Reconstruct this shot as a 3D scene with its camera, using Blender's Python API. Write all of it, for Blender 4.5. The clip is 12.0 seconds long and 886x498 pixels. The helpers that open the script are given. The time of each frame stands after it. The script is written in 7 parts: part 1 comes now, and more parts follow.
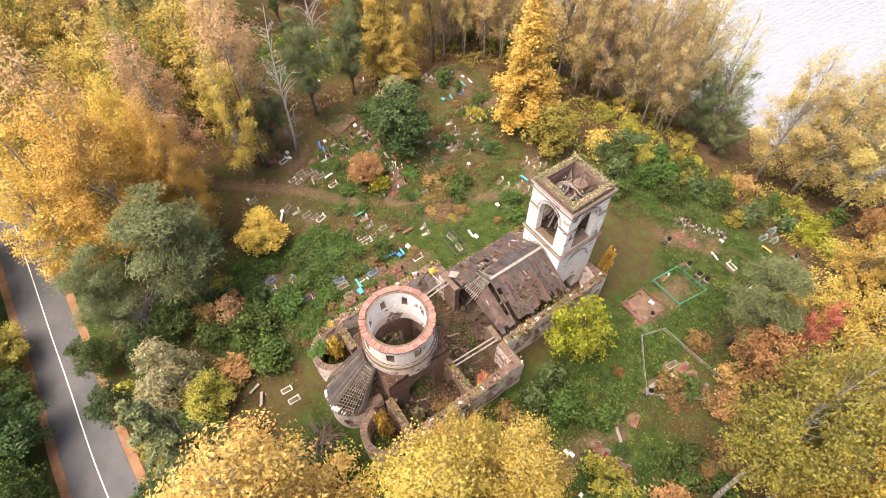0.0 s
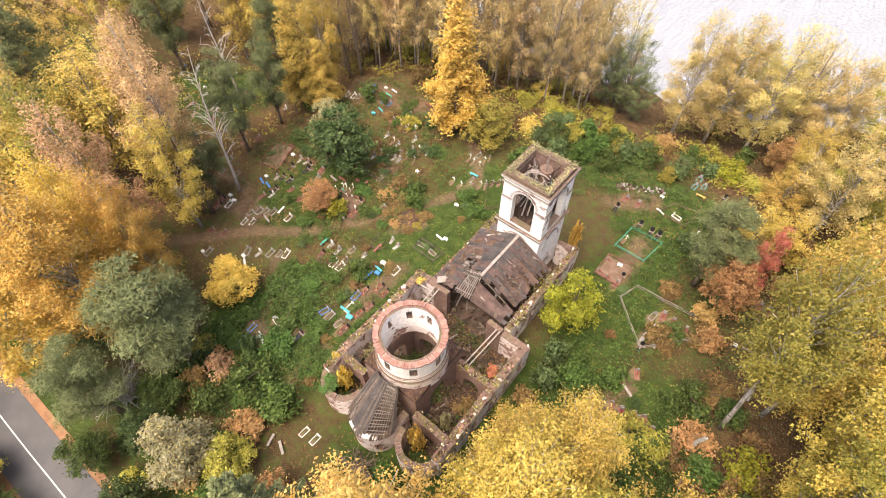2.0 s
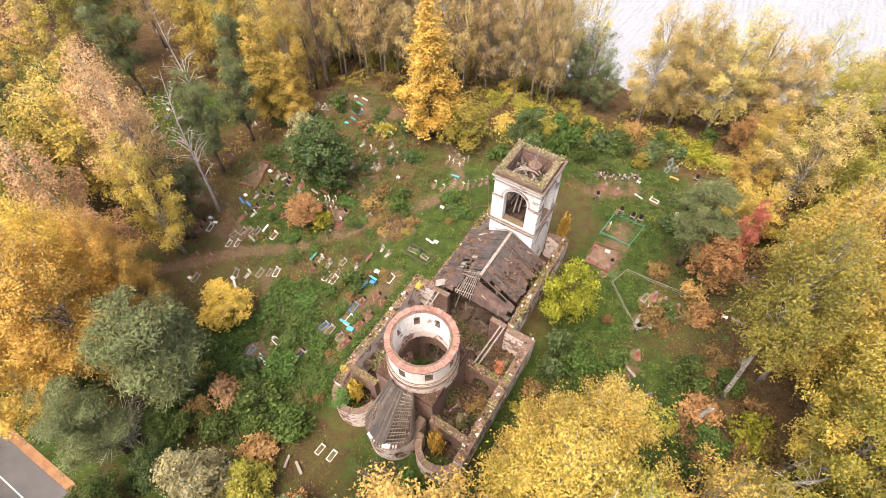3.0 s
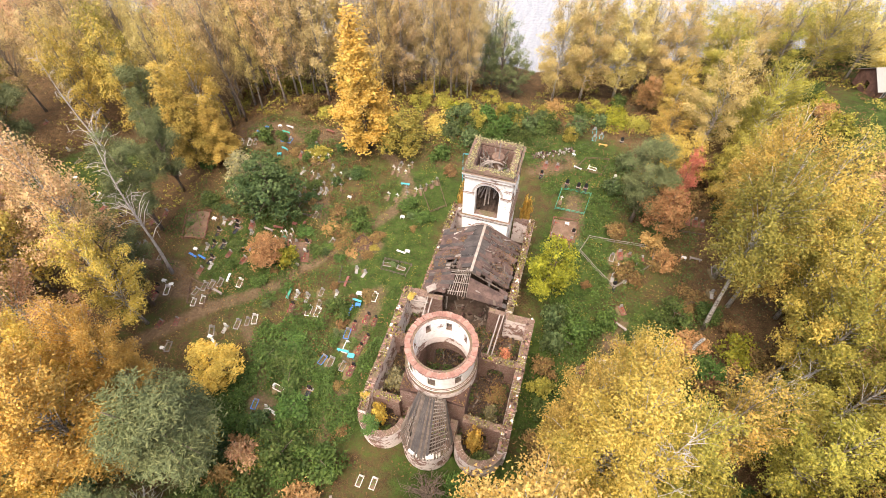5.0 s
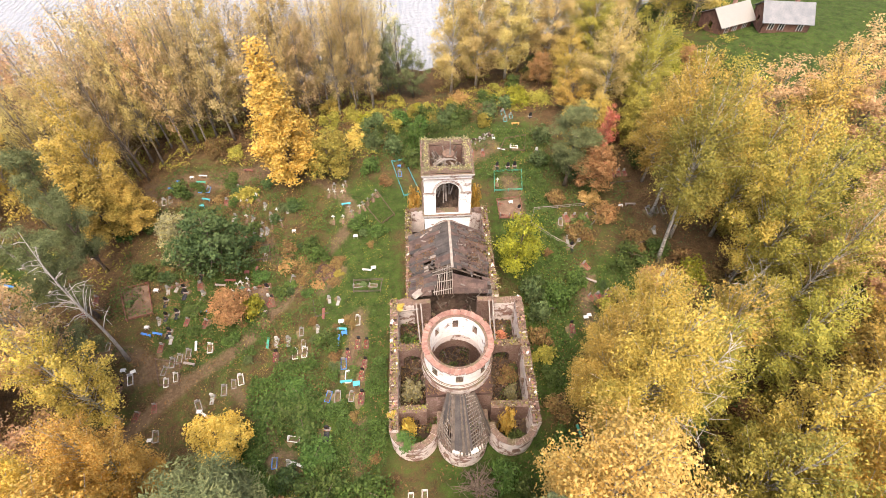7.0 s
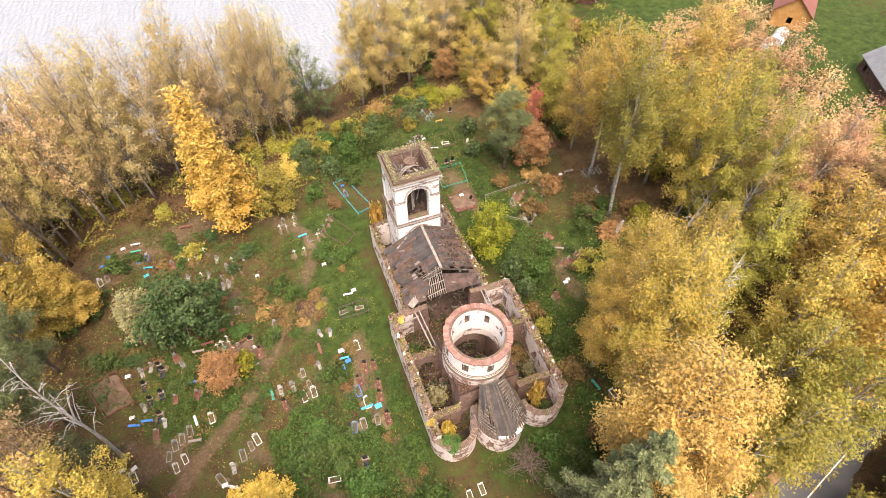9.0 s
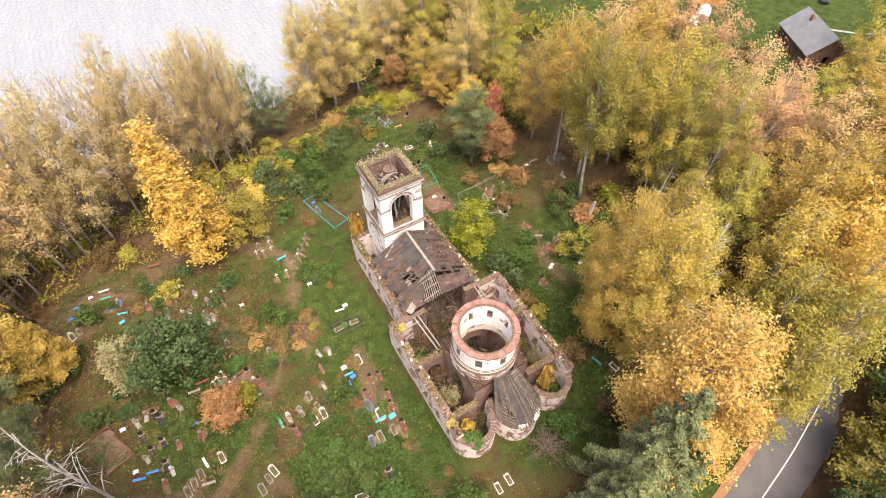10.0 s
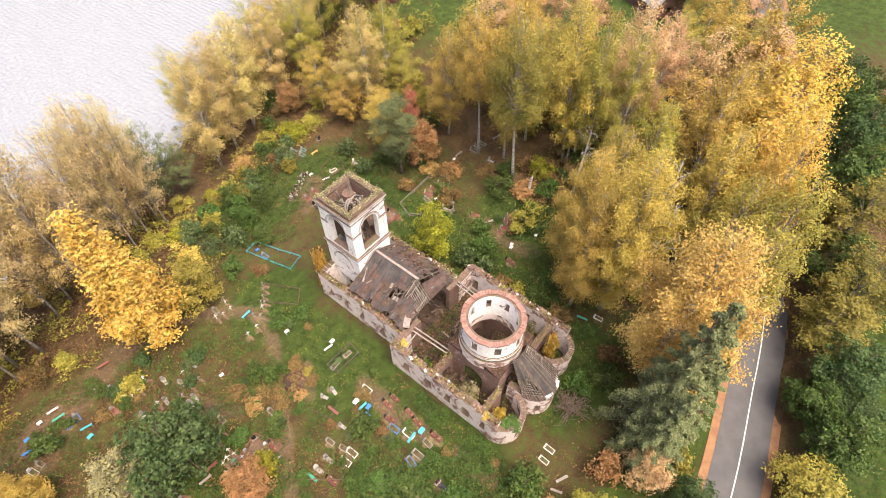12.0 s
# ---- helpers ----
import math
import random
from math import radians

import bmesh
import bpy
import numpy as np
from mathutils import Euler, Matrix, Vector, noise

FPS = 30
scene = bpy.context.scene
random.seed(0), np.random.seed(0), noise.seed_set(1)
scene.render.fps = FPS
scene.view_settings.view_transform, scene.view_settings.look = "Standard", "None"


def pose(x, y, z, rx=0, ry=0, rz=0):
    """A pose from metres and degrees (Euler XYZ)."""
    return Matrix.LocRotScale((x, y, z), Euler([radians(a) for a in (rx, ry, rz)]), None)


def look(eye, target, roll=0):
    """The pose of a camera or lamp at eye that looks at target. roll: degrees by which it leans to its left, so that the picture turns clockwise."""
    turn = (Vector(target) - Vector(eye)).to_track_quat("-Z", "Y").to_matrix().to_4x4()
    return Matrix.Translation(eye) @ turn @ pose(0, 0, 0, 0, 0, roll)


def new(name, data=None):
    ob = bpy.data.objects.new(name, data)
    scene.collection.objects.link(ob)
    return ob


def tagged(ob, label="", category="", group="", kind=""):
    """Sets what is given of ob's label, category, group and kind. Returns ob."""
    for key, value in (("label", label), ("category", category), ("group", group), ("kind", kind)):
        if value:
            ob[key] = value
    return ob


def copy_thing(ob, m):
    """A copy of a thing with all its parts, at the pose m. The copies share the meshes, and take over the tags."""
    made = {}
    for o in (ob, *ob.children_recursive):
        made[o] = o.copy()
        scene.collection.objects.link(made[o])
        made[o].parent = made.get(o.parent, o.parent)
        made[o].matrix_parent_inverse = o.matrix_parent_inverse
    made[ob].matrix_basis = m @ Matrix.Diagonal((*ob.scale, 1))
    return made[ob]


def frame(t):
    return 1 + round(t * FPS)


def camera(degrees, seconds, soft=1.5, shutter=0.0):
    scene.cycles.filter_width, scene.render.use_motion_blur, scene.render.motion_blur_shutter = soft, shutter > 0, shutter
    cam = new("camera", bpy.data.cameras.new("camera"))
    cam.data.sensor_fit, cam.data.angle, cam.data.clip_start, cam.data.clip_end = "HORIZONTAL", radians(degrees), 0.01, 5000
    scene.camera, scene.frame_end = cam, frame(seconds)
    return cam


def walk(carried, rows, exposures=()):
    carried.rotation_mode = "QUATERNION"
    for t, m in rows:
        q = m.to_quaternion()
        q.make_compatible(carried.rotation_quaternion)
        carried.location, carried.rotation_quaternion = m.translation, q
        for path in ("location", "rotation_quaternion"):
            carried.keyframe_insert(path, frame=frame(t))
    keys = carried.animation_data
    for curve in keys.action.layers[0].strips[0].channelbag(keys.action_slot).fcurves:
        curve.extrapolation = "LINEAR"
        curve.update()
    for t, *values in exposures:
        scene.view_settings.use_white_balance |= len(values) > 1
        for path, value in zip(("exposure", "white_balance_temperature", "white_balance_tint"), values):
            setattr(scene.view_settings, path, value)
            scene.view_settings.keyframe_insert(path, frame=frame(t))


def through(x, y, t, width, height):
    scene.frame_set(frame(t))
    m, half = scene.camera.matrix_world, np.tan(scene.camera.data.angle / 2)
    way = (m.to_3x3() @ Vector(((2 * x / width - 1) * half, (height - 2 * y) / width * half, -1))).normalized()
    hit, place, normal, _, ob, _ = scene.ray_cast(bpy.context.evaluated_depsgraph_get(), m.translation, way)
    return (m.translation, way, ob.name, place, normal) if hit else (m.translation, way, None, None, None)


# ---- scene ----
cam = camera(80.0, 12.0, 0.8)
PATH = [
    (0, 24.093, -10.690, 61.025, 36.062, 0.355, 54.662),
    (0.5, 22.869, -12.504, 61.426, 36.157, 0.297, 50.314),
    (1, 21.583, -14.198, 61.821, 36.245, 0.212, 46.012),
    (1.5, 20.221, -15.762, 62.186, 36.286, 0.182, 42.459),
    (2, 18.753, -17.197, 62.520, 36.344, 0.145, 39.346),
    (2.5, 17.167, -18.541, 62.831, 36.421, 0.127, 36.105),
    (3, 15.466, -19.827, 63.104, 36.509, 0.091, 32.624),
    (5, 7.108, -24.334, 64.201, 36.871, -0.034, 16.259),
    (5.5, 4.603, -25.034, 64.496, 36.946, -0.094, 11.561),
    (6, 2.081, -25.738, 64.691, 37.082, -0.037, 6.944),
    (6.5, -0.618, -26.263, 64.897, 37.212, -0.075, 1.940),
    (7, -3.330, -26.618, 65.066, 37.348, -0.066, -2.995),
    (9, -14.386, -25.288, 66.191, 37.671, 0.081, -21.162),
    (9.5, -17.172, -24.297, 66.485, 37.765, 0.114, -25.770),
    (10, -19.890, -23.064, 66.769, 37.856, 0.166, -30.899),
    (10.5, -22.522, -21.540, 67.031, 37.966, 0.175, -36.160),
    (11, -24.914, -19.827, 67.274, 38.049, 0.254, -41.094),
    (11.5, -27.197, -17.831, 67.540, 38.107, 0.273, -45.957),
    (12, -29.323, -15.718, 67.760, 38.202, 0.269, -50.894),
]
walk(cam, [(t, pose(*p)) for t, *p in PATH], [(0, 1.82, 7000, 13), (5, 1.80, 7000, 13), (12, 1.72, 7000, 13)])

world = bpy.data.worlds.new("sky")
scene.world = world
world.use_nodes = True
wn = world.node_tree.nodes
sky = wn.new("ShaderNodeTexSky")
sky.sky_type, sky.sun_disc = "NISHITA", False
sky.sun_elevation, sky.sun_rotation = radians(68), radians(189)
sky.air_density, sky.dust_density, sky.ozone_density = 1.0, 5.0, 0.5
wn["Background"].inputs["Strength"].default_value = 0.107
world.node_tree.links.new(sky.outputs["Color"], wn["Background"].inputs["Color"])

sun = new("sun", bpy.data.lights.new("sun", "SUN"))
sun.data.energy, sun.data.angle, sun.data.color = 1.65, radians(46), (1.0, 0.93, 0.82)
sun.matrix_world = look((-6, -36, 104), (0, 0, 12))

PATH_LINES = [
    [(-52, -14), (-42, -4), (-36, 2.7), (-29.7, 8), (-23.4, 16.7), (-19.3, 23), (-15.6, 28.7), (-16, 34), (-22, 40), (-33, 44)],
    [(-22, -9), (-25, -2), (-29, 2)],
    [(12, 30), (11.5, 38)],
    [(-52, 42), (-47, 36), (-40, 40), (-30, 42)],
    [(-36, 3), (-44, 8), (-50, 8)],
    [(20, 6), (19, 12), (20.5, 16)],
    [(-13, 1), (-13.5, 7), (-13, 12)],
    [(6, 44), (9, 46)],
    [(60, 2), (66, 8), (70, 16)],
    [(36, 30), (40, 33)],
    [(-19, 17), (-16.5, 20)],
    [(-30, 30), (-26, 22)],
    [(-22.5, -7), (-20.5, -8), (-19.3, -10.6)],
    [(-12.5, -4), (-12.0, -8.5)],
    [(4, 42.6), (7, 44.4)],
    [(-27.5, 15.4), (-26.5, 16.2)],
    [(-47, 17), (-45, 15.5)],
    [(-44.5, 4), (-41, 4.5), (-37, 6.5)],
    [(-14.5, 5), (-12.8, 9)],
    [(10.5, 30.5), (10.8, 31)],
    [(-50, 40), (-40, 41), (-26, 43)],
]
PATH_WIDTHS = [1.3, 1.1, 2.0, 2.0, 1.4, 1.4, 1.5, 2.4, 3.0, 1.6, 1.6, 1.2, 1.8, 1.6, 1.8, 1.9, 1.7, 1.5, 1.2, 1.8, 2.6]

# ---- materials ----
class Nodes:
    """A short way to write node trees."""

    def __init__(self, name):
        self.m = bpy.data.materials.new(name)
        self.m.use_nodes = True
        self.t = self.m.node_tree
        self.bsdf = self.t.nodes["Principled BSDF"]
        self.out = self.t.nodes["Material Output"]

    def n(self, kind, **inputs):
        nd = self.t.nodes.new("ShaderNode" + kind)
        for k, v in inputs.items():
            self.put(nd, k.replace("_", " "), v)
        return nd

    def put(self, nd, key, v):
        key = int(key[1:]) if key[0] == "i" and key[1:].isdigit() else key
        if isinstance(v, bpy.types.NodeSocket):
            self.t.links.new(v, nd.inputs[key])
        else:
            if isinstance(v, tuple) and len(v) == 3 and nd.inputs[key].type == "RGBA":
                v = (*v, 1)
            nd.inputs[key].default_value = v

    def obj(self):
        return self.n("TexCoord").outputs["Object"]

    def world(self):
        return self.n("NewGeometry").outputs["Position"]

    def noise(self, scale, detail=4, rough=0.55, vec=None, distort=0.0):
        nd = self.n("TexNoise", Scale=float(scale), Detail=float(detail), Roughness=float(rough), Distortion=float(distort))
        self.put(nd, "Vector", vec if vec is not None else self.world())
        return nd.outputs["Fac"]

    def ramp(self, fac, stops, hard=False):
        nd = self.n("ValToRGB")
        self.put(nd, "Fac", fac)
        els = nd.color_ramp.elements
        while len(els) < len(stops):
            els.new(0.5)
        for e, (p, c) in zip(els, stops):
            e.position = p
            e.color = (*c, 1) if isinstance(c, tuple) else (c, c, c, 1)
        if hard:
            nd.color_ramp.interpolation = "CONSTANT"
        return nd.outputs["Color"]

    def mix(self, fac, a, b, kind="MIX"):
        nd = self.t.nodes.new("ShaderNodeMix")
        nd.data_type, nd.blend_type = "RGBA", kind
        for k, v in ((0, fac), (6, a), (7, b)):
            if isinstance(v, bpy.types.NodeSocket):
                self.t.links.new(v, nd.inputs[k])
            else:
                nd.inputs[k].default_value = (*v, 1) if isinstance(v, tuple) else v
        return nd.outputs[2]

    def math(self, op, a, b=0.5):
        nd = self.t.nodes.new("ShaderNodeMath")
        nd.operation = op
        for i, v in enumerate((a, b)):
            if isinstance(v, bpy.types.NodeSocket):
                self.t.links.new(v, nd.inputs[i])
            else:
                nd.inputs[i].default_value = v
        return nd.outputs[0]

    def attr(self, name):
        nd = self.t.nodes.new("ShaderNodeAttribute")
        nd.attribute_name = name
        return nd.outputs["Fac"]

    def bump(self, height, strength=0.4, dist=0.05):
        nd = self.n("Bump", Strength=strength, Distance=dist)
        self.put(nd, "Height", height)
        self.put(self.bsdf, "Normal", nd.outputs["Normal"])

    def done(self, color, rough=0.9, metal=0.0, spec=0.3):
        self.put(self.bsdf, "Base Color", color)
        self.put(self.bsdf, "Roughness", rough)
        self.put(self.bsdf, "Metallic", metal)
        self.put(self.bsdf, "Specular IOR Level", spec)
        return self.m


def leaf_material(name, cols, through=0.28, alt=None):
    """Leaves: every leaf has its own shade; clumps, boughs and whole trees differ."""
    k = Nodes(name)
    isl = k.n("NewGeometry").outputs["Random Per Island"]
    col = k.ramp(isl, [(i / (len(cols) - 1), c) for i, c in enumerate(cols)])
    if alt:
        col = k.mix(k.ramp(k.noise(0.16, 3, 0.6), [(0.50, 0.0), (0.70, 0.45)]), col, alt)
    clump, fine = k.noise(0.6, 3, 0.65), k.noise(5.0, 2, 0.6)
    hsv = k.n("HueSaturation", Color=col)
    rnd = k.n("ObjectInfo").outputs["Random"]
    k.put(hsv, "Value", k.math("ADD", k.math("ADD", k.math("MULTIPLY", clump, 0.9), k.math("MULTIPLY", fine, 0.6)), k.math("SUBTRACT", k.math("MULTIPLY", rnd, 0.16), 0.14)))
    k.put(hsv, "Hue", k.math("ADD", k.math("MULTIPLY", rnd, 0.025), 0.4875))
    k.done(hsv.outputs["Color"], 0.65, 0, 0.25)
    tr = k.n("BsdfTranslucent", Color=hsv.outputs["Color"])
    mx = k.n("MixShader", Fac=through)
    k.t.links.new(k.bsdf.outputs[0], mx.inputs[1])
    k.t.links.new(tr.outputs[0], mx.inputs[2])
    k.t.links.new(mx.outputs[0], k.out.inputs["Surface"])
    return k.m


LEAF = {
    "gold": leaf_material("gold_leaves", [(0.62, 0.34, 0.05), (0.82, 0.50, 0.09), (0.92, 0.63, 0.17), (0.70, 0.50, 0.11)], 0.22, alt=(0.60, 0.47, 0.11)),
    "yellow": leaf_material("yellow_leaves", [(0.44, 0.29, 0.05), (0.63, 0.43, 0.085), (0.75, 0.53, 0.14), (0.43, 0.36, 0.08)], 0.22, alt=(0.38, 0.34, 0.075)),
    "ochre": leaf_material("ochre_leaves", [(0.66, 0.42, 0.08), (0.84, 0.56, 0.13), (0.92, 0.68, 0.21), (0.74, 0.56, 0.15)], 0.22, alt=(0.68, 0.58, 0.15)),
    "olive": leaf_material("yellow_green_leaves", [(0.27, 0.26, 0.045), (0.40, 0.35, 0.06), (0.53, 0.43, 0.085), (0.26, 0.28, 0.065)], 0.22, alt=(0.58, 0.47, 0.09)),
    "beige": leaf_material("faded_beige_leaves", [(0.50, 0.35, 0.16), (0.66, 0.48, 0.22), (0.76, 0.58, 0.29), (0.54, 0.44, 0.18)], 0.32, alt=(0.56, 0.46, 0.18)),
    "straw": leaf_material("straw_yellow_leaves", [(0.56, 0.40, 0.13), (0.72, 0.54, 0.19), (0.80, 0.63, 0.27), (0.58, 0.48, 0.16)], 0.3, alt=(0.52, 0.46, 0.15)),
    "dull": leaf_material("dull_yellow_green_leaves", [(0.20, 0.19, 0.035), (0.30, 0.26, 0.048), (0.41, 0.33, 0.065), (0.19, 0.20, 0.05)], alt=(0.36, 0.28, 0.06)),
    "lime": leaf_material("lime_leaves", [(0.22, 0.235, 0.025), (0.34, 0.335, 0.032), (0.46, 0.42, 0.042), (0.22, 0.25, 0.04)]),
    "salmon": leaf_material("faded_pink_brown_leaves", [(0.60, 0.34, 0.16), (0.76, 0.46, 0.24), (0.84, 0.56, 0.30), (0.64, 0.47, 0.21)], 0.22, alt=(0.62, 0.50, 0.20)),
    "brown": leaf_material("brown_leaves", [(0.18, 0.095, 0.042), (0.28, 0.155, 0.066), (0.37, 0.235, 0.09), (0.20, 0.155, 0.06)], alt=(0.22, 0.18, 0.07)),
    "orange": leaf_material("orange_leaves", [(0.46, 0.24, 0.09), (0.58, 0.325, 0.13), (0.63, 0.39, 0.16), (0.42, 0.275, 0.11)], alt=(0.50, 0.36, 0.12)),
    "red": leaf_material("red_leaves", [(0.70, 0.20, 0.13), (0.86, 0.30, 0.21), (0.80, 0.42, 0.21)]),
    "wreath": leaf_material("red_wreath_flowers", [(0.26, 0.03, 0.04), (0.40, 0.05, 0.06), (0.22, 0.10, 0.08)], 0.1),
    "green": leaf_material("green_leaves", [(0.05, 0.095, 0.02), (0.09, 0.15, 0.035), (0.155, 0.22, 0.05), (0.10, 0.125, 0.036)], alt=(0.15, 0.17, 0.05)),
    "fresh": leaf_material("fresh_green_leaves", [(0.055, 0.115, 0.022), (0.10, 0.185, 0.038), (0.155, 0.25, 0.052), (0.095, 0.145, 0.04)], alt=(0.09, 0.16, 0.045)),
    "sage": leaf_material("grey_green_leaves", [(0.07, 0.115, 0.04), (0.125, 0.185, 0.07), (0.20, 0.26, 0.10), (0.13, 0.16, 0.06)], alt=(0.15, 0.19, 0.07)),
    "dark": leaf_material("dark_green_leaves", [(0.05, 0.092, 0.032), (0.09, 0.145, 0.046), (0.14, 0.195, 0.06)], alt=(0.12, 0.16, 0.055)),
    "pine": leaf_material("grey_green_needles", [(0.12, 0.155, 0.065), (0.18, 0.215, 0.09), (0.27, 0.285, 0.115)], 0.15, alt=(0.26, 0.27, 0.12)),
    "spruce": leaf_material("dark_spruce_needles", [(0.12, 0.145, 0.06), (0.20, 0.23, 0.095), (0.34, 0.36, 0.16)], 0.15),
    "pale": leaf_material("pale_grey_yellow_leaves", [(0.32, 0.30, 0.17), (0.46, 0.43, 0.25), (0.58, 0.49, 0.17)]),
}


def bark_material(name, base, dark):
    k = Nodes(name)
    st = k.n("Mapping", Vector=k.obj())
    st.inputs["Scale"].default_value = (1.0, 1.0, 3.0)
    f = k.noise(2.4, 5, 0.7, st.outputs["Vector"])
    g = k.noise(0.35, 2, 0.5)
    c = k.mix(k.ramp(f, [(0.46, 0.0), (0.6, 1.0)]), base, dark)
    c = k.mix(k.math("MULTIPLY", g, 0.5), c, dark)
    k.bump(f, 0.5, 0.05)
    return k.done(c, 0.9)


BIRCH = bark_material("birch_bark", (0.62, 0.58, 0.52), (0.10, 0.085, 0.07))
BARK = bark_material("grey_brown_bark", (0.22, 0.17, 0.13), (0.07, 0.05, 0.04))
GREYBIRCH = bark_material("grey_birch_bark", (0.34, 0.30, 0.26), (0.10, 0.085, 0.07))
PALEBARK = bark_material("bleached_dead_wood", (0.52, 0.49, 0.45), (0.26, 0.23, 0.21))


def masonry(name, wear, brick=(0.22, 0.095, 0.068), white=(0.74, 0.70, 0.66), moss=0.0):
    """Lime plaster, fallen away in patches from red brick. wear: share of bare brick."""
    k = Nodes(name)
    p = k.obj()
    big, mid, fine = k.noise(0.55, 5, 0.65, p, 0.4), k.noise(2.2, 6, 0.7, p), k.noise(14, 4, 0.6, p)
    br = k.n("TexBrick", Scale=1.0, Color1=brick, Color2=tuple(c * 0.72 for c in brick), Mortar=(0.32, 0.25, 0.21))
    br.inputs["Mortar Size"].default_value = 0.014
    br.inputs["Brick Width"].default_value, br.inputs["Row Height"].default_value = 0.28, 0.09
    sep = k.n("SeparateXYZ", Vector=p)
    com = k.n("CombineXYZ", X=k.math("ADD", sep.outputs[0], sep.outputs[1]), Y=sep.outputs[2])
    k.put(br, "Vector", com.outputs[0])
    bc = k.mix(k.ramp(mid, [(0.40, 0.0), (0.68, 1.0)]), br.outputs["Color"], (0.13, 0.075, 0.055))
    bc = k.mix(k.ramp(fine, [(0.5, 0.0), (0.75, 0.5)]), bc, (0.42, 0.31, 0.26))
    pl = k.mix(k.ramp(mid, [(0.38, 0.0), (0.72, 0.75)]), white, tuple(c * 0.62 for c in white))
    pl = k.mix(k.ramp(fine, [(0.55, 0.0), (0.8, 0.5)]), pl, (0.40, 0.32, 0.28))
    lim = 0.30 + 0.40 * wear
    mask = k.math("ADD", k.math("MULTIPLY", big, 0.62), k.math("MULTIPLY", mid, 0.38))
    fac = k.ramp(mask, [(max(0.0, lim - 0.025), 1.0), (lim + 0.025, 0.0)])
    c = k.mix(fac, pl, bc)
    # plaster never lies on a broken wall head: rubble, moss and litter do
    lying = k.n("SeparateXYZ", Vector=k.n("NewGeometry").outputs["Normal"]).outputs[2]
    head = k.mix(k.ramp(mid, [(0.35, 0.0), (0.6, 1.0)]), (0.065, 0.04, 0.03), (0.16, 0.10, 0.078))
    head = k.mix(k.ramp(fine, [(0.48, 0.0), (0.62, 0.8)]), head, (0.25, 0.18, 0.145))
    head = k.mix(k.ramp(big, [(0.5, 0.0), (0.62, 0.6)]), head, (0.10, 0.095, 0.04))
    c = k.mix(k.ramp(lying, [(0.5, 0.0), (0.8, 1.0)]), c, head)
    if moss:
        c = k.mix(k.ramp(k.noise(1.3, 5, 0.7, p), [(0.55, 0.0), (0.7, moss)]), c, (0.17, 0.16, 0.06))
    h = k.math("ADD", k.math("MULTIPLY", k.math("SUBTRACT", 1.0, fac), 0.6), k.math("MULTIPLY", fine, 0.4))
    k.bump(h, 0.6, 0.04)
    return k.done(c, 0.92)


TOWER = masonry("white_lime_plaster", 0.27, white=(0.90, 0.87, 0.84))
CORNICE = masonry("grey_weathered_cornice", 0.34, white=(0.52, 0.48, 0.45))
DRUM = masonry("white_plaster_drum", 0.26, white=(0.90, 0.86, 0.83))
NAVE_OUT = masonry("plaster_half_fallen_from_brick", 0.42, brick=(0.27, 0.115, 0.09), white=(0.80, 0.70, 0.66))
NAVE = masonry("bare_weathered_brick", 0.72, brick=(0.165, 0.072, 0.058), white=(0.40, 0.27, 0.24), moss=0.35)


MOSSY = masonry("mossy_crumbled_brick", 0.95, brick=(0.20, 0.125, 0.085), white=(0.34, 0.28, 0.22), moss=0.8)


def two_tone(name, a, b, s1, s2, rough=0.9, bump=0.4, metal=0.0, lo=0.38, hi=0.65, dist=0.03):
    k = Nodes(name)
    f, g = k.noise(s1, 5, 0.6, k.obj()), k.noise(s2, 4, 0.6, k.obj())
    c = k.mix(k.ramp(f, [(lo, 0.0), (hi, 1.0)]), a, b)
    c = k.mix(k.ramp(g, [(0.45, 0.0), (0.75, 0.5)]), c, tuple(x * 0.55 for x in a))
    rnd = k.n("ObjectInfo").outputs["Random"]
    hsv = k.n("HueSaturation", Color=c)
    k.put(hsv, "Value", k.math("ADD", k.math("MULTIPLY", rnd, 0.3), 0.85))
    k.bump(g, bump, dist)
    return k.done(hsv.outputs["Color"], rough, metal)


PALESTONE = two_tone("white_plastered_brick", (0.72, 0.68, 0.64), (0.5, 0.42, 0.38), 1.5, 8)
RIMBRICK = two_tone("red_brick", (0.25, 0.125, 0.098), (0.33, 0.20, 0.165), 1.7, 9)
RUBBLE = two_tone("brick_rubble", (0.036, 0.020, 0.016), (0.105, 0.058, 0.046), 1.1, 8, bump=0.8)
DEBRIS = two_tone("rotting_debris", (0.034, 0.023, 0.016), (0.095, 0.062, 0.044), 0.8, 6, bump=0.9)
ROOFING = two_tone("grey_roofing", (0.046, 0.041, 0.040), (0.092, 0.078, 0.074), 0.6, 5, rough=0.8)
ROOFLITTER = two_tone("roofing_under_moss_and_leaves", (0.062, 0.042, 0.038), (0.125, 0.082, 0.070), 0.9, 6)
OLDWOOD = two_tone("weathered_grey_wood", (0.216, 0.180, 0.158), (0.302, 0.266, 0.238), 2.0, 12)
DARKWOOD = two_tone("dark_old_wood", (0.079, 0.061, 0.050), (0.144, 0.115, 0.094), 2.0, 12)
IRON = two_tone("rusty_iron", (0.13, 0.085, 0.065), (0.22, 0.14, 0.10), 3.0, 14, rough=0.7, metal=0.4)


def paint(name, col, rough=0.6):
    return two_tone(name, col, tuple(min(1, c * 0.7 + 0.06) for c in col), 1.5, 9, rough, 0.2, lo=0.45, hi=0.8)


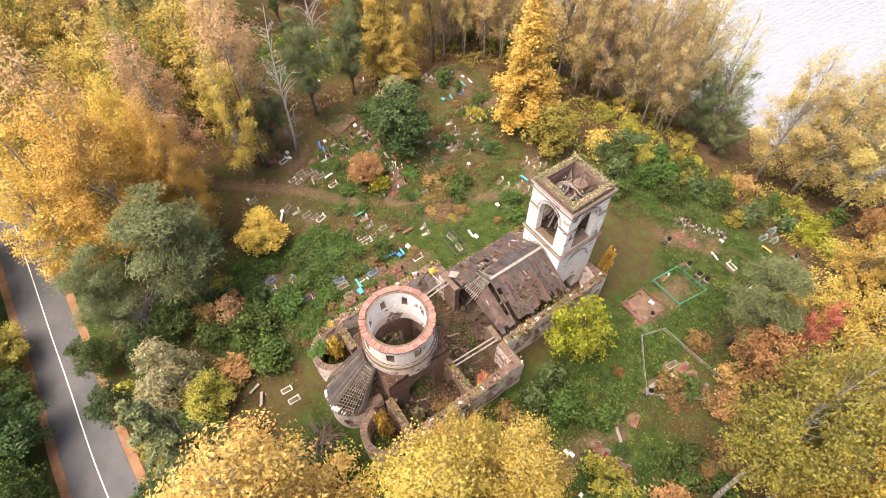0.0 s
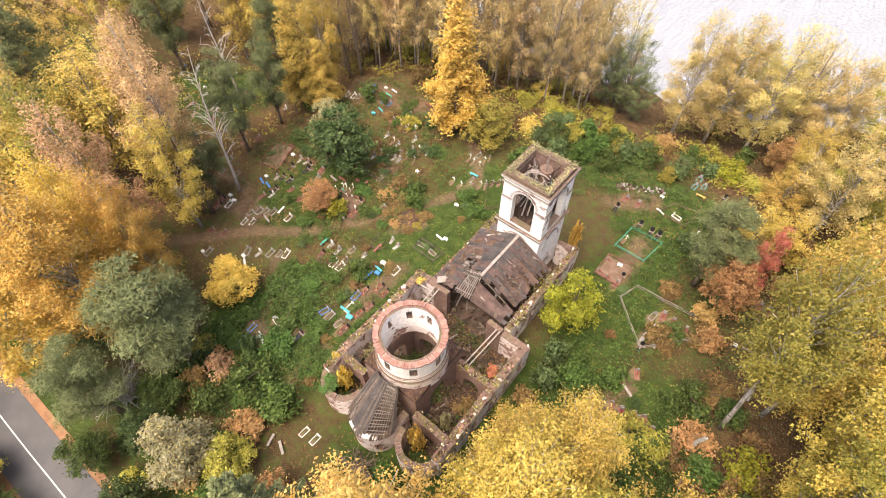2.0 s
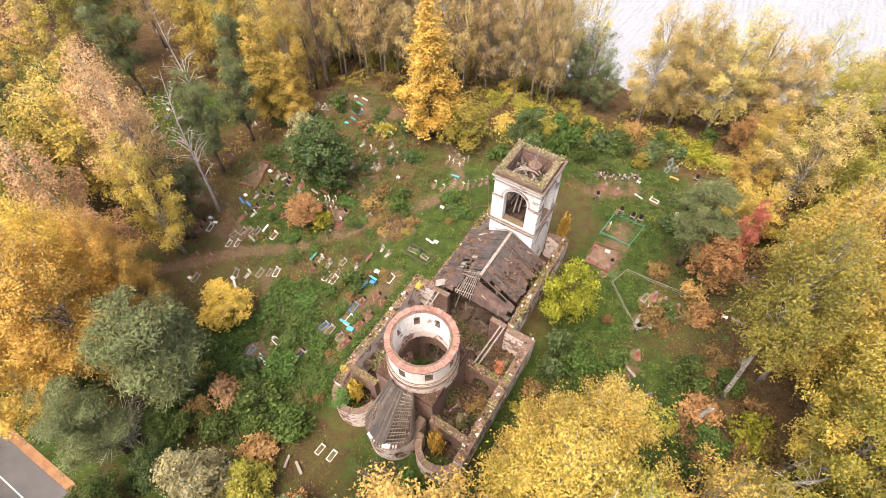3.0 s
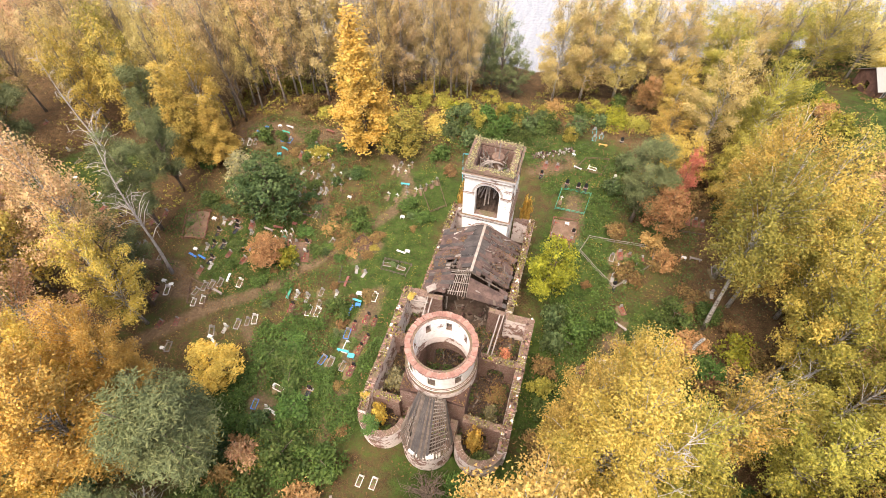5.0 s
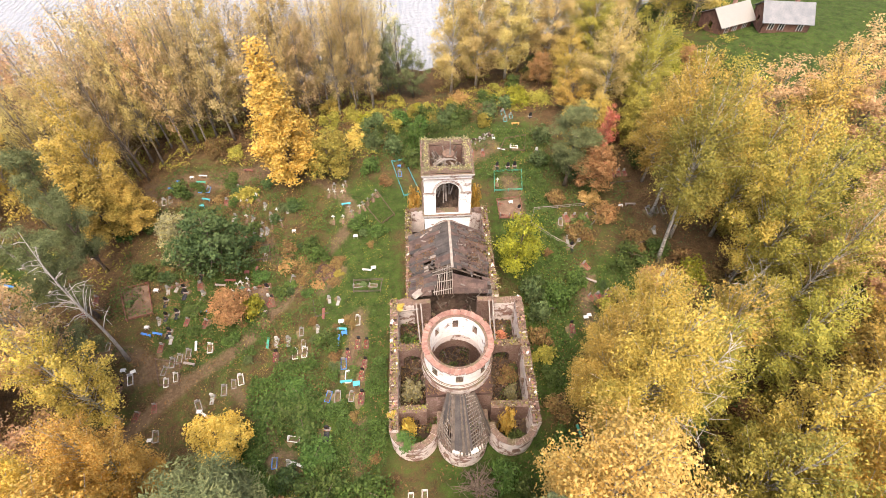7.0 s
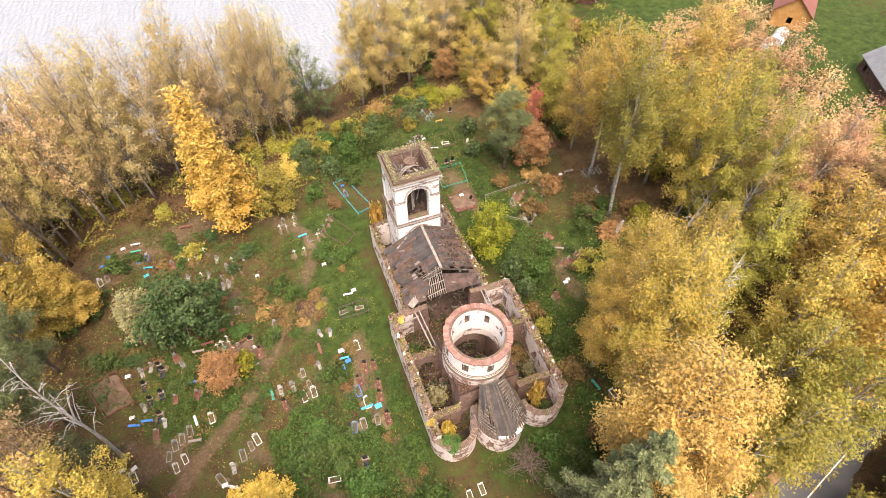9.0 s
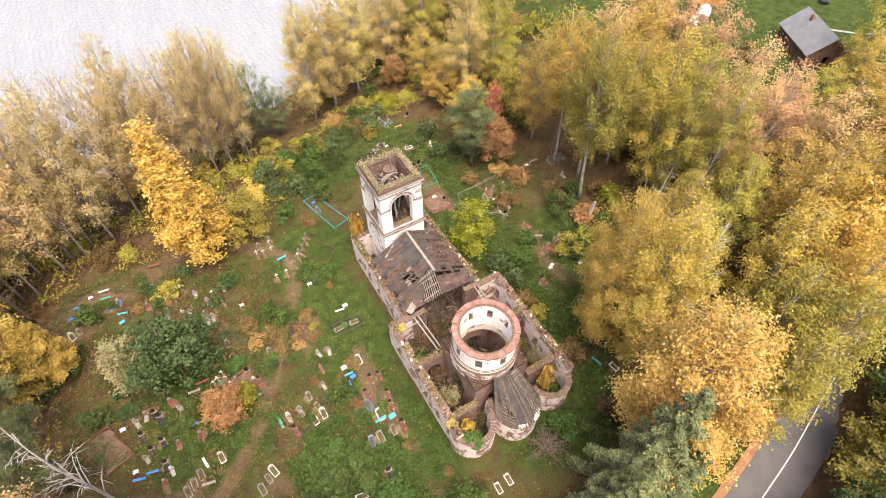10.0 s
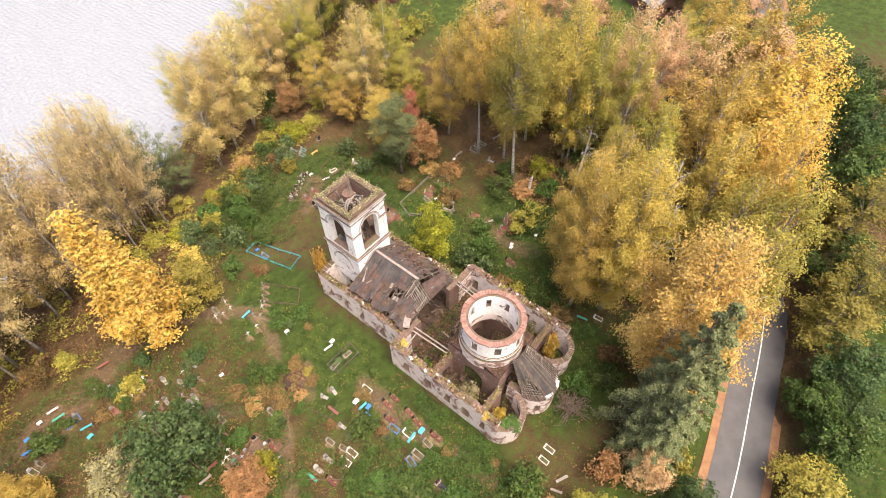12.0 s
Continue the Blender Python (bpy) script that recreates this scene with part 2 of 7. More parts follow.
WHITE = paint("white_paint", (0.60, 0.59, 0.57))
BLUE = paint("blue_paint", (0.05, 0.20, 0.55))
TEAL = paint("turquoise_paint", (0.05, 0.32, 0.36))
GREENP = paint("green_paint", (0.05, 0.30, 0.20))
REDP = paint("red_wreaths", (0.45, 0.05, 0.07))
BLACK = paint("black_stone", (0.02, 0.02, 0.022), 0.25)
STONE = paint("grey_concrete", (0.27, 0.255, 0.24), 0.9)
BROWNP = paint("red_brown_paint", (0.22, 0.08, 0.06))
EARTH = two_tone("bare_earth", (0.120, 0.074, 0.050), (0.185, 0.122, 0.084), 1.0, 7)
LITTERSOIL = two_tone("earth_under_leaves", (0.085, 0.075, 0.035), (0.19, 0.13, 0.07), 1.4, 8, bump=0.7)
YELLOWP = paint("orange_wood", (0.5, 0.28, 0.08))

# ground: grass, leaf litter and trodden earth by attributes of the sheet
k = Nodes("grass_and_leaf_litter")
n1, n2, n3, n4 = k.noise(0.12, 4, 0.6), k.noise(0.7, 5, 0.65), k.noise(2.6, 5, 0.75), k.noise(9, 3, 0.75)
grass = k.mix(k.ramp(n2, [(0.35, 0.0), (0.66, 1.0)]), (0.025, 0.050, 0.009), (0.074, 0.120, 0.023))
grass = k.mix(k.ramp(n3, [(0.50, 0.0), (0.64, 0.6)]), grass, (0.115, 0.085, 0.042))
litter = k.mix(k.ramp(n2, [(0.35, 0.0), (0.68, 1.0)]), (0.070, 0.042, 0.023), (0.17, 0.098, 0.052))
litter = k.mix(k.ramp(n3, [(0.45, 0.0), (0.72, 0.8)]), litter, (0.079, 0.073, 0.030))
litter = k.mix(k.ramp(n4, [(0.54, 0.0), (0.62, 0.7)]), litter, (0.24, 0.15, 0.06))
grass = k.mix(k.ramp(n4, [(0.52, 0.0), (0.64, 0.6)]), grass, (0.026, 0.042, 0.012))
soil = k.mix(k.ramp(n3, [(0.40, 0.0), (0.70, 1.0)]), (0.135, 0.087, 0.055), (0.225, 0.155, 0.098))
wob = k.math("MULTIPLY", k.math("SUBTRACT", k.math("ADD", k.math("MULTIPLY", n2, 0.6), k.math("MULTIPLY", n3, 0.4)), 0.5), 1.5)
gfac = k.ramp(k.math("ADD", k.attr("grass"), wob), [(0.35, 0.0), (0.65, 1.0)])
pfac = k.ramp(k.math("ADD", k.attr("path"), wob), [(0.3, 0.0), (0.85, 0.9)])
c = k.mix(gfac, litter, grass)
c = k.mix(pfac, c, soil)
k.bump(k.math("ADD", n3, n4), 1.0, 0.25)
GROUND = k.done(c, 0.95, 0, 0.15)

k = Nodes("asphalt")
a1, a2 = k.noise(0.4, 4, 0.6), k.noise(30, 3, 0.7)
c = k.mix(k.ramp(a1, [(0.4, 0.0), (0.65, 1.0)]), (0.085, 0.082, 0.085), (0.105, 0.10, 0.102))
c = k.mix(k.ramp(a2, [(0.5, 0.0), (0.75, 0.35)]), c, (0.15, 0.146, 0.143))
k.bump(a2, 0.3, 0.01)
ASPHALT = k.done(c, 0.85)
SHOULDER = two_tone("gravel_shoulder_with_leaves", (0.202, 0.101, 0.054), (0.274, 0.151, 0.079), 0.8, 9, bump=0.7)

k = Nodes("lake_water")
w1 = k.n("TexWave", Scale=0.22, Distortion=6.0, Detail=3.0, Vector=k.world())
w2 = k.noise(0.9, 4, 0.6)
k.bump(k.math("ADD", k.math("MULTIPLY", w1.outputs["Fac"], 0.5), w2), 0.9, 0.5)
WATER = k.done((0.29, 0.30, 0.32), 0.16, 0, 0.9)

k = Nodes("window_glass")
GLASS = k.done((0.03, 0.035, 0.04), 0.08, 0, 0.5)

# ---- building helpers ----
def part(name, bm, material, parent=None, label="", smooth=False):
    """Link a bmesh as one mesh object, under parent if there is one."""
    bmesh.ops.remove_doubles(bm, verts=bm.verts[:], dist=0.0005)
    me = bpy.data.meshes.new(name)
    bm.to_mesh(me)
    bm.free()
    me.materials.append(material)
    if smooth:
        me.shade_smooth()
    ob = new(name, me)
    ob.parent = parent
    return tagged(ob, label)


def shared(name, me, parent, m):
    ob = new(name, me)
    ob.parent = parent
    ob.matrix_basis = m
    return ob


def mesh_from(name, verts, faces, material):
    me = bpy.data.meshes.new(name)
    me.from_pydata(verts, [], faces)
    me.materials.append(material)
    return me


def add_box(bm, sx, sy, sz, m=Matrix(), bevel=0.0, taper=1.0):
    """A box standing on its base centre."""
    vs = [bm.verts.new(m @ Vector((x * sx / 2 * (taper if z else 1), y * sy / 2 * (taper if z else 1), z * sz))) for z in (0, 1) for x, y in ((-1, -1), (1, -1), (1, 1), (-1, 1))]
    fs = [bm.faces.new([vs[i] for i in q]) for q in ((3, 2, 1, 0), (4, 5, 6, 7), (0, 1, 5, 4), (1, 2, 6, 5), (2, 3, 7, 6), (3, 0, 4, 7))]
    if bevel:
        bmesh.ops.bevel(bm, geom=list({e for f in fs for e in f.edges}), offset=bevel, segments=1, affect="EDGES")


def box_bm(sx, sy, sz, m=Matrix(), bevel=0.0, taper=1.0):
    bm = bmesh.new()
    add_box(bm, sx, sy, sz, m, bevel, taper)
    return bm


def add_beam(bm, a, b, w, h):
    """A squared beam from a to b."""
    a, b = Vector(a), Vector(b)
    q = (b - a).to_track_quat("Z", "Y").to_matrix().to_4x4()
    add_box(bm, w, h, (b - a).length, Matrix.Translation(a) @ q)


def add_tube(bm, pts, radii, sides=6, cap=True):
    rings = []
    n = len(pts)
    for i, (p, r) in enumerate(zip(pts, radii)):
        d = Vector(pts[min(i + 1, n - 1)]) - Vector(pts[max(i - 1, 0)])
        q = d.to_track_quat("Z", "Y")
        rings.append([bm.verts.new(Vector(p) + q @ Vector((r * math.cos(a), r * math.sin(a), 0))) for a in (2 * math.pi * j / sides for j in range(sides))])
    for r0, r1 in zip(rings, rings[1:]):
        for j in range(sides):
            bm.faces.new((r0[j], r0[(j + 1) % sides], r1[(j + 1) % sides], r1[j]))
    if cap:
        bm.faces.new(rings[-1])
        bm.faces.new(rings[0][::-1])


def add_column(bm, a, b, c, d, z0, z1, y0=None, y1=None):
    """A wall piece over the plan a b (one face), d c (the other), from z0 to z1 at a and d, y0 to y1 at b and c."""
    y0, y1 = z0 if y0 is None else y0, z1 if y1 is None else y1
    if z1 - z0 < 0.01 and y1 - y0 < 0.01:
        return
    lo = [bm.verts.new((p[0], p[1], z)) for p, z in ((a, z0), (b, y0), (c, y0), (d, z0))]
    hi = [bm.verts.new((p[0], p[1], z)) for p, z in ((a, z1), (b, y1), (c, y1), (d, z1))]
    for q in ((lo[3], lo[2], lo[1], lo[0]), hi, (lo[0], lo[1], hi[1], hi[0]), (lo[1], lo[2], hi[2], hi[1]), (lo[2], lo[3], hi[3], hi[2]), (lo[3], lo[0], hi[0], hi[3])):
        bm.faces.new(q)


def add_wall(bm, line, thick, base, top, holes=(), step=0.35, inner=None, seed=0, rough=0.0):
    """A wall along a polyline (its outer face), thickness to the left of the way, or up to the polyline inner. base, top: numbers or
    functions of the length. holes: (from, to, sill, head, rise), rise: the height of an arch over the head."""
    rng = random.Random(seed)
    line = [Vector((*p, 0)) for p in line]
    if inner is None:
        inner = []
        for i, p in enumerate(line):
            d = (line[min(i + 1, len(line) - 1)] - line[max(i - 1, 0)]).normalized()
            inner.append(p + Vector((-d.y, d.x, 0)) * thick)
    else:
        inner = [Vector((*p, 0)) for p in inner]
    run = [0.0]
    for p, q in zip(line, line[1:]):
        run.append(run[-1] + (q - p).length)
    cuts = set(run)
    cuts.update(i * step for i in range(int(run[-1] / step) + 1))
    for h in holes:
        n = 12 if h[4] else 1
        cuts.update(h[0] + (h[1] - h[0]) * i / n for i in range(n + 1))
    cuts = sorted(c for c in cuts if 0 <= c <= run[-1])
    cuts = [c for i, c in enumerate(cuts) if i == 0 or c - cuts[i - 1] > 0.02]
    cuts[-1] = run[-1]

    def at(s, pts):
        for i in range(len(run) - 1):
            if s <= run[i + 1] + 1e-6:
                return pts[i].lerp(pts[i + 1], (s - run[i]) / (run[i + 1] - run[i]))
        return pts[-1]

    for s0, s1 in zip(cuts, cuts[1:]):
        mid = (s0 + s1) / 2
        zb = base(mid) if callable(base) else base
        zt = (top(mid) if callable(top) else top) + (rng.uniform(-rough, rough) if rough else 0)
        a, b, c, d = at(s0, line), at(s1, line), at(s1, inner), at(s0, inner)
        hit = [h for h in holes if h[0] - 0.01 < mid < h[1] + 0.01]
        if not hit:
            add_column(bm, a, b, c, d, zb, zt)
            continue
        z = zb
        for h in sorted(hit, key=lambda h: h[2]):
            if h[2] > z:
                add_column(bm, a, b, c, d, z, min(h[2], zt))
            half = (h[1] - h[0]) / 2

            def head(s):
                if not h[4]:
                    return h[3]
                u = (s - h[0] - half) / half
                return h[3] + h[4] * math.sqrt(max(0.0, 1 - u * u))

            if hit[-1] is h or len(hit) == 1:
                if zt > min(head(s0), head(s1)):
                    add_column(bm, a, b, c, d, min(head(s0), zt), zt, min(head(s1), zt), zt)
            else:
                z = h[3]
    return run[-1]


def ruin(seed, mean, amp, wave=3.0, lo=0.0):
    """A broken wall head: long dips and short brick steps."""
    def f(s):
        v = noise.noise(Vector((s / wave, seed * 7.3, 0))) * amp + noise.noise(Vector((s / 0.7, seed * 3.1, 5))) * amp * 0.35
        return max(lo, round((mean + v) / 0.09) * 0.09)
    return f


def arc(cx, cy, r, a0, a1, n):
    return [(cx + r * math.cos(radians(a0 + (a1 - a0) * i / n)), cy + r * math.sin(radians(a0 + (a1 - a0) * i / n))) for i in range(n + 1)]


# ---- ground, lake, road ----
def ease(a, b, x):
    u = np.clip((x - a) / (b - a), 0, 1)
    return u * u * (3 - 2 * u)


LAKE = -7.6


def land(x, y):
    """The lie of the land: a shelf with the church, a bank down to the lake, a rise to the village."""
    z = -1.0 * ease(-8, -26, x) + 1.6 * ease(14, 30, x) + 6.0 * ease(28, 60, x)
    across = y - 0.28 * np.maximum(x, 0)
    z = z - np.maximum(7.3 * ease(46, 80, across), 5.0 * ease(-44, -62, x) * ease(10, 42, y))
    z = np.maximum(z, LAKE - 0.2 + 0.35 * (1 - ease(74, 84, across)))
    deep = ease(78, 98, across)
    return z * (1 - deep) + (LAKE - 2.5) * deep


def hump(x, y):
    """Small unevenness of the ground away from the church and the road."""
    if y > -20:
        d = 9.0
    else:
        d = float(far_from(np.float64(x), np.float64(y), ROADLINE))
    r = noise.noise(Vector((x * 0.35, y * 0.35, 0))) * 0.14 + noise.noise(Vector((x * 0.09, y * 0.09, 3))) * 0.35
    return r * float(ease(3.5, 8, d)) * float(ease(9, 16, math.hypot(x, (y - 9) * 0.6))) * (math.hypot(x, y) < 130)


def humps(x, y):
    """hump for many places at once."""
    r = np.array([noise.noise(Vector((a * 0.35, b * 0.35, 0))) * 0.14 + noise.noise(Vector((a * 0.09, b * 0.09, 3))) * 0.35 for a, b in zip(x, y)])
    return r * ease(3.5, 8, far_from(x, y, ROADLINE)) * ease(9, 16, np.hypot(x, (y - 9) * 0.6)) * (np.hypot(x, y) < 130)


def ground_z(x, y):
    return float(land(np.float64(x), np.float64(y))) + hump(x, y)


ROAD = [(-150, -37), (-90, -35.6), (-42, -34.7), (-25, -34.3), (-7, -33.4), (4, -32.2), (12, -30.9), (19, -29.4), (28, -27.2), (40, -23.6), (55, -18.9), (70, -13.8), (86, -8), (110, 2), (150, 22)]


def along(pts, n=4):
    """Points of a smooth line through pts."""
    out = []
    for i in range(len(pts) - 1):
        p = [Vector(pts[min(max(j, 0), len(pts) - 1)]) for j in (i - 1, i, i + 1, i + 2)]
        for q in range(n):
            u = q / n
            out.append(0.5 * ((2 * p[1]) + (p[2] - p[0]) * u + (2 * p[0] - 5 * p[1] + 4 * p[2] - p[3]) * u * u + (3 * p[1] - p[0] - 3 * p[2] + p[3]) * u ** 3))
    return out + [Vector(pts[-1])]


ROADLINE = along(ROAD, 5)


def far_from(x, y, pts):
    """Distance of places from a line."""
    best = np.full(np.shape(x), 1e9)
    for p, q in zip(pts, pts[1:]):
        dx, dy = q[0] - p[0], q[1] - p[1]
        u = np.clip(((x - p[0]) * dx + (y - p[1]) * dy) / (dx * dx + dy * dy + 1e-9), 0, 1)
        best = np.minimum(best, np.hypot(x - p[0] - u * dx, y - p[1] - u * dy))
    return best


PATHS = [along(p) for p in PATH_LINES]


def cover(x, y):
    """How grassy and how trodden a place is, 0 to 1."""
    def spot(cx, cy, rx, ry):
        return np.clip(1.25 - np.hypot((x - cx) / rx, (y - cy) / ry), 0, 1)
    g = 0.46 * ease(-58, -46, x) * ease(40, 26, x) * ease(-30, -22, y) * ease(54, 44, y)
    for s in ((-13, 16, 9, 20), (-12, 32, 10, 10), (13, 26, 9, 20), (12, 44, 10, 14), (-14, -4, 12, 9), (-22, -8, 12, 10), (6, -10, 14, 8), (-34, 14, 12, 16), (10, 5, 14, 12), (-2, -24, 40, 6), (-60, -34, 60, 16), (75, 60, 40, 26), (20, -45, 130, 11), (95, 30, 40, 30), (88, 62, 50, 34), (70, 14, 30, 20), (130, 10, 60, 60), (85, 100, 60, 34), (-100, -10, 40, 40), (-70, 20, 14, 16), (0, 50, 14, 10), (24, 10, 10, 14)):
        g = np.maximum(g, spot(*s))
    p = np.zeros(np.shape(x))
    for line, w in zip(PATHS, PATH_WIDTHS):
        p = np.maximum(p, np.clip(1.3 - far_from(x, y, line) / w, 0, 1))
    return g, p


def sheet(name, xs, ys, material):
    gx, gy = np.meshgrid(xs, ys)
    gz = land(gx, gy)
    d = far_from(gx, gy, ROADLINE)
    near = np.hypot(gx, gy) < 130
    rough = np.array([noise.noise(Vector((x * 0.35, y * 0.35, 0))) * 0.14 + noise.noise(Vector((x * 0.09, y * 0.09, 3))) * 0.35 for x, y in zip(gx.ravel(), gy.ravel())]).reshape(gx.shape)
    flat = ease(3.5, 8, d) * ease(9, 16, np.hypot(gx, (gy - 9) * 0.6))
    gz = gz + rough * flat * near
    nx, ny = len(xs), len(ys)
    idx = np.arange(nx * ny).reshape(ny, nx)
    faces = np.stack([idx[:-1, :-1], idx[:-1, 1:], idx[1:, 1:], idx[1:, :-1]], -1).reshape(-1, 4)
    me = mesh_from(name, np.stack([gx, gy, gz], -1).reshape(-1, 3).tolist(), faces.tolist(), material)
    g, p = cover(gx, gy)
    for key, val in (("grass", g), ("path", p)):
        me.attributes.new(key, "FLOAT", "POINT").data.foreach_set("value", val.ravel().astype(np.float32))
    me.shade_smooth()
    return new(name, me)


xs = np.concatenate([np.linspace(-1500, -140, 12), np.arange(-120, 121, 1.0), np.linspace(140, 1500, 12)])
ys = np.concatenate([np.linspace(-1500, -90, 12), np.arange(-70, 116, 1.0), np.linspace(130, 1500, 12)])
tagged(sheet("ground", xs, ys, GROUND), "uneven cemetery ground with grass, fallen leaves and trodden earth", "ground", kind="structure")

me = mesh_from("lake", [(-1500, 60, LAKE), (1500, 60, LAKE), (1500, 1500, LAKE), (-1500, 1500, LAKE)], [(0, 1, 2, 3)], WATER)
tagged(new("water", me), "pale rippled lake water beyond the trees", "lake", kind="structure")


def ribbon(line, off0, off1, lift, fall=0.0):
    """A strip beside or on a line; it has an edge that goes down into the ground."""
    bm = bmesh.new()
    rows = []
    for i, p in enumerate(line):
        d = (line[min(i + 1, len(line) - 1)] - line[max(i - 1, 0)]).normalized()
        nrm = Vector((-d.y, d.x))
        z = ground_z(*p) + lift
        row = []
        for o, dz in ((off0, -0.3), (off0, fall), (off1, 0), (off1, -0.3)):
            q = p + nrm * o
            row.append(bm.verts.new((q.x, q.y, z + dz)))
        rows.append(row)
    for r0, r1 in zip(rows, rows[1:]):
        for j in range(3):
            bm.faces.new((r0[j], r0[j + 1], r1[j + 1], r1[j]))
    bmesh.ops.recalc_face_normals(bm, faces=bm.faces[:])
    return bm


road = part("road", ribbon(ROADLINE, -3.0, 3.0, 0.10), ASPHALT)
tagged(road, "grey asphalt road with a white line along its middle", "road", kind="structure")
part("line", ribbon(ROADLINE, -0.07, 0.07, 0.108), WHITE, road, "worn white road line")
for side in (-1, 1):
    bm = ribbon(ROADLINE, *sorted((side * 3.0, side * 4.0)), 0.06)
    tagged(part("trim_shoulder", bm, SHOULDER), "reddish gravel road shoulder strewn with leaves", "shoulder", kind="structure")

# ---- the ruined church ----
church = tagged(new("ruined_church"), "roofless ruined brick church with a white drum and bell tower", "church")


def add_ring(bm, cx, cy, r0, r1, z0, z1, n=64, a0=0, a1=360):
    o, i = arc(cx, cy, r1, a0, a1, n), arc(cx, cy, r0, a0, a1, n)
    for j in range(n):
        add_column(bm, o[j], o[j + 1], i[j + 1], i[j], z0, z1)


# drum
DX, DY = -0.25, 0.4
drum = new("drum")
drum.parent = church
bm = bmesh.new()
R = 3.8
per = 2 * math.pi * R
WIN = 8
holes = []
for i in range(WIN):
    c = per * (i + 0.5) / WIN
    holes.append((c - 0.42, c + 0.42, 10.5, 12.0, 0))
outer = arc(DX, DY, R, -67.5 - 45, 360 - 67.5 - 45, 96)
inner = arc(DX, DY, 3.05, -67.5 - 45, 360 - 67.5 - 45, 96)
add_wall(bm, outer, 0.75, 8.6, 12.75, holes, step=0.27, inner=inner)
drumwall = part("drum_wall", bm, DRUM, drum, "white plastered round drum wall")
bm = bmesh.new()
add_ring(bm, DX, DY, 3.74, 4.0, 9.35, 9.62)
add_ring(bm, DX, DY, 3.74, 3.92, 9.62, 9.75)
part("moulding", bm, DRUM, drum)
bm = bmesh.new()
add_ring(bm, DX, DY, 3.1, 4.12, 7.2, 9.0)
part("drum_base", bm, NAVE_OUT, drum)
rng = random.Random(4)
nb = 62
for i in range(nb):
    a = 360 * i / nb
    w = 360 / nb - 0.5
    bm = bmesh.new()
    r0, r1 = 3.33 + rng.uniform(-0.03, 0.03), 4.0 + rng.uniform(-0.06, 0.04)
    add_column(bm, *[(DX + r * math.cos(radians(t)), DY + r * math.sin(radians(t))) for r, t in ((r1, a), (r1, a + w), (r0, a + w), (r0, a))], 12.752, 12.752 + rng.choice((0.14, 0.18, 0.2, 0.22)))
    part("brick", bm, RIMBRICK, drum)
bm = bmesh.new()
add_ring(bm, DX, DY, 3.04, 3.3, 12.745, 12.82, 64)
part("inner_ledge", bm, DRUM, drum)
for i in range(WIN):
    a = radians(-67.5 - 45 + 360 * (i + 0.5) / WIN)
    m = Matrix.Translation((DX, DY, 0)) @ Matrix.Rotation(a, 4, "Z") @ Matrix.Translation((3.62, 0, 0))
    bm = bmesh.new()
    for yy in (-0.39, 0.39):
        add_box(bm, 0.1, 0.07, 1.5, m @ Matrix.Translation((0, yy, 10.5)))
    for zz in (10.5, 11.92):
        add_box(bm, 0.1, 0.7, 0.07, m @ Matrix.Translation((0, 0, zz)))
    if i in (0, 1, 7, 3):
        add_box(bm, 0.06, 0.05, 1.4, m @ Matrix.Translation((0, 0, 10.55)))
        add_box(bm, 0.06, 0.72, 0.05, m @ Matrix.Translation((0, 0, 11.25)))
    part("window", bm, DARKWOOD, drum, "old wooden drum window frame without glass")

# the four arches and the block that carry the drum
for line, hole in (([(-4.0, -3.6), (3.6, -3.6)], (2.0, 5.6, 0.0, 3.2, 1.8)), ([(3.6, 4.4), (-4.0, 4.4)], (1.8, 5.8, 0.0, 3.6, 1.9)), ([(3.6, -2.7), (3.6, 3.5)], (1.4, 4.8, 0.0, 3.2, 1.8)), ([(-4.0, 3.5), (-4.0, -2.7)], (1.4, 4.8, 0.0, 3.2, 1.8))):
    bm = bmesh.new()
    add_wall(bm, line, 0.9, 0, 7.2, [hole], step=0.5)
    part("crossing_arch", bm, NAVE, church, "bare brick arch that carries the drum")
for sx, sy in ((-1, -1), (1, -1), (1, 1), (-1, 1)):
    bm = bmesh.new()
    p = [(-0.2 + sx * 3.8, 0.4 + sy * 4.0), (-0.2 + sx * 1.2, 0.4 + sy * 4.0), (-0.2 + sx * 3.8, 0.4 + sy * 1.2)]
    vs = [bm.verts.new((*q, z)) for q, z in ((p[0], 7.19), (p[1], 7.19), (p[2], 7.19), (p[0], 7.35), (p[1], 8.0), (p[2], 8.0))]
    for f in ((0, 1, 2), (3, 5, 4), (0, 3, 4, 1), (1, 4, 5, 2), (2, 5, 3, 0)):
        bm.faces.new([vs[j] for j in f])
    bmesh.ops.recalc_face_normals(bm, faces=bm.faces[:])
    part("drum_shoulder", bm, RUBBLE, church)

# outer walls of the nave; length runs from the west corner towards the apses on one side, back on the other
XL, XR, YT, YB = -8.3, 9.1, 10.8, -6.4
NT = 1.0
bm = bmesh.new()
wins = [(s - 0.6, s + 0.6, 1.5, 3.6, 0.0) for s in (2.6, 6.4, 9.6, 12.6, 15.4)]
add_wall(bm, [(XL, YT), (XL, YB)], NT, -1.6, ruin(1, 5.3, 0.5), wins, rough=0.1, seed=1)
part("nave_wall", bm, NAVE_OUT, church, "nave wall of red brick with patches of plaster")
bm = bmesh.new()
add_wall(bm, [(XR, YB), (XR, YT)], NT, -1.6, ruin(2, 5.3, 0.6), wins, rough=0.1, seed=2)
part("nave_wall", bm, NAVE_OUT, church, "nave wall of red brick with patches of plaster")
bm = bmesh.new()
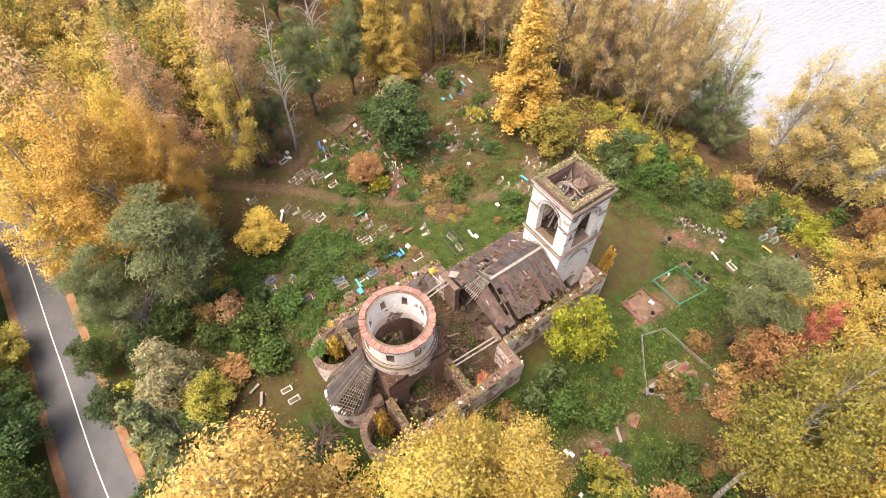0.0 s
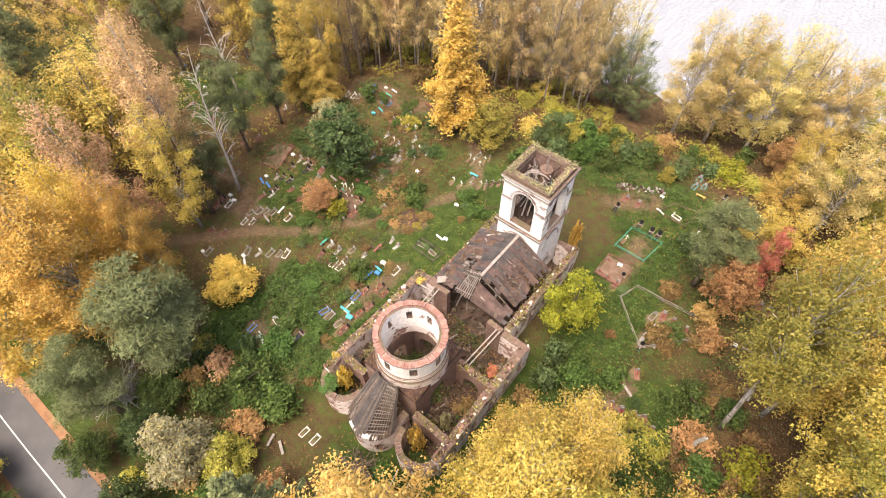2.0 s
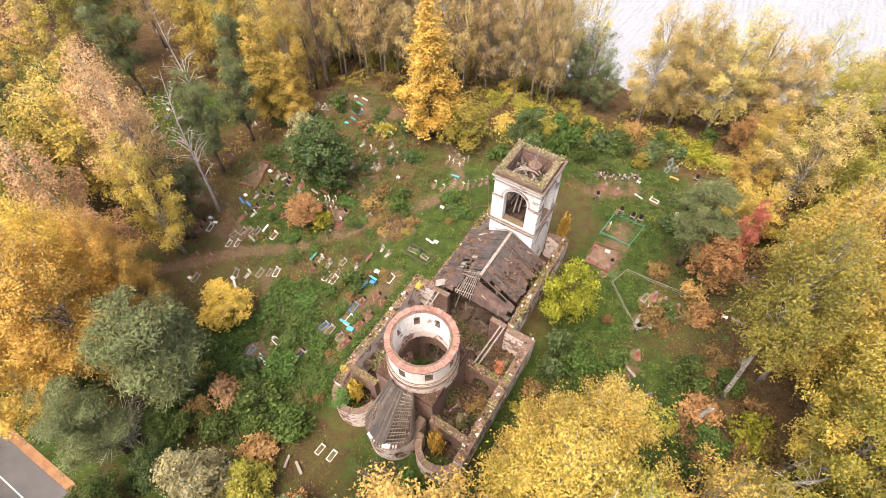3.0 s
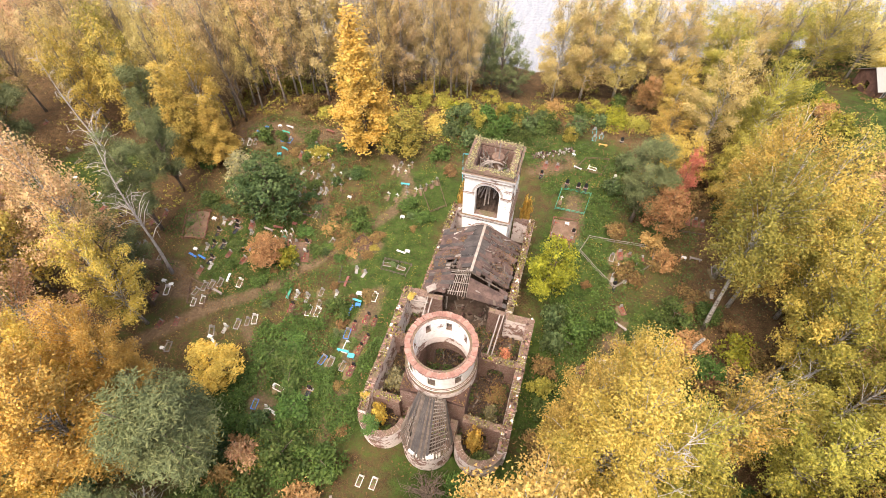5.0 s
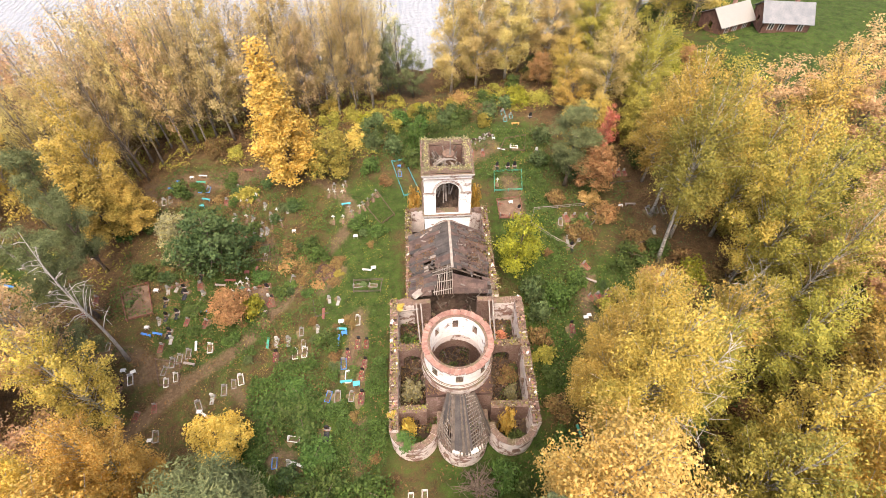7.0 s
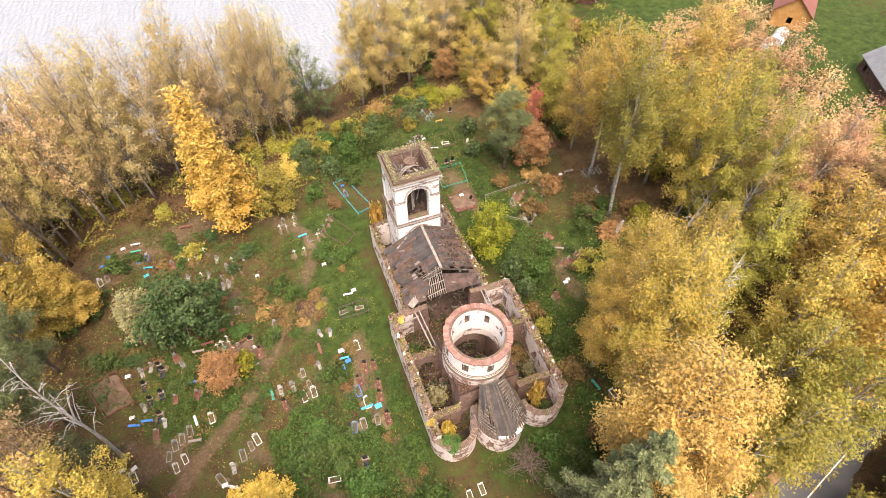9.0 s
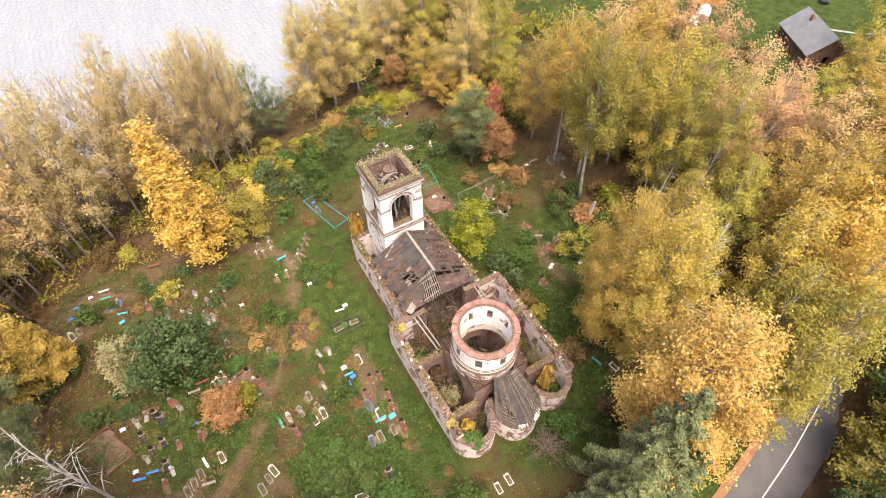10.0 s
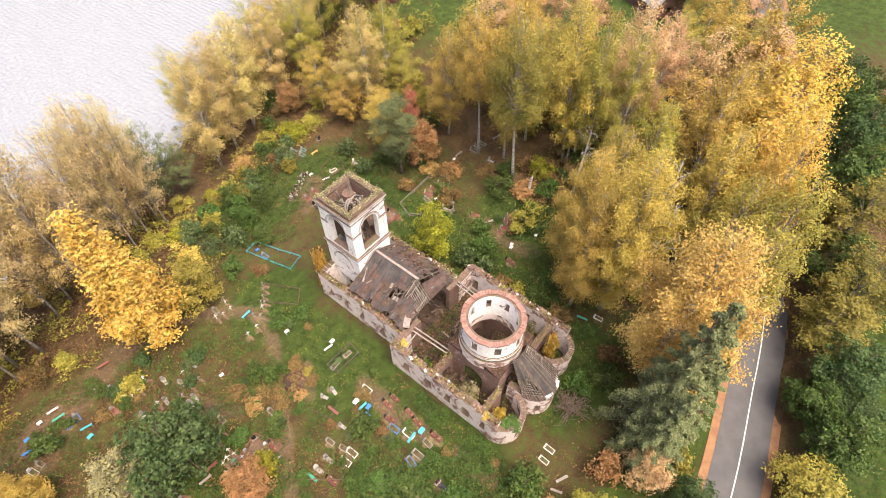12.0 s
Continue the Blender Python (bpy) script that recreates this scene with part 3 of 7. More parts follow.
add_wall(bm, [(-5.2, YT), (XL + NT, YT)], NT, -1.6, ruin(3, 5.4, 0.5), rough=0.1, seed=3)
part("nave_wall", bm, NAVE_OUT, church, "short west wall of the nave")
bm = bmesh.new()
add_wall(bm, [(XR - NT, YT), (5.4, YT)], NT, -1.6, ruin(4, 5.2, 0.7), rough=0.1, seed=4)
part("nave_wall", bm, NAVE_OUT, church, "short west wall of the nave")
# cross walls inside
for sd, (x0, x1) in enumerate(((XL + NT, -4.0), (3.6, XR - NT))):
    w = x1 - x0
    bm = bmesh.new()
    add_wall(bm, [(x0, 3.5), (x1, 3.5)], 0.9, -0.6, ruin(6 + sd, 5.1, 0.3), [(w / 2 - 1.1, w / 2 + 1.1, -0.6, 2.2, 1.1)], rough=0.06, seed=8 + sd)
    part("cross_wall", bm, NAVE, church, "inner cross wall with an arched doorway")
    bm = bmesh.new()
    add_wall(bm, [(x0, -4.3), (x1, -4.3)], 0.9, -0.6, ruin(8 + sd, 4.7, 0.3), [(w / 2 - 0.7, w / 2 + 0.7, -0.6, 2.0, 0.0)], rough=0.06, seed=10 + sd)
    part("cross_wall", bm, NAVE, church, "inner cross wall before the side apse")

# apses
bm = bmesh.new()
add_wall(bm, arc(-5.55, -5.6, 2.9, 165, 358, 22), 0.75, -1.6, ruin(12, 4.2, 0.25), [(4.2, 5.3, 1.3, 2.6, 0)], step=0.4, inner=arc(-5.55, -5.6, 2.15, 165, 358, 22), rough=0.08, seed=12)
part("side_apse", bm, NAVE_OUT, church, "round side apse with a broken head")
bm = bmesh.new()
add_wall(bm, arc(6.0, -5.6, 2.9, 182, 375, 22), 0.75, -1.6, ruin(13, 4.1, 0.3), [(4.2, 5.3, 1.3, 2.6, 0)], step=0.4, inner=arc(6.0, -5.6, 2.15, 182, 375, 22), rough=0.08, seed=13)
part("side_apse", bm, NAVE_OUT, church, "round side apse with a broken head")
bm = bmesh.new()
CA = (0.15, -6.5)
add_wall(bm, arc(*CA, 2.95, 180, 360, 20), 0.8, -1.6, ruin(14, 4.2, 0.2), [(1.9, 2.7, 1.2, 2.8, 0), (6.6, 7.4, 1.2, 2.8, 0)], step=0.4, inner=arc(*CA, 2.15, 180, 360, 20), rough=0.06, seed=14)
add_wall(bm, [(-2.8, -4.3), (-2.8, -6.5)], 0.8, -1.6, 4.6)
add_wall(bm, [(3.1, -6.5), (3.1, -4.3)], 0.8, -1.6, 4.6)
part("altar_apse", bm, NAVE_OUT, church, "round altar apse of pink brick and white plaster")
for a, zz, sz in ((248, 4.1, 0.8), (292, 4.0, 0.9), (262, 4.1, 0.55), (300, 3.0, 0.5), (238, 3.2, 0.5), (275, 4.1, 0.5), (312, 4.0, 0.6)):
    m = Matrix.Translation((CA[0] + 2.75 * math.cos(radians(a)), CA[1] + 2.75 * math.sin(radians(a)), zz)) @ Matrix.Rotation(radians(a), 4, "Z")
    part("cornice_piece", box_bm(sz * 0.6, sz, sz * 1.1, m, 0.05), PALESTONE, church, "white broken piece of the apse cornice")

# half-cone roof of the altar apse: boards on one side, bare battens on the other
TOPC, ZT, ZE = (-0.1, -3.75), 8.9, 4.75


def cone_pt(a, u, lift=0.0):
    """u: 0 at the top, 1 at the eaves; a: degrees round the apse."""
    top = (TOPC[0] + 1.5 * math.cos(radians(a)), TOPC[1] + 0.35 * math.sin(radians(a)))
    low = (CA[0] + 3.0 * math.cos(radians(a)), CA[1] + 2.9 * math.sin(radians(a)))
    return Vector((top[0] + (low[0] - top[0]) * u, top[1] + (low[1] - top[1]) * u, ZT + (ZE - ZT) * u + lift))


apse_roof = new("apse_roof")
apse_roof.parent = church
rng = random.Random(7)
for a in range(182, 360, 7):
    bm = bmesh.new()
    add_beam(bm, cone_pt(a, 0, -0.08), cone_pt(a, 1.03, -0.08), 0.1, 0.12)
    part("rafter", bm, DARKWOOD, apse_roof)
a = 180.0
while a < 360:
    w = 6.0
    lo, hi = 0.02, rng.uniform(0.93, 1.04)
    if 286 < a < 340:
        a += w
        continue
    if a < 238:
        hi = rng.uniform(0.3, 0.85)
        if rng.random() < 0.25:
            a += w
            continue
    bm = bmesh.new()
    ps = [cone_pt(a, lo, 0.03), cone_pt(a + w - 0.4, lo, 0.03), cone_pt(a + w - 0.4, hi, 0.03), cone_pt(a, hi, 0.03)]
    vs = [bm.verts.new(p + Vector((0, 0, dz))) for dz in (0, 0.04) for p in ps]
    for f in ((3, 2, 1, 0), (4, 5, 6, 7), (0, 1, 5, 4), (1, 2, 6, 5), (2, 3, 7, 6), (3, 0, 4, 7)):
        bm.faces.new([vs[j] for j in f])
    bmesh.ops.recalc_face_normals(bm, faces=bm.faces[:])
    part("plank", bm, rng.choice((ROOFING, ROOFING, DARKWOOD)), apse_roof)
    a += w
for i in range(1, 16):
    u = i / 16
    for a0, a1 in ((286, 339),) if i < 16 else ():
        bm = bmesh.new()
        add_beam(bm, cone_pt(a0, u, 0.02), cone_pt(a1 - rng.choice((0, 0, 9)), u, 0.02), 0.09, 0.05)
        part("batten", bm, OLDWOOD, apse_roof)
    if i > 6:
        bm = bmesh.new()
        add_beam(bm, cone_pt(184, u, 0.02), cone_pt(237 - rng.choice((0, 0, 12)), u, 0.02), 0.09, 0.05)
        part("batten", bm, OLDWOOD, apse_roof)

# refectory: walls, roof
RL, RR, RT = -6.2, 6.15, 27.0
w2 = [(s - 0.55, s + 0.55, 1.4, 3.4, 0.0) for s in (2.0, 5.2, 8.4, 12.4)]
for line, thick, top, holes, sd in (([(RL, RT), (RL, YT)], 0.9, ruin(21, 5.3, 0.35), w2, 21), ([(RR, YT), (RR, RT)], 0.9, ruin(22, 5.2, 0.5), w2, 22), ([(RR - 0.9, RT), (3.2, RT)], 0.8, ruin(23, 4.9, 0.6), (), 23), ([(-3.4, RT), (RL + 0.9, RT)], 0.8, ruin(24, 5.2, 0.4), (), 24)):
    bm = bmesh.new()
    add_wall(bm, line, thick, -1.6, top, holes, rough=0.08, seed=sd)
    part("refectory_wall", bm, NAVE_OUT, church, "refectory wall, plaster half fallen from the brick")
bm = bmesh.new()
add_wall(bm, [(-5.3, 20.9), (-3.3, 20.9)], 0.6, -0.6, ruin(25, 6.0, 0.6), rough=0.1, seed=25)
part("porch_wall", bm, NAVE, church, "broken brick wall beside the tower")
bm = bmesh.new()
add_wall(bm, [(3.0, 20.9), (5.2, 20.9)], 0.6, -0.6, ruin(26, 5.6, 0.8), rough=0.1, seed=26)
part("porch_wall", bm, NAVE, church, "broken brick wall beside the tower")

ROOF = new("refectory_roof")
ROOF.parent = church
RZ, EZ, RX0, EX = 9.4, 6.15, 0.0, 5.6


def roof_pt(side, u, y, lift=0.0):
    """side -1 or 1; u: 0 at the ridge, 1 at the eaves."""
    sag = 0.12 * math.sin(y * 0.9 + side) * u
    z = RZ + (EZ - RZ) * u - sag
    fallen = min(1.0, max(0.0, (12.6 - y) / 1.8))
    return Vector((RX0 + side * EX * u, y, z + (6.15 - 0.35 * u - z) * fallen + lift))


def roof_piece(side, u0, u1, y0, y1, mat, lift=0.05, thick=0.06, name="roof_board"):
    bm = bmesh.new()
    n = max(1, int((u1 - u0) / 0.2))
    for i in range(n):
        a, b = u0 + (u1 - u0) * i / n, u0 + (u1 - u0) * (i + 1) / n
        lo = [roof_pt(side, *q, lift) for q in ((a, y0), (b, y0), (b, y1), (a, y1))]
        vs = [bm.verts.new(p) for p in lo] + [bm.verts.new(p + Vector((0, 0, thick))) for p in lo]
        for f in ((3, 2, 1, 0), (4, 5, 6, 7), (0, 1, 5, 4), (1, 2, 6, 5), (2, 3, 7, 6), (3, 0, 4, 7)):
            bm.faces.new([vs[j] for j in f])
    bmesh.ops.remove_doubles(bm, verts=bm.verts[:], dist=0.001)
    bmesh.ops.recalc_face_normals(bm, faces=bm.faces[:])
    return part(name, bm, mat, ROOF)


rng = random.Random(11)
for side in (-1, 1):
    y = 10.75
    while y < 20.6:
        w = min(rng.uniform(0.36, 0.62), 20.75 - y)
        yc = y + w / 2
        eave = rng.uniform(0.99, 1.06) if rng.random() < 0.88 else rng.uniform(0.86, 0.95)
        spans = [(0.0, eave)]
        if side < 0:
            if 13.5 < yc < 14.9:
                spans = [(0.0, 0.38), (0.66, eave)]
            elif yc < 13.4:
                spans = [(0.42 + 0.08 * math.sin(yc * 3), eave)]
        else:
            eave *= 0.88
            spans = [(0.0, eave)]
            if 12.1 < yc < 12.7:
                spans = [(0.70, eave)]
            elif 12.7 <= yc < 13.1:
                spans = [(0.0, 0.22), (0.34, 0.5)]
        for u0, u1 in spans:
            lf = 0.05 + rng.uniform(0, 0.07)
            mid = min(u1 - 0.05, (0.30 if side < 0 else 0.80 if yc < 12.2 else 0.16) + rng.uniform(-0.1, 0.1))
            if u0 < 0.1 and u1 > mid + 0.04:
                roof_piece(side, u0, mid, y, y + w - 0.02, ROOFING if rng.random() < 0.75 else ROOFLITTER, lf)
                roof_piece(side, mid + 0.004, u1, y, y + w - 0.02, ROOFLITTER if rng.random() < 0.8 else ROOFING, lf + rng.uniform(-0.04, 0.04))
            else:
                roof_piece(side, u0, u1, y, y + w - 0.02, ROOFLITTER if rng.random() < 0.6 else ROOFING, lf)
        y += w
    for i in range(13):
        yy = 12.7 + i * 0.65
        bm = bmesh.new()
        add_beam(bm, roof_pt(side, 0.0, yy, -0.1), roof_pt(side, 0.98 if side < 0 else 0.84, yy, -0.1), 0.12, 0.16)
        part("rafter", bm, DARKWOOD, ROOF)
for i in range(9):
    bm = bmesh.new()
    u = 0.0 + i * 0.055
    add_beam(bm, roof_pt(-1, u, 10.8, 0.05), roof_pt(-1, u * 0.8 + rng.uniform(-0.015, 0.015), 13.4 - rng.uniform(0, 0.5), 0.05), 0.09, 0.07)
    part("batten", bm, OLDWOOD, ROOF)
for yy in (11.2, 11.8, 12.4, 13.0):
    bm = bmesh.new()
    add_beam(bm, roof_pt(-1, 0.0, yy, 0.0), roof_pt(-1, 0.46, yy + rng.uniform(-0.2, 0.2), 0.0), 0.1, 0.08)
    part("batten", bm, OLDWOOD, ROOF)
for i in range(60):
    side, u, y = rng.choice((-1, -1, 1)), rng.uniform(0.25, 0.98), rng.uniform(10.9, 20.3)
    if side > 0:
        u *= 0.86
    q = roof_pt(side, u, y, 0.15)
    part("loose_board", box_bm(rng.uniform(0.4, 1.5), rng.uniform(0.12, 0.4), 0.04, Matrix.Translation(q) @ Euler((rng.uniform(-0.15, 0.15), side * 0.52 + rng.uniform(-0.1, 0.1), rng.uniform(-1.5, 1.5))).to_matrix().to_4x4()), rng.choice((OLDWOOD, DARKWOOD, ROOFING, ROOFLITTER, DARKWOOD)), ROOF)
for y0, y1 in ((12.7, 16.6), (16.65, 20.7)):
    bm = bmesh.new()
    add_beam(bm, (RX0, y0, RZ + 0.12), (RX0, y1, RZ + 0.15), 0.34, 0.08)
    part("ridge_board", bm, OLDWOOD, ROOF)
for m in (Matrix.Translation((-4.7, 10.9, 6.25)) @ Euler((0.1, -0.4, 0.5)).to_matrix().to_4x4(), Matrix.Translation((-3.6, 14.0, 7.2)) @ Euler((0.0, -0.5, 0.2)).to_matrix().to_4x4()):
    part("loose_sheet", box_bm(1.3, 0.9, 0.05, m), OLDWOOD, ROOF, "loose pale roof sheet")
bm = bmesh.new()
add_wall(bm, [(-5.2, 9.9), (-3.0, 9.9)], 0.7, -0.6, lambda s: 5.3 + 0.12 * s, step=0.3)
part("gable_pier", bm, NAVE, church)
bm = bmesh.new()
add_wall(bm, [(3.2, 9.9), (5.3, 9.9)], 0.7, -0.6, lambda s: 5.6 - 0.12 * s, step=0.3)
part("gable_pier", bm, NAVE, church)

# beams left over the nave
for a, b in (((-4.9, 9.9, 5.6), (-4.5, 4.2, 5.4)), ((-4.3, 9.9, 5.6), (-4.0, 4.2, 5.4)), ((4.7, 9.9, 5.6), (4.4, 4.2, 5.4)), ((5.2, 9.9, 5.6), (4.9, 4.2, 5.4)), ((-7.6, 9.0, 5.2), (-4.6, 9.2, 5.3))):
    bm = bmesh.new()
    add_beam(bm, a, b, 0.16, 0.16)
    part("tie_beam", bm, OLDWOOD, church, "bare grey tie beam over the open nave")

# floor of rubble and rotting leaves
bm = bmesh.new()
nx, ny = 50, 100
vs = [[bm.verts.new((XL + 0.5 + (XR - XL - 1.0) * i / nx, -8.0 + 34.6 * j / ny, 0.0)) for i in range(nx + 1)] for j in range(ny + 1)]
for row in vs:
    for v in row:
        v.co.z = 0.18 + 0.45 * abs(noise.noise(Vector((v.co.x * 0.5, v.co.y * 0.5, 2)))) + 0.25 * noise.noise(Vector((v.co.x * 2.1, v.co.y * 2.1, 0)))
for j in range(ny):
    for i in range(nx):
        x, y = vs[j][i].co.x, vs[j][i].co.y
        if (y > 10.4 and not -5.6 < x < 5.5) or (y < -5.6 and min(math.hypot(x - cx, y - cy) for cx, cy in ((-5.55, -5.6), (6.0, -5.6), CA)) > 2.3):
            continue
        bm.faces.new((vs[j][i], vs[j][i + 1], vs[j + 1][i + 1], vs[j + 1][i]))
bmesh.ops.delete(bm, geom=[v for v in bm.verts if not v.link_faces], context="VERTS")
part("rubble_floor", bm, DEBRIS, church, "floor of rubble, rotten boards and fallen leaves", True)

rng = random.Random(41)
for mat, n, nm in ((RUBBLE, 300, "brick_rubble"), (DARKWOOD, 130, "rotten_board_litter"), (OLDWOOD, 34, "grey_board_litter"), (MOSSY, 90, "mossy_rubble")):
    bm = bmesh.new()
    for _ in range(n):
        x, y = rng.uniform(-7.0, 7.8), rng.uniform(-5.0, 20.5)
        if y > 10 and abs(x) > 5:
            continue
        boards = "board" in nm
        size = (rng.uniform(0.5, 2.2), rng.uniform(0.1, 0.28), 0.05) if boards else (rng.uniform(0.2, 0.6), rng.uniform(0.15, 0.45), rng.uniform(0.15, 0.4))
        heap_z = 0.35 + 0.6 * max(0.0, noise.noise(Vector((x * 0.4, y * 0.4, 7))))
        add_box(bm, *size, Matrix.Translation((x, y, heap_z)) @ Euler((rng.uniform(-0.3, 0.3), rng.uniform(-0.35, 0.35), rng.uniform(0, 3.1))).to_matrix().to_4x4())
    tagged(part(nm, bm, mat, church, "rubble and rotten boards strewn over the church floor"), kind="stuff")

# bell tower
tower = new("bell_tower")
tower.parent = church
TX, TY, TH = -0.2, 23.85, 3.12
sq = lambda h: [(TX - h, TY - h), (TX + h, TY - h), (TX + h, TY + h), (TX - h, TY + h)]


def tier(bm, h, z0, z1, holes, thick=0.95, top=None):
    c = sq(h)
    for i in range(4):
        p, q = Vector(c[i]), Vector(c[(i + 1) % 4])
        d = (q - p).normalized()
        add_wall(bm, [tuple(p), tuple(q - d * thick)], thick, z0, z1, holes, step=0.4)


def band(bm, h, out, z0, z1, cx=TX, cy=TY):
    c = [(cx - h, cy - h), (cx + h, cy - h), (cx + h, cy + h), (cx - h, cy + h)]
    for i in range(4):
        p, q = Vector(c[i]), Vector(c[(i + 1) % 4])
        d = (q - p).normalized()
        nrm = Vector((d.y, -d.x))
        a, b = p + nrm * out - d * out, q + nrm * out + d * (out - out)
        add_column(bm, tuple(a), tuple(b), tuple(q + d * 0 - nrm * 0.0), tuple(p - d * out), z0, z1)


bm = bmesh.new()
tier(bm, TH, -1.6, 10.5, [(2.0, 4.24, 0.0, 2.6, 1.1)])
low = part("lower_tier", bm, TOWER, tower, "white plastered lower tier of the tower")
bm = bmesh.new()
tier(bm, TH - 0.08, 10.5, 17.9, [(1.5, 4.58, 11.0, 15.1, 1.54)], 0.85)
part("belfry", bm, TOWER, tower, "white belfry with an arched opening in each side")
bm = bmesh.new()
tier(bm, TH - 0.94, 10.5, 18.35, [(0.66, 3.70, 11.0, 15.1, 1.52)], 0.06)
part("inner_wall", bm, NAVE, tower, "bare red brick inside of the belfry")
for z0, z1, o in ((10.35, 10.55, 0.16), (10.55, 10.72, 0.26), (10.0, 10.1, 0.08), (17.35, 17.5, 0.1), (17.9, 18.15, 0.12), (18.15, 18.4, 0.24)):
    bm = bmesh.new()
    band(bm, TH, o, z0, z1)
    part("cornice_band", bm, CORNICE, tower, "grey weathered cornice band")
c = sq(TH - 0.1)
bm = bmesh.new()
for i in range(4):
    p, q = Vector(c[i]), Vector(c[(i + 1) % 4])
    d = (q - p).normalized()
    add_wall(bm, [tuple(p), tuple(q - d * 0.8)], 0.8, 18.4, ruin(30 + i, 18.85, 0.25, lo=18.45), step=0.3, rough=0.06, seed=30 + i)
part("broken_head", bm, MOSSY, tower, "broken brick tower head with moss and dry grass")
# arched mouldings round the openings and the blind arches under them
for i in range(4):
    rot = Matrix.Translation((TX, TY, 0)) @ Matrix.Rotation(math.pi / 2 * i, 4, "Z")
    for nm, r, zc, wid in (("arch_moulding", 1.75, 15.1, 0.24), ("blind_arch", 1.75, 7.55, 0.24)):
        bm = bmesh.new()
        n = 14
        pr = [[rot @ Vector((rr * math.cos(math.pi * j / n), -(TH - (0.08 if zc > 10 else 0)) - dd, zc + rr * math.sin(math.pi * j / n))) for rr, dd in ((r, 0.0), (r, 0.12), (r + wid, 0.12), (r + wid, 0.0))] for j in range(n + 1)]
        rg = [[bm.verts.new(v) for v in row] for row in pr]
        for r0, r1 in zip(rg, rg[1:]):
            for j in range(4):
                bm.faces.new((r0[j], r1[j], r1[(j + 1) % 4], r0[(j + 1) % 4]))
        bm.faces.new(rg[0])
        bm.faces.new(rg[-1][::-1])
        bmesh.ops.recalc_face_normals(bm, faces=bm.faces[:])
        part(nm, bm, CORNICE, tower)
    for sx in (-1, 1):
        part("impost", box_bm(1.34, 0.2, 0.22, rot @ Matrix.Translation((sx * 2.36, -(TH - 0.02), 14.75))), CORNICE, tower)
        part("pilaster", box_bm(0.5, 0.12, 3.9, rot @ Matrix.Translation((sx * 2.82, -(TH - 0.04), 10.75))), TOWER, tower)
# inside: boards, fallen beams, the collapsed dome frame
bm = bmesh.new()
n = 22
half = TH - 0.95
vs = [[bm.verts.new((TX - half + 2 * half * i / n, TY - half + 2 * half * j / n, 10.75 + 2.6 * (j / n) ** 1.5 + 0.9 * noise.noise(Vector((i * 0.3, j * 0.3, 4))) + 0.35 * noise.noise(Vector((i * 0.9, j * 0.9, 1))))) for i in range(n + 1)] for j in range(n + 1)]
for j in range(n):
    for i in range(n):
        bm.faces.new((vs[j][i], vs[j][i + 1], vs[j + 1][i + 1], vs[j + 1][i]))
part("belfry_floor", bm, DEBRIS, tower, "belfry floor deep in fallen debris")
rng = random.Random(21)
for i in range(46):
    a = Vector((TX + rng.uniform(-2.1, 2.1), TY + rng.uniform(-2.1, 2.1), rng.uniform(16.2, 18.4)))
    b = Vector((TX + rng.uniform(-2.1, 2.1), TY + rng.uniform(-2.1, 2.1), rng.uniform(11.2, 17.8)))
    bm = bmesh.new()
    add_beam(bm, a, b, rng.uniform(0.08, 0.2), rng.uniform(0.08, 0.16))
    part("fallen_beam", bm, DARKWOOD if i % 3 == 0 else OLDWOOD, tower)
for i in range(5):
    bm = bmesh.new()
    ctr = Vector((TX - 0.5 + 0.25 * i, TY + 0.3 * (i - 2), 16.6))
    pts = [ctr + Vector((1.35 * math.cos(t), 0.5 * math.sin(t * 1.3 + i), 1.6 * math.sin(t))) for t in np.linspace(0.2 + 0.2 * i, 2.6, 9)]
    add_tube(bm, pts, [0.1] * 9, 5)
    part("dome_rib", bm, OLDWOOD, tower, "curved pale rib of the fallen dome")
bm = bmesh.new()
add_tube(bm, [(TX + 0.3, TY + 0.6, 16.9), (TX + 0.3, TY + 0.6, 18.4)], [0.95, 0.8], 14)
part("lantern_drum", bm, IRON, tower, "rusted sheet-metal drum of the cupola")
bm = bmesh.new()
add_tube(bm, [(TX + 0.4, TY + 0.1, 11), (TX + 0.5, TY + 0.3, 20.9)], [0.13, 0.08], 6)
part("mast", bm, OLDWOOD, tower, "leaning wooden mast of the lost spire")

# ---- trees and bushes ----
def leaf_cloud(name, pts, size, aspect, material, rng, up=0.4, out=None, hang=0.0):
    """One mesh of small pointed leaves at the places given."""
    n = len(pts)
    nrm = rng.normal(size=(n, 3)) * 0.85 + np.array([0, 0, up])
    if out is not None:
        nrm += out * 1.15
    nrm /= np.linalg.norm(nrm, axis=1)[:, None]
    tan = rng.normal(size=(n, 3)) - np.array([0, 0, hang])
    tan -= nrm * (tan * nrm).sum(1)[:, None]
    tan /= np.linalg.norm(tan, axis=1)[:, None]
    side = np.cross(nrm, tan)
    ln = (size * rng.uniform(0.6, 1.35, n))[:, None]
    wd = ln * aspect
    v = np.stack([pts + tan * ln * 0.55, pts - tan * ln * 0.45 + side * wd * 0.5, pts - tan * ln * 0.45 - side * wd * 0.5], 1).reshape(-1, 3)
    me = bpy.data.meshes.new(name)
    me.vertices.add(3 * n)
    me.vertices.foreach_set("co", v.astype(np.float32).ravel())
    me.loops.add(3 * n)
    me.loops.foreach_set("vertex_index", np.arange(3 * n, dtype=np.int32))
    me.polygons.add(n)
    me.polygons.foreach_set("loop_start", np.arange(0, 3 * n, 3, dtype=np.int32))
    me.update(calc_edges=True)
    me.materials.append(material)
    return me


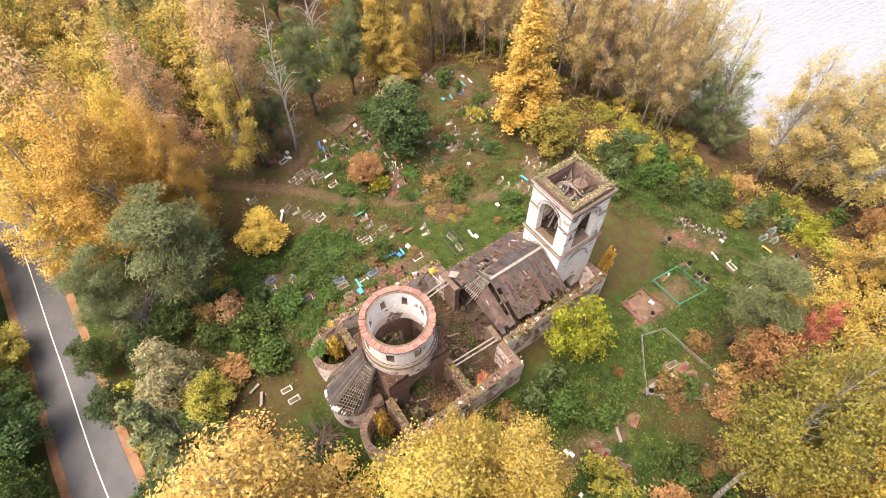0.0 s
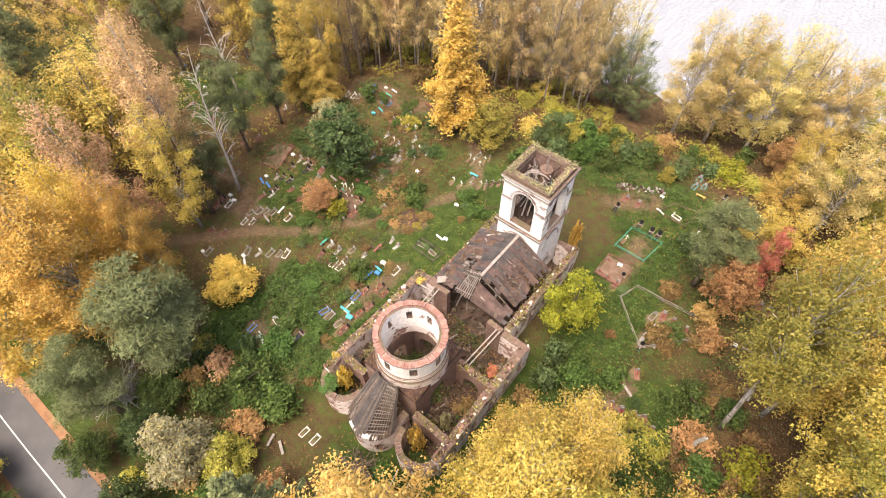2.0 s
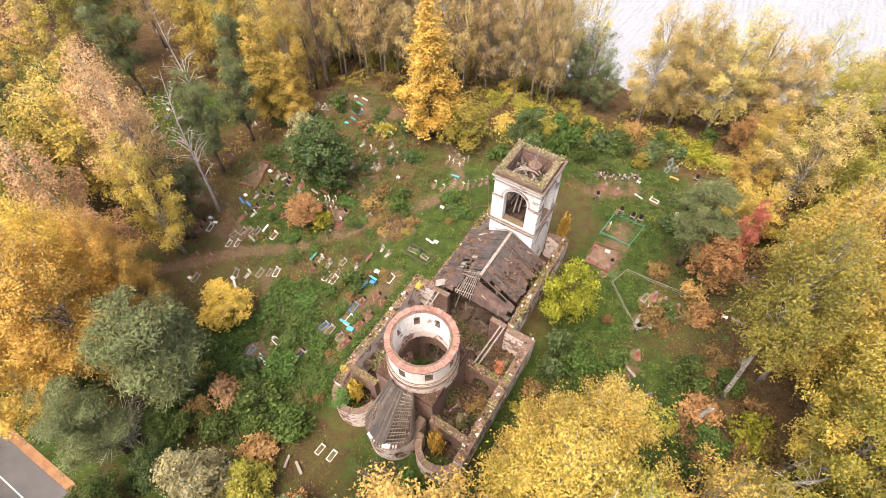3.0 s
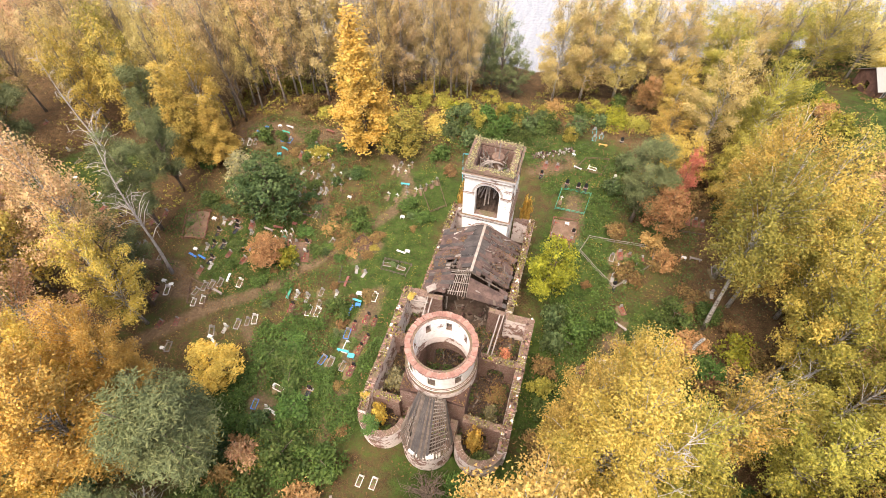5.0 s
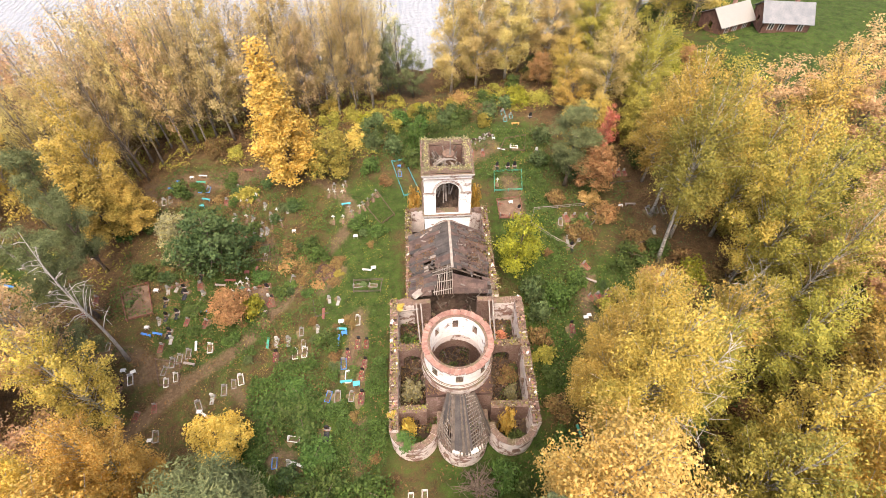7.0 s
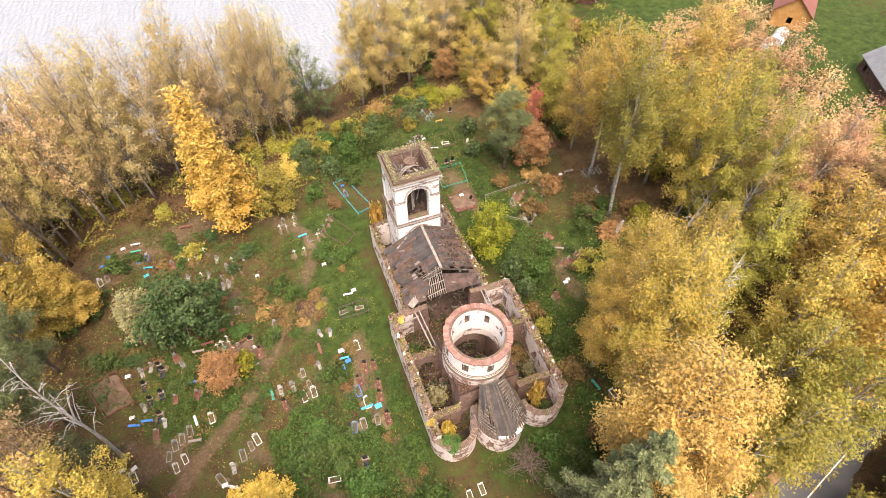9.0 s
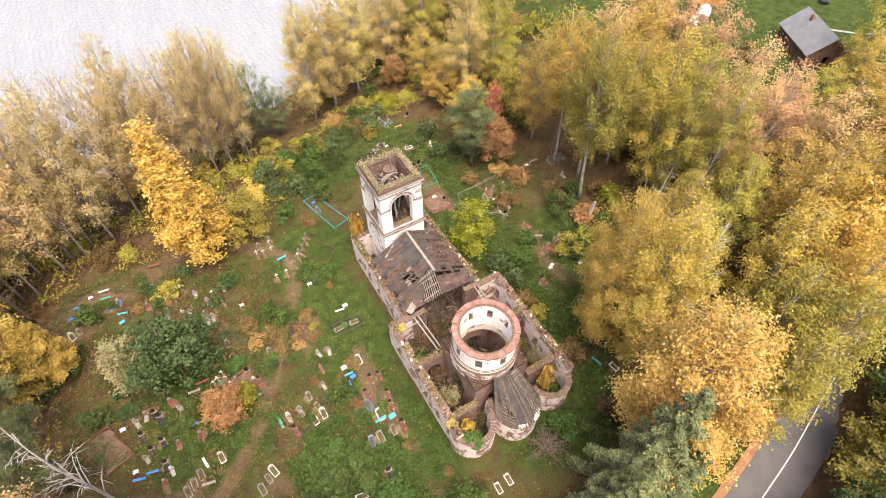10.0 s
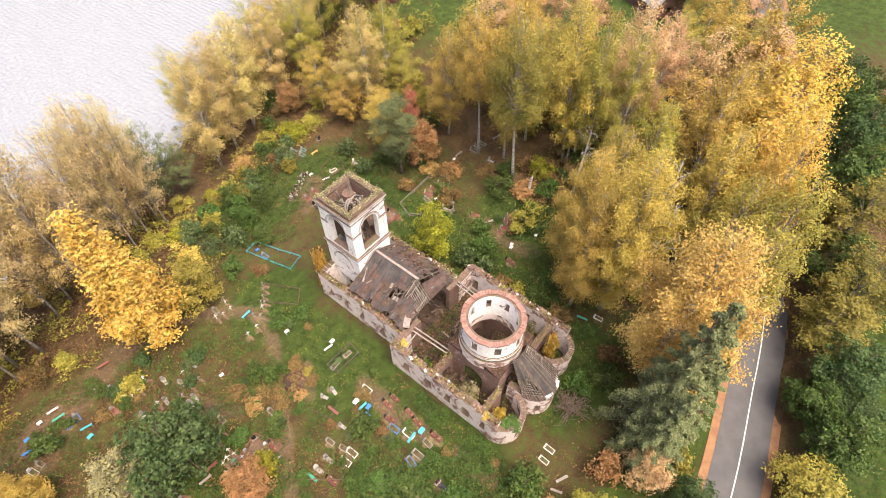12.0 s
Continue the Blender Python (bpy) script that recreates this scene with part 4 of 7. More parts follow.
def crown_points(rng, H, r, low, clumps, leaves, droop, spread, boughs=15, cone=False, wide=0.38):
    """Boughs of uneven size with gaps between them, clumps on their outer sides, and leaf places round the clumps."""
    def prof(h):
        if cone:
            return (1 - h) ** 0.8
        return math.sin(math.pi * min(1.0, h * 0.5 / wide if h < wide else 0.5 + (h - wide) / (1 - wide) * 0.5)) ** 0.7
    limbs = []
    for i in range(boughs):
        h = (i + rng.uniform(0.1, 0.9)) / boughs
        a = i * 2.4 + rng.uniform(-0.5, 0.5)
        pr = max(0.25, prof(h))
        rb = r * pr * rng.uniform(0.30, 0.52)
        d = max(0.0, r * pr * rng.uniform(0.75, 1.08) - rb)
        limbs.append((d * math.cos(a), d * math.sin(a), low * H + (1 - low) * H * h, rb))
    limbs = np.array(limbs)
    share = limbs[:, 3] ** 2
    pick = rng.choice(boughs, clumps, p=share / share.sum())
    v = rng.normal(size=(clumps, 3))
    v[:, 2] = v[:, 2] * 0.9 + 0.35
    v /= np.linalg.norm(v, axis=1)[:, None]
    c = limbs[pick]
    tall = (1 - low) * H / boughs / r * 3.2
    mids = c[:, :3] + v * (c[:, 3] * rng.uniform(0.6, 1.06, clumps))[:, None] * np.array([1, 1, max(1.0, min(1.7, tall))])
    mids[:, 2] = np.minimum(mids[:, 2], H * rng.uniform(0.95, 1.0, clumps))
    per = leaves // clumps
    sp = spread * rng.uniform(0.6, 1.4, (clumps, 1, 1))
    off = rng.normal(size=(clumps, per, 3)) * sp * np.array([1, 1, 0.7])
    if droop:
        off[:, :, 2] -= np.abs(rng.normal(size=(clumps, per))) * droop
        off[:, :, :2] *= 0.75
    pts = (mids[:, None, :] + off).reshape(-1, 3)
    out = np.repeat(v, per, 0)
    keep = pts[:, 2] > 0.15
    return mids, pts[keep], out[keep]


def spruce_points(rng, H, r, low, branches, leaves):
    """Branches in rising whorls that hang down and turn up at their tips, with curtains of twigs below."""
    per = leaves // branches
    mids, pts, out = [], [], []
    for i in range(branches):
        h = (i + rng.uniform(0, 1)) / branches
        a = i * 2.399 + rng.uniform(-0.2, 0.2)
        ln = r * (1 - h) ** 0.75 * rng.uniform(0.75, 1.1) + 0.25
        d = np.array([math.cos(a), math.sin(a), 0])
        side = np.array([-d[1], d[0], 0])
        u = rng.uniform(0.12, 1, per) ** 0.8
        z0 = H * (low + (0.985 - low) * h)
        z = z0 + ln * (0.10 * u - 0.55 * u * u + 0.18 * u ** 4)
        wide = rng.normal(size=per) * 0.14 * ln * (1.15 - u)
        p = d * (u * ln)[:, None] + side * wide[:, None]
        p[:, 2] = z - np.abs(rng.normal(size=per)) * 0.28 - np.abs(wide) * 0.35
        pts.append(p)
        out.append(np.repeat((d * 0.6 + np.array([0, 0, 1]))[None], per, 0))
        mids.append(d * ln * 0.93 + np.array([0, 0, z0 - ln * 0.33]))
    return np.array(mids), np.concatenate(pts), np.concatenate(out)


def trunk_mesh(name, rng, H, r0, mids, limbs, material, lean=0.03, tip=0.93):
    """A tapered, slightly bent trunk with limbs to some of the clumps."""
    bm = bmesh.new()
    n = 9
    bend = rng.normal(size=2) * lean * H
    ctr = lambda u: Vector((bend[0] * u * u + 0.1 * math.sin(5 * u), bend[1] * u * u + 0.1 * math.cos(4 * u), H * u))
    add_tube(bm, [ctr(tip * i / n) + Vector((0, 0, -0.4 if i == 0 else 0)) for i in range(n + 1)], [r0 * (1.35 if i == 0 else 1) * (1 - 0.9 * i / n) for i in range(n + 1)], 7)
    for j in rng.choice(len(mids), min(limbs, len(mids)), replace=False):
        m = Vector(mids[j])
        u = max(0.1, min(0.9, (m.z / H) - rng.uniform(0.06, 0.2)))
        a = ctr(u)
        mid = a.lerp(m, 0.5) + Vector((0, 0, (m - a).length * 0.12))
        rr = max(0.03, r0 * (1 - 0.9 * u) * 0.5)
        add_tube(bm, [a, mid, m], [rr, rr * 0.6, rr * 0.15], 5, False)
    me = bpy.data.meshes.new(name)
    bm.to_mesh(me)
    bm.free()
    me.materials.append(material)
    me.shade_smooth()
    return me


def ovoid(wide):
    return lambda h: math.sin(math.pi * (h * 0.5 / wide if h < wide else 0.5 + (h - wide) / (1 - wide) * 0.5)) ** 0.65


def pyramid(h):
    return (1 - h) ** 0.8 * (0.72 + 0.28 * min(1.0, h * 5))


def limb_crown(rng, H, r, low, limbs, leaves, rise, droop, spread, shape):
    """Limbs that rise from the trunk, twigs on their outer halves, and leaf places that hang along the twigs. The crown is lobed and uneven."""
    lobes = rng.uniform(0.86, 1.08, (6, 5)) if shape is pyramid else rng.uniform(0.66, 1.16, (6, 5))
    ways, weights = [], []
    for i in range(limbs):
        h = (i + rng.uniform(0, 1)) / limbs
        a = (i * 2.399 + rng.uniform(-0.5, 0.5)) % (2 * math.pi)
        ln = max(0.14 * r, r * shape(h) * lobes[int(a / 1.0472) % 6, int(h * 4.99)] * rng.uniform(0.78, 1.08))
        steep = radians(rise * (0.3 + 0.7 * min(1.0, h * 2.2)) + (78 - rise) * h * h)
        zt = H * (low + (1 - low) * h)
        zs = max(low * H * 0.7, zt - ln * math.tan(steep))
        ways.append((Vector((0, 0, zs)), Vector((ln * math.cos(a), ln * math.sin(a), zt))))
        weights.append(ln ** 1.25)
    share = np.array(weights) / sum(weights) * leaves
    pts, out = [], []
    for (p, q), m in zip(ways, share):
        twigs = 8
        per = max(1, int(m / twigs))
        p, q = np.array(p), np.array(q)
        d = q - p
        ln = np.linalg.norm(d)
        for _ in range(twigs):
            s = rng.uniform(0.38, 1.0)
            base = p + d * s + np.array([0, 0, 0.12 * ln * math.sin(math.pi * s)])
            way = d / ln * 0.75 + rng.normal(size=3) * 0.55 + np.array([0, 0, 0.15])
            way /= np.linalg.norm(way)
            u = rng.uniform(0, 1, per)
            lt = r * rng.uniform(0.16, 0.34) * (1.25 - 0.6 * s)
            t = base + way * (u * lt)[:, None] + rng.normal(size=(per, 3)) * spread
            t[:, 2] -= np.abs(rng.normal(size=per)) * droop * (0.35 + u)
            pts.append(t)
            o = np.array([base[0], base[1], 0.35 * r])
            out.append(np.repeat((o / (np.linalg.norm(o) + 1e-6))[None], per, 0))
    pts, out = np.concatenate(pts), np.concatenate(out)
    pts[:, 2] = np.minimum(pts[:, 2], H)
    keep = pts[:, 2] > 0.2
    return ways, pts[keep], out[keep]


def limbed_trunk(name, rng, H, r0, ways, material, lean=0.012, tip=0.95):
    """A tapered, slightly bent trunk with the crown's limbs."""
    bm = bmesh.new()
    n = 9
    bend = rng.normal(size=2) * lean * H
    ctr = lambda u: Vector((bend[0] * u * (1 - u) * 3 + 0.08 * math.sin(6 * u), bend[1] * u * (1 - u) * 3 + 0.08 * math.cos(5 * u), H * u))
    add_tube(bm, [ctr(tip * i / n) + Vector((0, 0, -0.4 if i == 0 else 0)) for i in range(n + 1)], [r0 * (1.35 if i == 0 else 1) * (1 - 0.9 * i / n) for i in range(n + 1)], 7)
    for p, q in ways:
        u = min(0.93, p.z / H)
        a = ctr(u)
        rr = max(0.035, r0 * (1 - 0.9 * u) * 0.42)
        add_tube(bm, [a, a.lerp(q, 0.5) + Vector((0, 0, (q - a).length * 0.1)), q], [rr, rr * 0.6, 0.02], 4, False)
    me = bpy.data.meshes.new(name)
    bm.to_mesh(me)
    bm.free()
    me.materials.append(material)
    me.shade_smooth()
    return me


# kind: height, radius, crown's foot, clumps or limbs, leaves, droop, clump size, leaf size, leaf shape, limbs drawn, trunk radius, bark
FORMS = {
    "birch": (28, 5.0, 0.13, 64, 16000, 0.5, 0.36, 0.25, 0.7, 0, 0.26, BIRCH),
    "fine": (28, 5.4, 0.12, 110, 52000, 0.45, 0.40, 0.20, 0.7, 0, 0.28, BIRCH),
    "bare_stem": (28, 5.0, 0.42, 60, 17000, 0.8, 0.34, 0.24, 0.65, 0, 0.27, BIRCH),
    "wood": (26, 4.8, 0.14, 46, 7500, 0.45, 0.44, 0.34, 0.7, 0, 0.22, GREYBIRCH),
    "sparse": (26, 4.2, 0.17, 54, 6600, 0.35, 0.34, 0.25, 0.6, 0, 0.2, GREYBIRCH),
    "alder": (20, 4.4, 0.10, 46, 9000, 0.1, 0.30, 0.24, 0.7, 0, 0.2, BARK),
    "narrow": (24, 3.3, 0.10, 84, 19000, 0.15, 0.32, 0.24, 0.75, 0, 0.22, BARK),
    "round": (12, 4.6, 0.10, 260, 7000, 0.0, 0.34, 0.32, 0.75, 30, 0.2, BARK),
    "pine": (20, 4.0, 0.20, 240, 22000, 0.0, 0.36, 0.36, 0.2, 30, 0.26, BARK),
    "spruce": (26, 4.4, 0.06, 240, 15000, 0.5, 0.4, 0.5, 0.22, 60, 0.28, BARK),
}
RISE = {"alder": 55, "birch": 42, "fine": 36, "bare_stem": 38, "wood": 45, "sparse": 58, "narrow": 52}
SHAPE = {"alder": ovoid(0.55), "birch": ovoid(0.42), "fine": ovoid(0.45), "bare_stem": ovoid(0.45), "wood": ovoid(0.42), "sparse": ovoid(0.5), "narrow": pyramid}
BOUGHS = {"round": 15, "pine": 14, "spruce": 40}
TEMPLATES = {}


def tree(form, leaf, x, y, top, r, label="", group="", variant=None, foot=None, lean=(0, 0)):
    """A tree with its foot on the ground at x, y and its tip at the height top."""
    H, R0, low, clumps, leaves, droop, spread, size, aspect, limbs, tr, bark = FORMS[form]
    v = variant if variant is not None else int(abs(x * 7 + y * 3)) % 3
    key = (form, leaf, v)
    if key not in TEMPLATES:
        rng = np.random.default_rng(v * 17 + sum(map(ord, form)))
        if form == "spruce":
            mids, pts, out = spruce_points(rng, H, R0, low, 76, leaves)
        elif form in RISE:
            ways, pts, out = limb_crown(rng, H, R0, low, clumps, leaves, RISE[form], droop, spread, SHAPE[form])
        else:
            mids, pts, out = crown_points(rng, H, R0, low, clumps, leaves, droop, spread, BOUGHS[form])
        wood_mesh = limbed_trunk("trunk", rng, H, tr, ways, bark) if form in RISE else trunk_mesh("trunk", rng, H, tr, mids, limbs, bark)
        TEMPLATES[key] = (wood_mesh, leaf_cloud("crown", pts, size, aspect, LEAF[leaf], rng, 0.5, out, 0.6 if droop else 0.0))
    tm, cm = TEMPLATES[key]
    z = ground_z(x, y) if foot is None else foot
    spin = (x * 1.7 + y * 2.9) % 6.28
    base = tagged(new(NAMES[form]), label or TREE_LABELS[(form, leaf)] if (form, leaf) in TREE_LABELS else label or leaf + " tree", "tree", group)
    base.matrix_basis = Matrix.Translation((x, y, z)) @ Matrix.Rotation(spin, 4, "Z") @ Matrix.Diagonal((r / R0, r / R0, (top - z) / H, 1))
    if lean != (0, 0):
        base.matrix_basis = Matrix.Translation((x, y, z)) @ Matrix(((1, 0, lean[0], 0), (0, 1, lean[1], 0), (0, 0, 1, 0), (0, 0, 0, 1))) @ Matrix.Diagonal((r / R0, r / R0, (top - z) / H, 1))
    for nm, me in (("trunk", tm), ("crown", cm)):
        ob = new(nm, me)
        ob.parent = base
    return base


NAMES = {"alder": "alder_tree", "bare_stem": "birch_tree", "birch": "birch_tree", "fine": "birch_tree", "sparse": "birch_tree", "wood": "birch_tree", "narrow": "aspen_tree", "round": "deciduous_tree", "pine": "pine_tree", "spruce": "spruce_tree"}
TREE_LABELS = {
    ("wood", "dull"): "tall birch with dull yellow-green leaves",
    ("birch", "straw"): "tall birch with pale straw-yellow leaves on the bank", ("sparse", "straw"): "slender birch with straw-yellow leaves",
    ("alder", "pine"): "grey-green alder with thin leaves on the lake bank",
    ("sparse", "beige"): "slender birch with faded beige leaves",
    ("sparse", "dull"): "thin birch with dull yellow-green leaves", ("birch", "dull"): "tall birch with dull yellow-green leaves",
    ("wood", "yellow"): "tall birch in yellow autumn leaf", ("wood", "olive"): "tall birch turning from green to yellow", ("wood", "salmon"): "tall birch with faded brown leaves",
    ("fine", "gold"): "large golden-yellow birch in full autumn colour", ("birch", "gold"): "tall golden birch in autumn leaf", ("wood", "gold"): "tall golden birch on the lake bank", ("sparse", "gold"): "thin golden birch on the lake bank", ("birch", "yellow"): "tall yellow birch with a white trunk",
    ("birch", "olive"): "tall birch with yellow-green drooping leaves", ("fine", "olive"): "tall birch with yellow-green drooping leaves", ("fine", "ochre"): "large birch with dull orange-yellow leaves", ("birch", "salmon"): "birch with faded pinkish-brown leaves",
    ("sparse", "yellow"): "thin birch with sparse yellow leaves", ("sparse", "ochre"): "thin birch with sparse ochre leaves", ("narrow", "gold"): "narrow golden aspen by the path", ("round", "dark"): "round dark green tree among the graves",
    ("round", "brown"): "spreading tree with yellow-brown leaves", ("pine", "pine"): "grey-green pine with a soft crown", ("spruce", "spruce"): "dark spruce with hanging branches",
    ("round", "lime"): "yellow-green tree beside the church wall", ("round", "gold"): "low golden tree in autumn", ("round", "orange"): "low orange tree in autumn", ("round", "red"): "small red rowan among pines", ("round", "dark"): "dark green tree among the graves",
    ("round", "pale"): "pale greyish tree with yellow tips", ("sparse", "salmon"): "thin birch with faded brown leaves", ("round", "green"): "round green tree across the road", ("round", "ochre"): "broad tree with ochre leaves", ("round", "salmon"): "broad tree with rust-brown leaves", ("fine", "yellow"): "large yellow birch in autumn",
    ("sparse", "olive"): "thin birch with yellow-green leaves", ("narrow", "green"): "green alder on the bank", ("round", "olive"): "broad tree with olive-yellow leaves", ("narrow", "yellow"): "narrow yellow aspen among graves",
}
BIGTREES = [
    ("fine", "yellow", 17.6, -7.2, 31.0, 5.6), ("fine", "ochre", 11.2, -17.2, 32.2, 7.0), ("fine", "yellow", 19.2, -0.6, 26.5, 4.8), ("fine", "yellow", 15.6, -3.4, 25.0, 4.4), ("birch", "olive", 23.0, -6.0, 27.5, 4.6),
    ("fine", "gold", -33.0, -18.5, 29.5, 6.6), ("fine", "gold", -40.0, -14.0, 25.0, 4.6), ("birch", "gold", -35.0, -26.6, 23.0, 5.4), ("pine", "pine", -25.5, -24.8, 16.5, 4.4), ("fine", "gold", -33.8, -11.4, 25.0, 3.9),
    ("birch", "salmon", -46.2, -9.6, 26.5, 5.2), ("birch", "salmon", -47.6, 2.4, 30.3, 4.8), ("birch", "yellow", -42.6, -1.4, 22.5, 4.4), ("birch", "dull", -58.5, -9.0, 24.0, 5.2),
    ("spruce", "spruce", 4.2, -20.0, 31.0, 5.6), ("spruce", "spruce", 7.6, -22.8, 19.0, 3.8), ("spruce", "spruce", 1.0, -21.6, 20.0, 4.2), ("round", "salmon", -1.0, -22.6, 9.3, 3.0), ("birch", "olive", 21.5, -21.6, 25.0, 5.0), ("birch", "olive", 27.6, -21.2, 29.0, 5.2), ("pine", "pine", -24.4, -15.6, 21.8, 6.6), ("pine", "pine", -41.0, -20.0, 15.0, 5.4),
    ("pine", "pine", 20.4, 35.0, 18.4, 4.6), ("round", "red", 25.4, 36.6, 15.8, 2.4), ("round", "orange", 24.2, 33.0, 11.5, 4.0), ("round", "pale", -13.4, -22.8, 10.4, 4.4),
    ("round", "dark", 24.0, -36.5, 13.0, 5.0), ("round", "green", 15.5, -38.5, 11.0, 4.6), ("wood", "dull", 34.0, -33.0, 18.0, 5.2), ("wood", "dull", 45.0, -29.5, 20.0, 5.2),
    ("round", "lime", 10.0, 18.4, 12.0, 4.2), ("round", "gold", -28.6, -5.4, 5.4, 4.2), ("round", "orange", -31.0, 13.0, 4.6, 3.4),
]
MOREBIRCH = [
    ("birch", "yellow", 34.0, 21.8, 32.5, 4.8), ("birch", "yellow", 33.0, 34.0, 24.0, 4.4), ("birch", "olive", 39.5, 21.0, 27.0, 4.8), ("birch", "olive", 40.8, 5.2, 30.0, 4.2), ("birch", "salmon", 46.0, 7.6, 32.3, 5.2), ("birch", "salmon", 52.0, 5.2, 28.2, 5.0),
    ("sparse", "yellow", 28.8, -0.6, 24.0, 4.2), ("birch", "olive", 33.0, 1.8, 20.5, 4.0), ("birch", "yellow", 41.0, -8.0, 30.4, 5.0), ("birch", "yellow", 31.4, -12.2, 28.5, 5.0), ("birch", "gold", 33.0, -18.4, 32.5, 5.0),
    ("birch", "olive", 37.0, -2.0, 24.0, 4.6), ("birch", "yellow", 50.0, -9.0, 27.0, 5.0), ("birch", "gold", 42.0, -16.5, 29.0, 5.2), ("birch", "olive", 26.0, -16.5, 27.0, 5.0), ("birch", "salmon", 60.0, 8.5, 20.0, 5.0),
    ("sparse", "salmon", 57.0, 13.0, 19.0, 4.6), ("sparse", "beige", 66.0, 3.0, 18.0, 4.6),
]
LEFTWOOD = [
    ("narrow", "gold", -25.8, 40.6, 25.4, 5.8), ("round", "olive", -19.2, 41.0, 8.6, 4.9), ("narrow", "yellow", -53.2, 29.4, 18.6, 4.2), ("narrow", "yellow", -48.6, 31.2, 12.4, 3.4), ("round", "dark", -34.0, 21.8, 11.8, 6.4),
    ("round", "pale", -39.4, 24.2, 9.0, 4.2), ("alder", "pine", -7.6, 69.4, 12.2, 4.6), ("alder", "pine", -11.0, 68.5, 9.5, 3.6), ("alder", "pine", -4.6, 68.6, 6.5, 3.4), ("round", "orange", 21.6, 67.0, 6.0, 3.0),
    ("birch", "straw", 3.4, 68.6, 20.4, 5.0), ("birch", "straw", 9.0, 70.6, 20.6, 5.6), ("birch", "straw", 15.6, 73.2, 20.6, 5.8), ("birch", "straw", 25.0, 76.4, 17.0, 5.6), ("birch", "olive", 34.0, 76.0, 15.0, 5.4),
    ("birch", "straw", 29.6, 51.8, 23.6, 5.0), ("birch", "olive", 37.2, 53.0, 21.0, 5.0), ("birch", "yellow", 25.0, 60.5, 14.6, 3.8),
    ("birch", "straw", -16.4, 65.6, 23.2, 4.8), ("birch", "straw", -27.8, 63.0, 27.2, 5.4), ("sparse", "beige", -34.0, 57.0, 27.2, 4.6), ("birch", "straw", -39.4, 57.8, 27.4, 4.8), ("birch", "yellow", -54.6, 37.0, 23.6, 4.8),
    ("birch", "salmon", -55.5, 5.0, 27.0, 5.4), ("pine", "pine", -50.6, 14.0, 19.0, 4.2), ("pine", "pine", -52.4, 22.8, 17.0, 3.6), ("pine", "pine", -58.0, 29.0, 20.0, 4.0), ("pine", "pine", -46.4, 4.6, 13.0, 3.4),
    ("birch", "gold", -44.0, -26.0, 24.0, 5.4), ("wood", "salmon", -56.0, -22.0, 26.0, 5.6), ("wood", "olive", -52.0, -28.5, 22.0, 5.0), ("wood", "yellow", -62.0, -28.0, 24.0, 5.4),
]
for row in BIGTREES + MOREBIRCH + LEFTWOOD:
    tree(*row)
tree("bare_stem", "dull", 30.9, 17.6, 32.6, 5.4, "tall leaning birch with a bare white trunk and drooping yellow-green crown", lean=(-0.14, 0.03))
tree("bare_stem", "yellow", 32.4, 26.4, 31.0, 4.8, "tall birch with a white trunk and yellow drooping crown", lean=(-0.12, 0.06))
tree("birch", "yellow", 39.0, 12.6, 33.0, 4.8, "tall yellow birch with grey forked trunk", lean=(-0.14, 0.06))
tree("birch", "olive", 40.0, 11.2, 32.4, 4.4, "tall leaning birch with yellow-green leaves", lean=(-0.18, -0.14))
rng = random.Random(5)
PLACED = [(r[2], r[3]) for r in BIGTREES + MOREBIRCH + LEFTWOOD] + [(30.9, 17.6), (32.4, 26.4), (39.0, 12.6)]


def wood(n, x0, x1, y0, y1, kinds, tall, radius, gap, group, slope=0.0):
    """Trees strewn over a stretch, none nearer than gap to another."""
    tries = 0
    while n and tries < 3000:
        tries += 1
        x, y = rng.uniform(x0, x1), rng.uniform(y0, y1)
        y += slope * (x - x0)
        if ground_z(x, y) < LAKE + 0.1 or min(math.hypot(x - a, y - b) for a, b in PLACED) < gap or float(far_from(np.float64(x), np.float64(y), ROADLINE)) < 4.8:
            continue
        if -96 < x < -57 and 8 < y < 34 and x > -90 + (y - 8):
            continue
        PLACED.append((x, y))
        form, leaf = rng.choice(kinds)
        tree(form, leaf, x, y, ground_z(x, y) + rng.uniform(*tall), rng.uniform(*radius), group=group)
        n -= 1


GROVE = (("sparse", "salmon"), ("sparse", "beige"), ("sparse", "beige"), ("sparse", "straw"))
wood(20, -96, -58, 36, 60, GROVE, (24, 30), (4.0, 5.0), 4.2, "birches on the bank", 0.1)
wood(32, -62, -38, 43, 56, GROVE, (27, 32), (3.6, 4.6), 3.2, "birches on the bank", 0.3)
wood(26, -38, -10, 53, 64, (("sparse", "straw"), ("sparse", "beige"), ("sparse", "beige")), (24, 29), (3.4, 4.4), 3.4, "birches on the bank", 0.3)
wood(14, 4, 56, 72, 86, (("sparse", "straw"), ("sparse", "olive"), ("sparse", "straw")), (17, 24), (4.2, 5.2), 5.0, "birches on the bank", 0.1)
wood(26, -150, -92, -36, 52, (("wood", "salmon"), ("wood", "yellow"), ("wood", "dull"), ("wood", "olive")), (18, 26), (5.0, 6.4), 6.0, "western wood")
wood(24, -96, -57, -30, 44, (("wood", "salmon"), ("wood", "yellow"), ("sparse", "ochre"), ("pine", "pine"), ("wood", "olive")), (18, 26), (4.2, 5.6), 5.0, "western wood")
wood(16, 40, 62, -12, 40, (("wood", "olive"), ("wood", "yellow"), ("wood", "salmon"), ("sparse", "ochre")), (16, 21), (4.2, 5.2), 5.4, "birches east of the church")
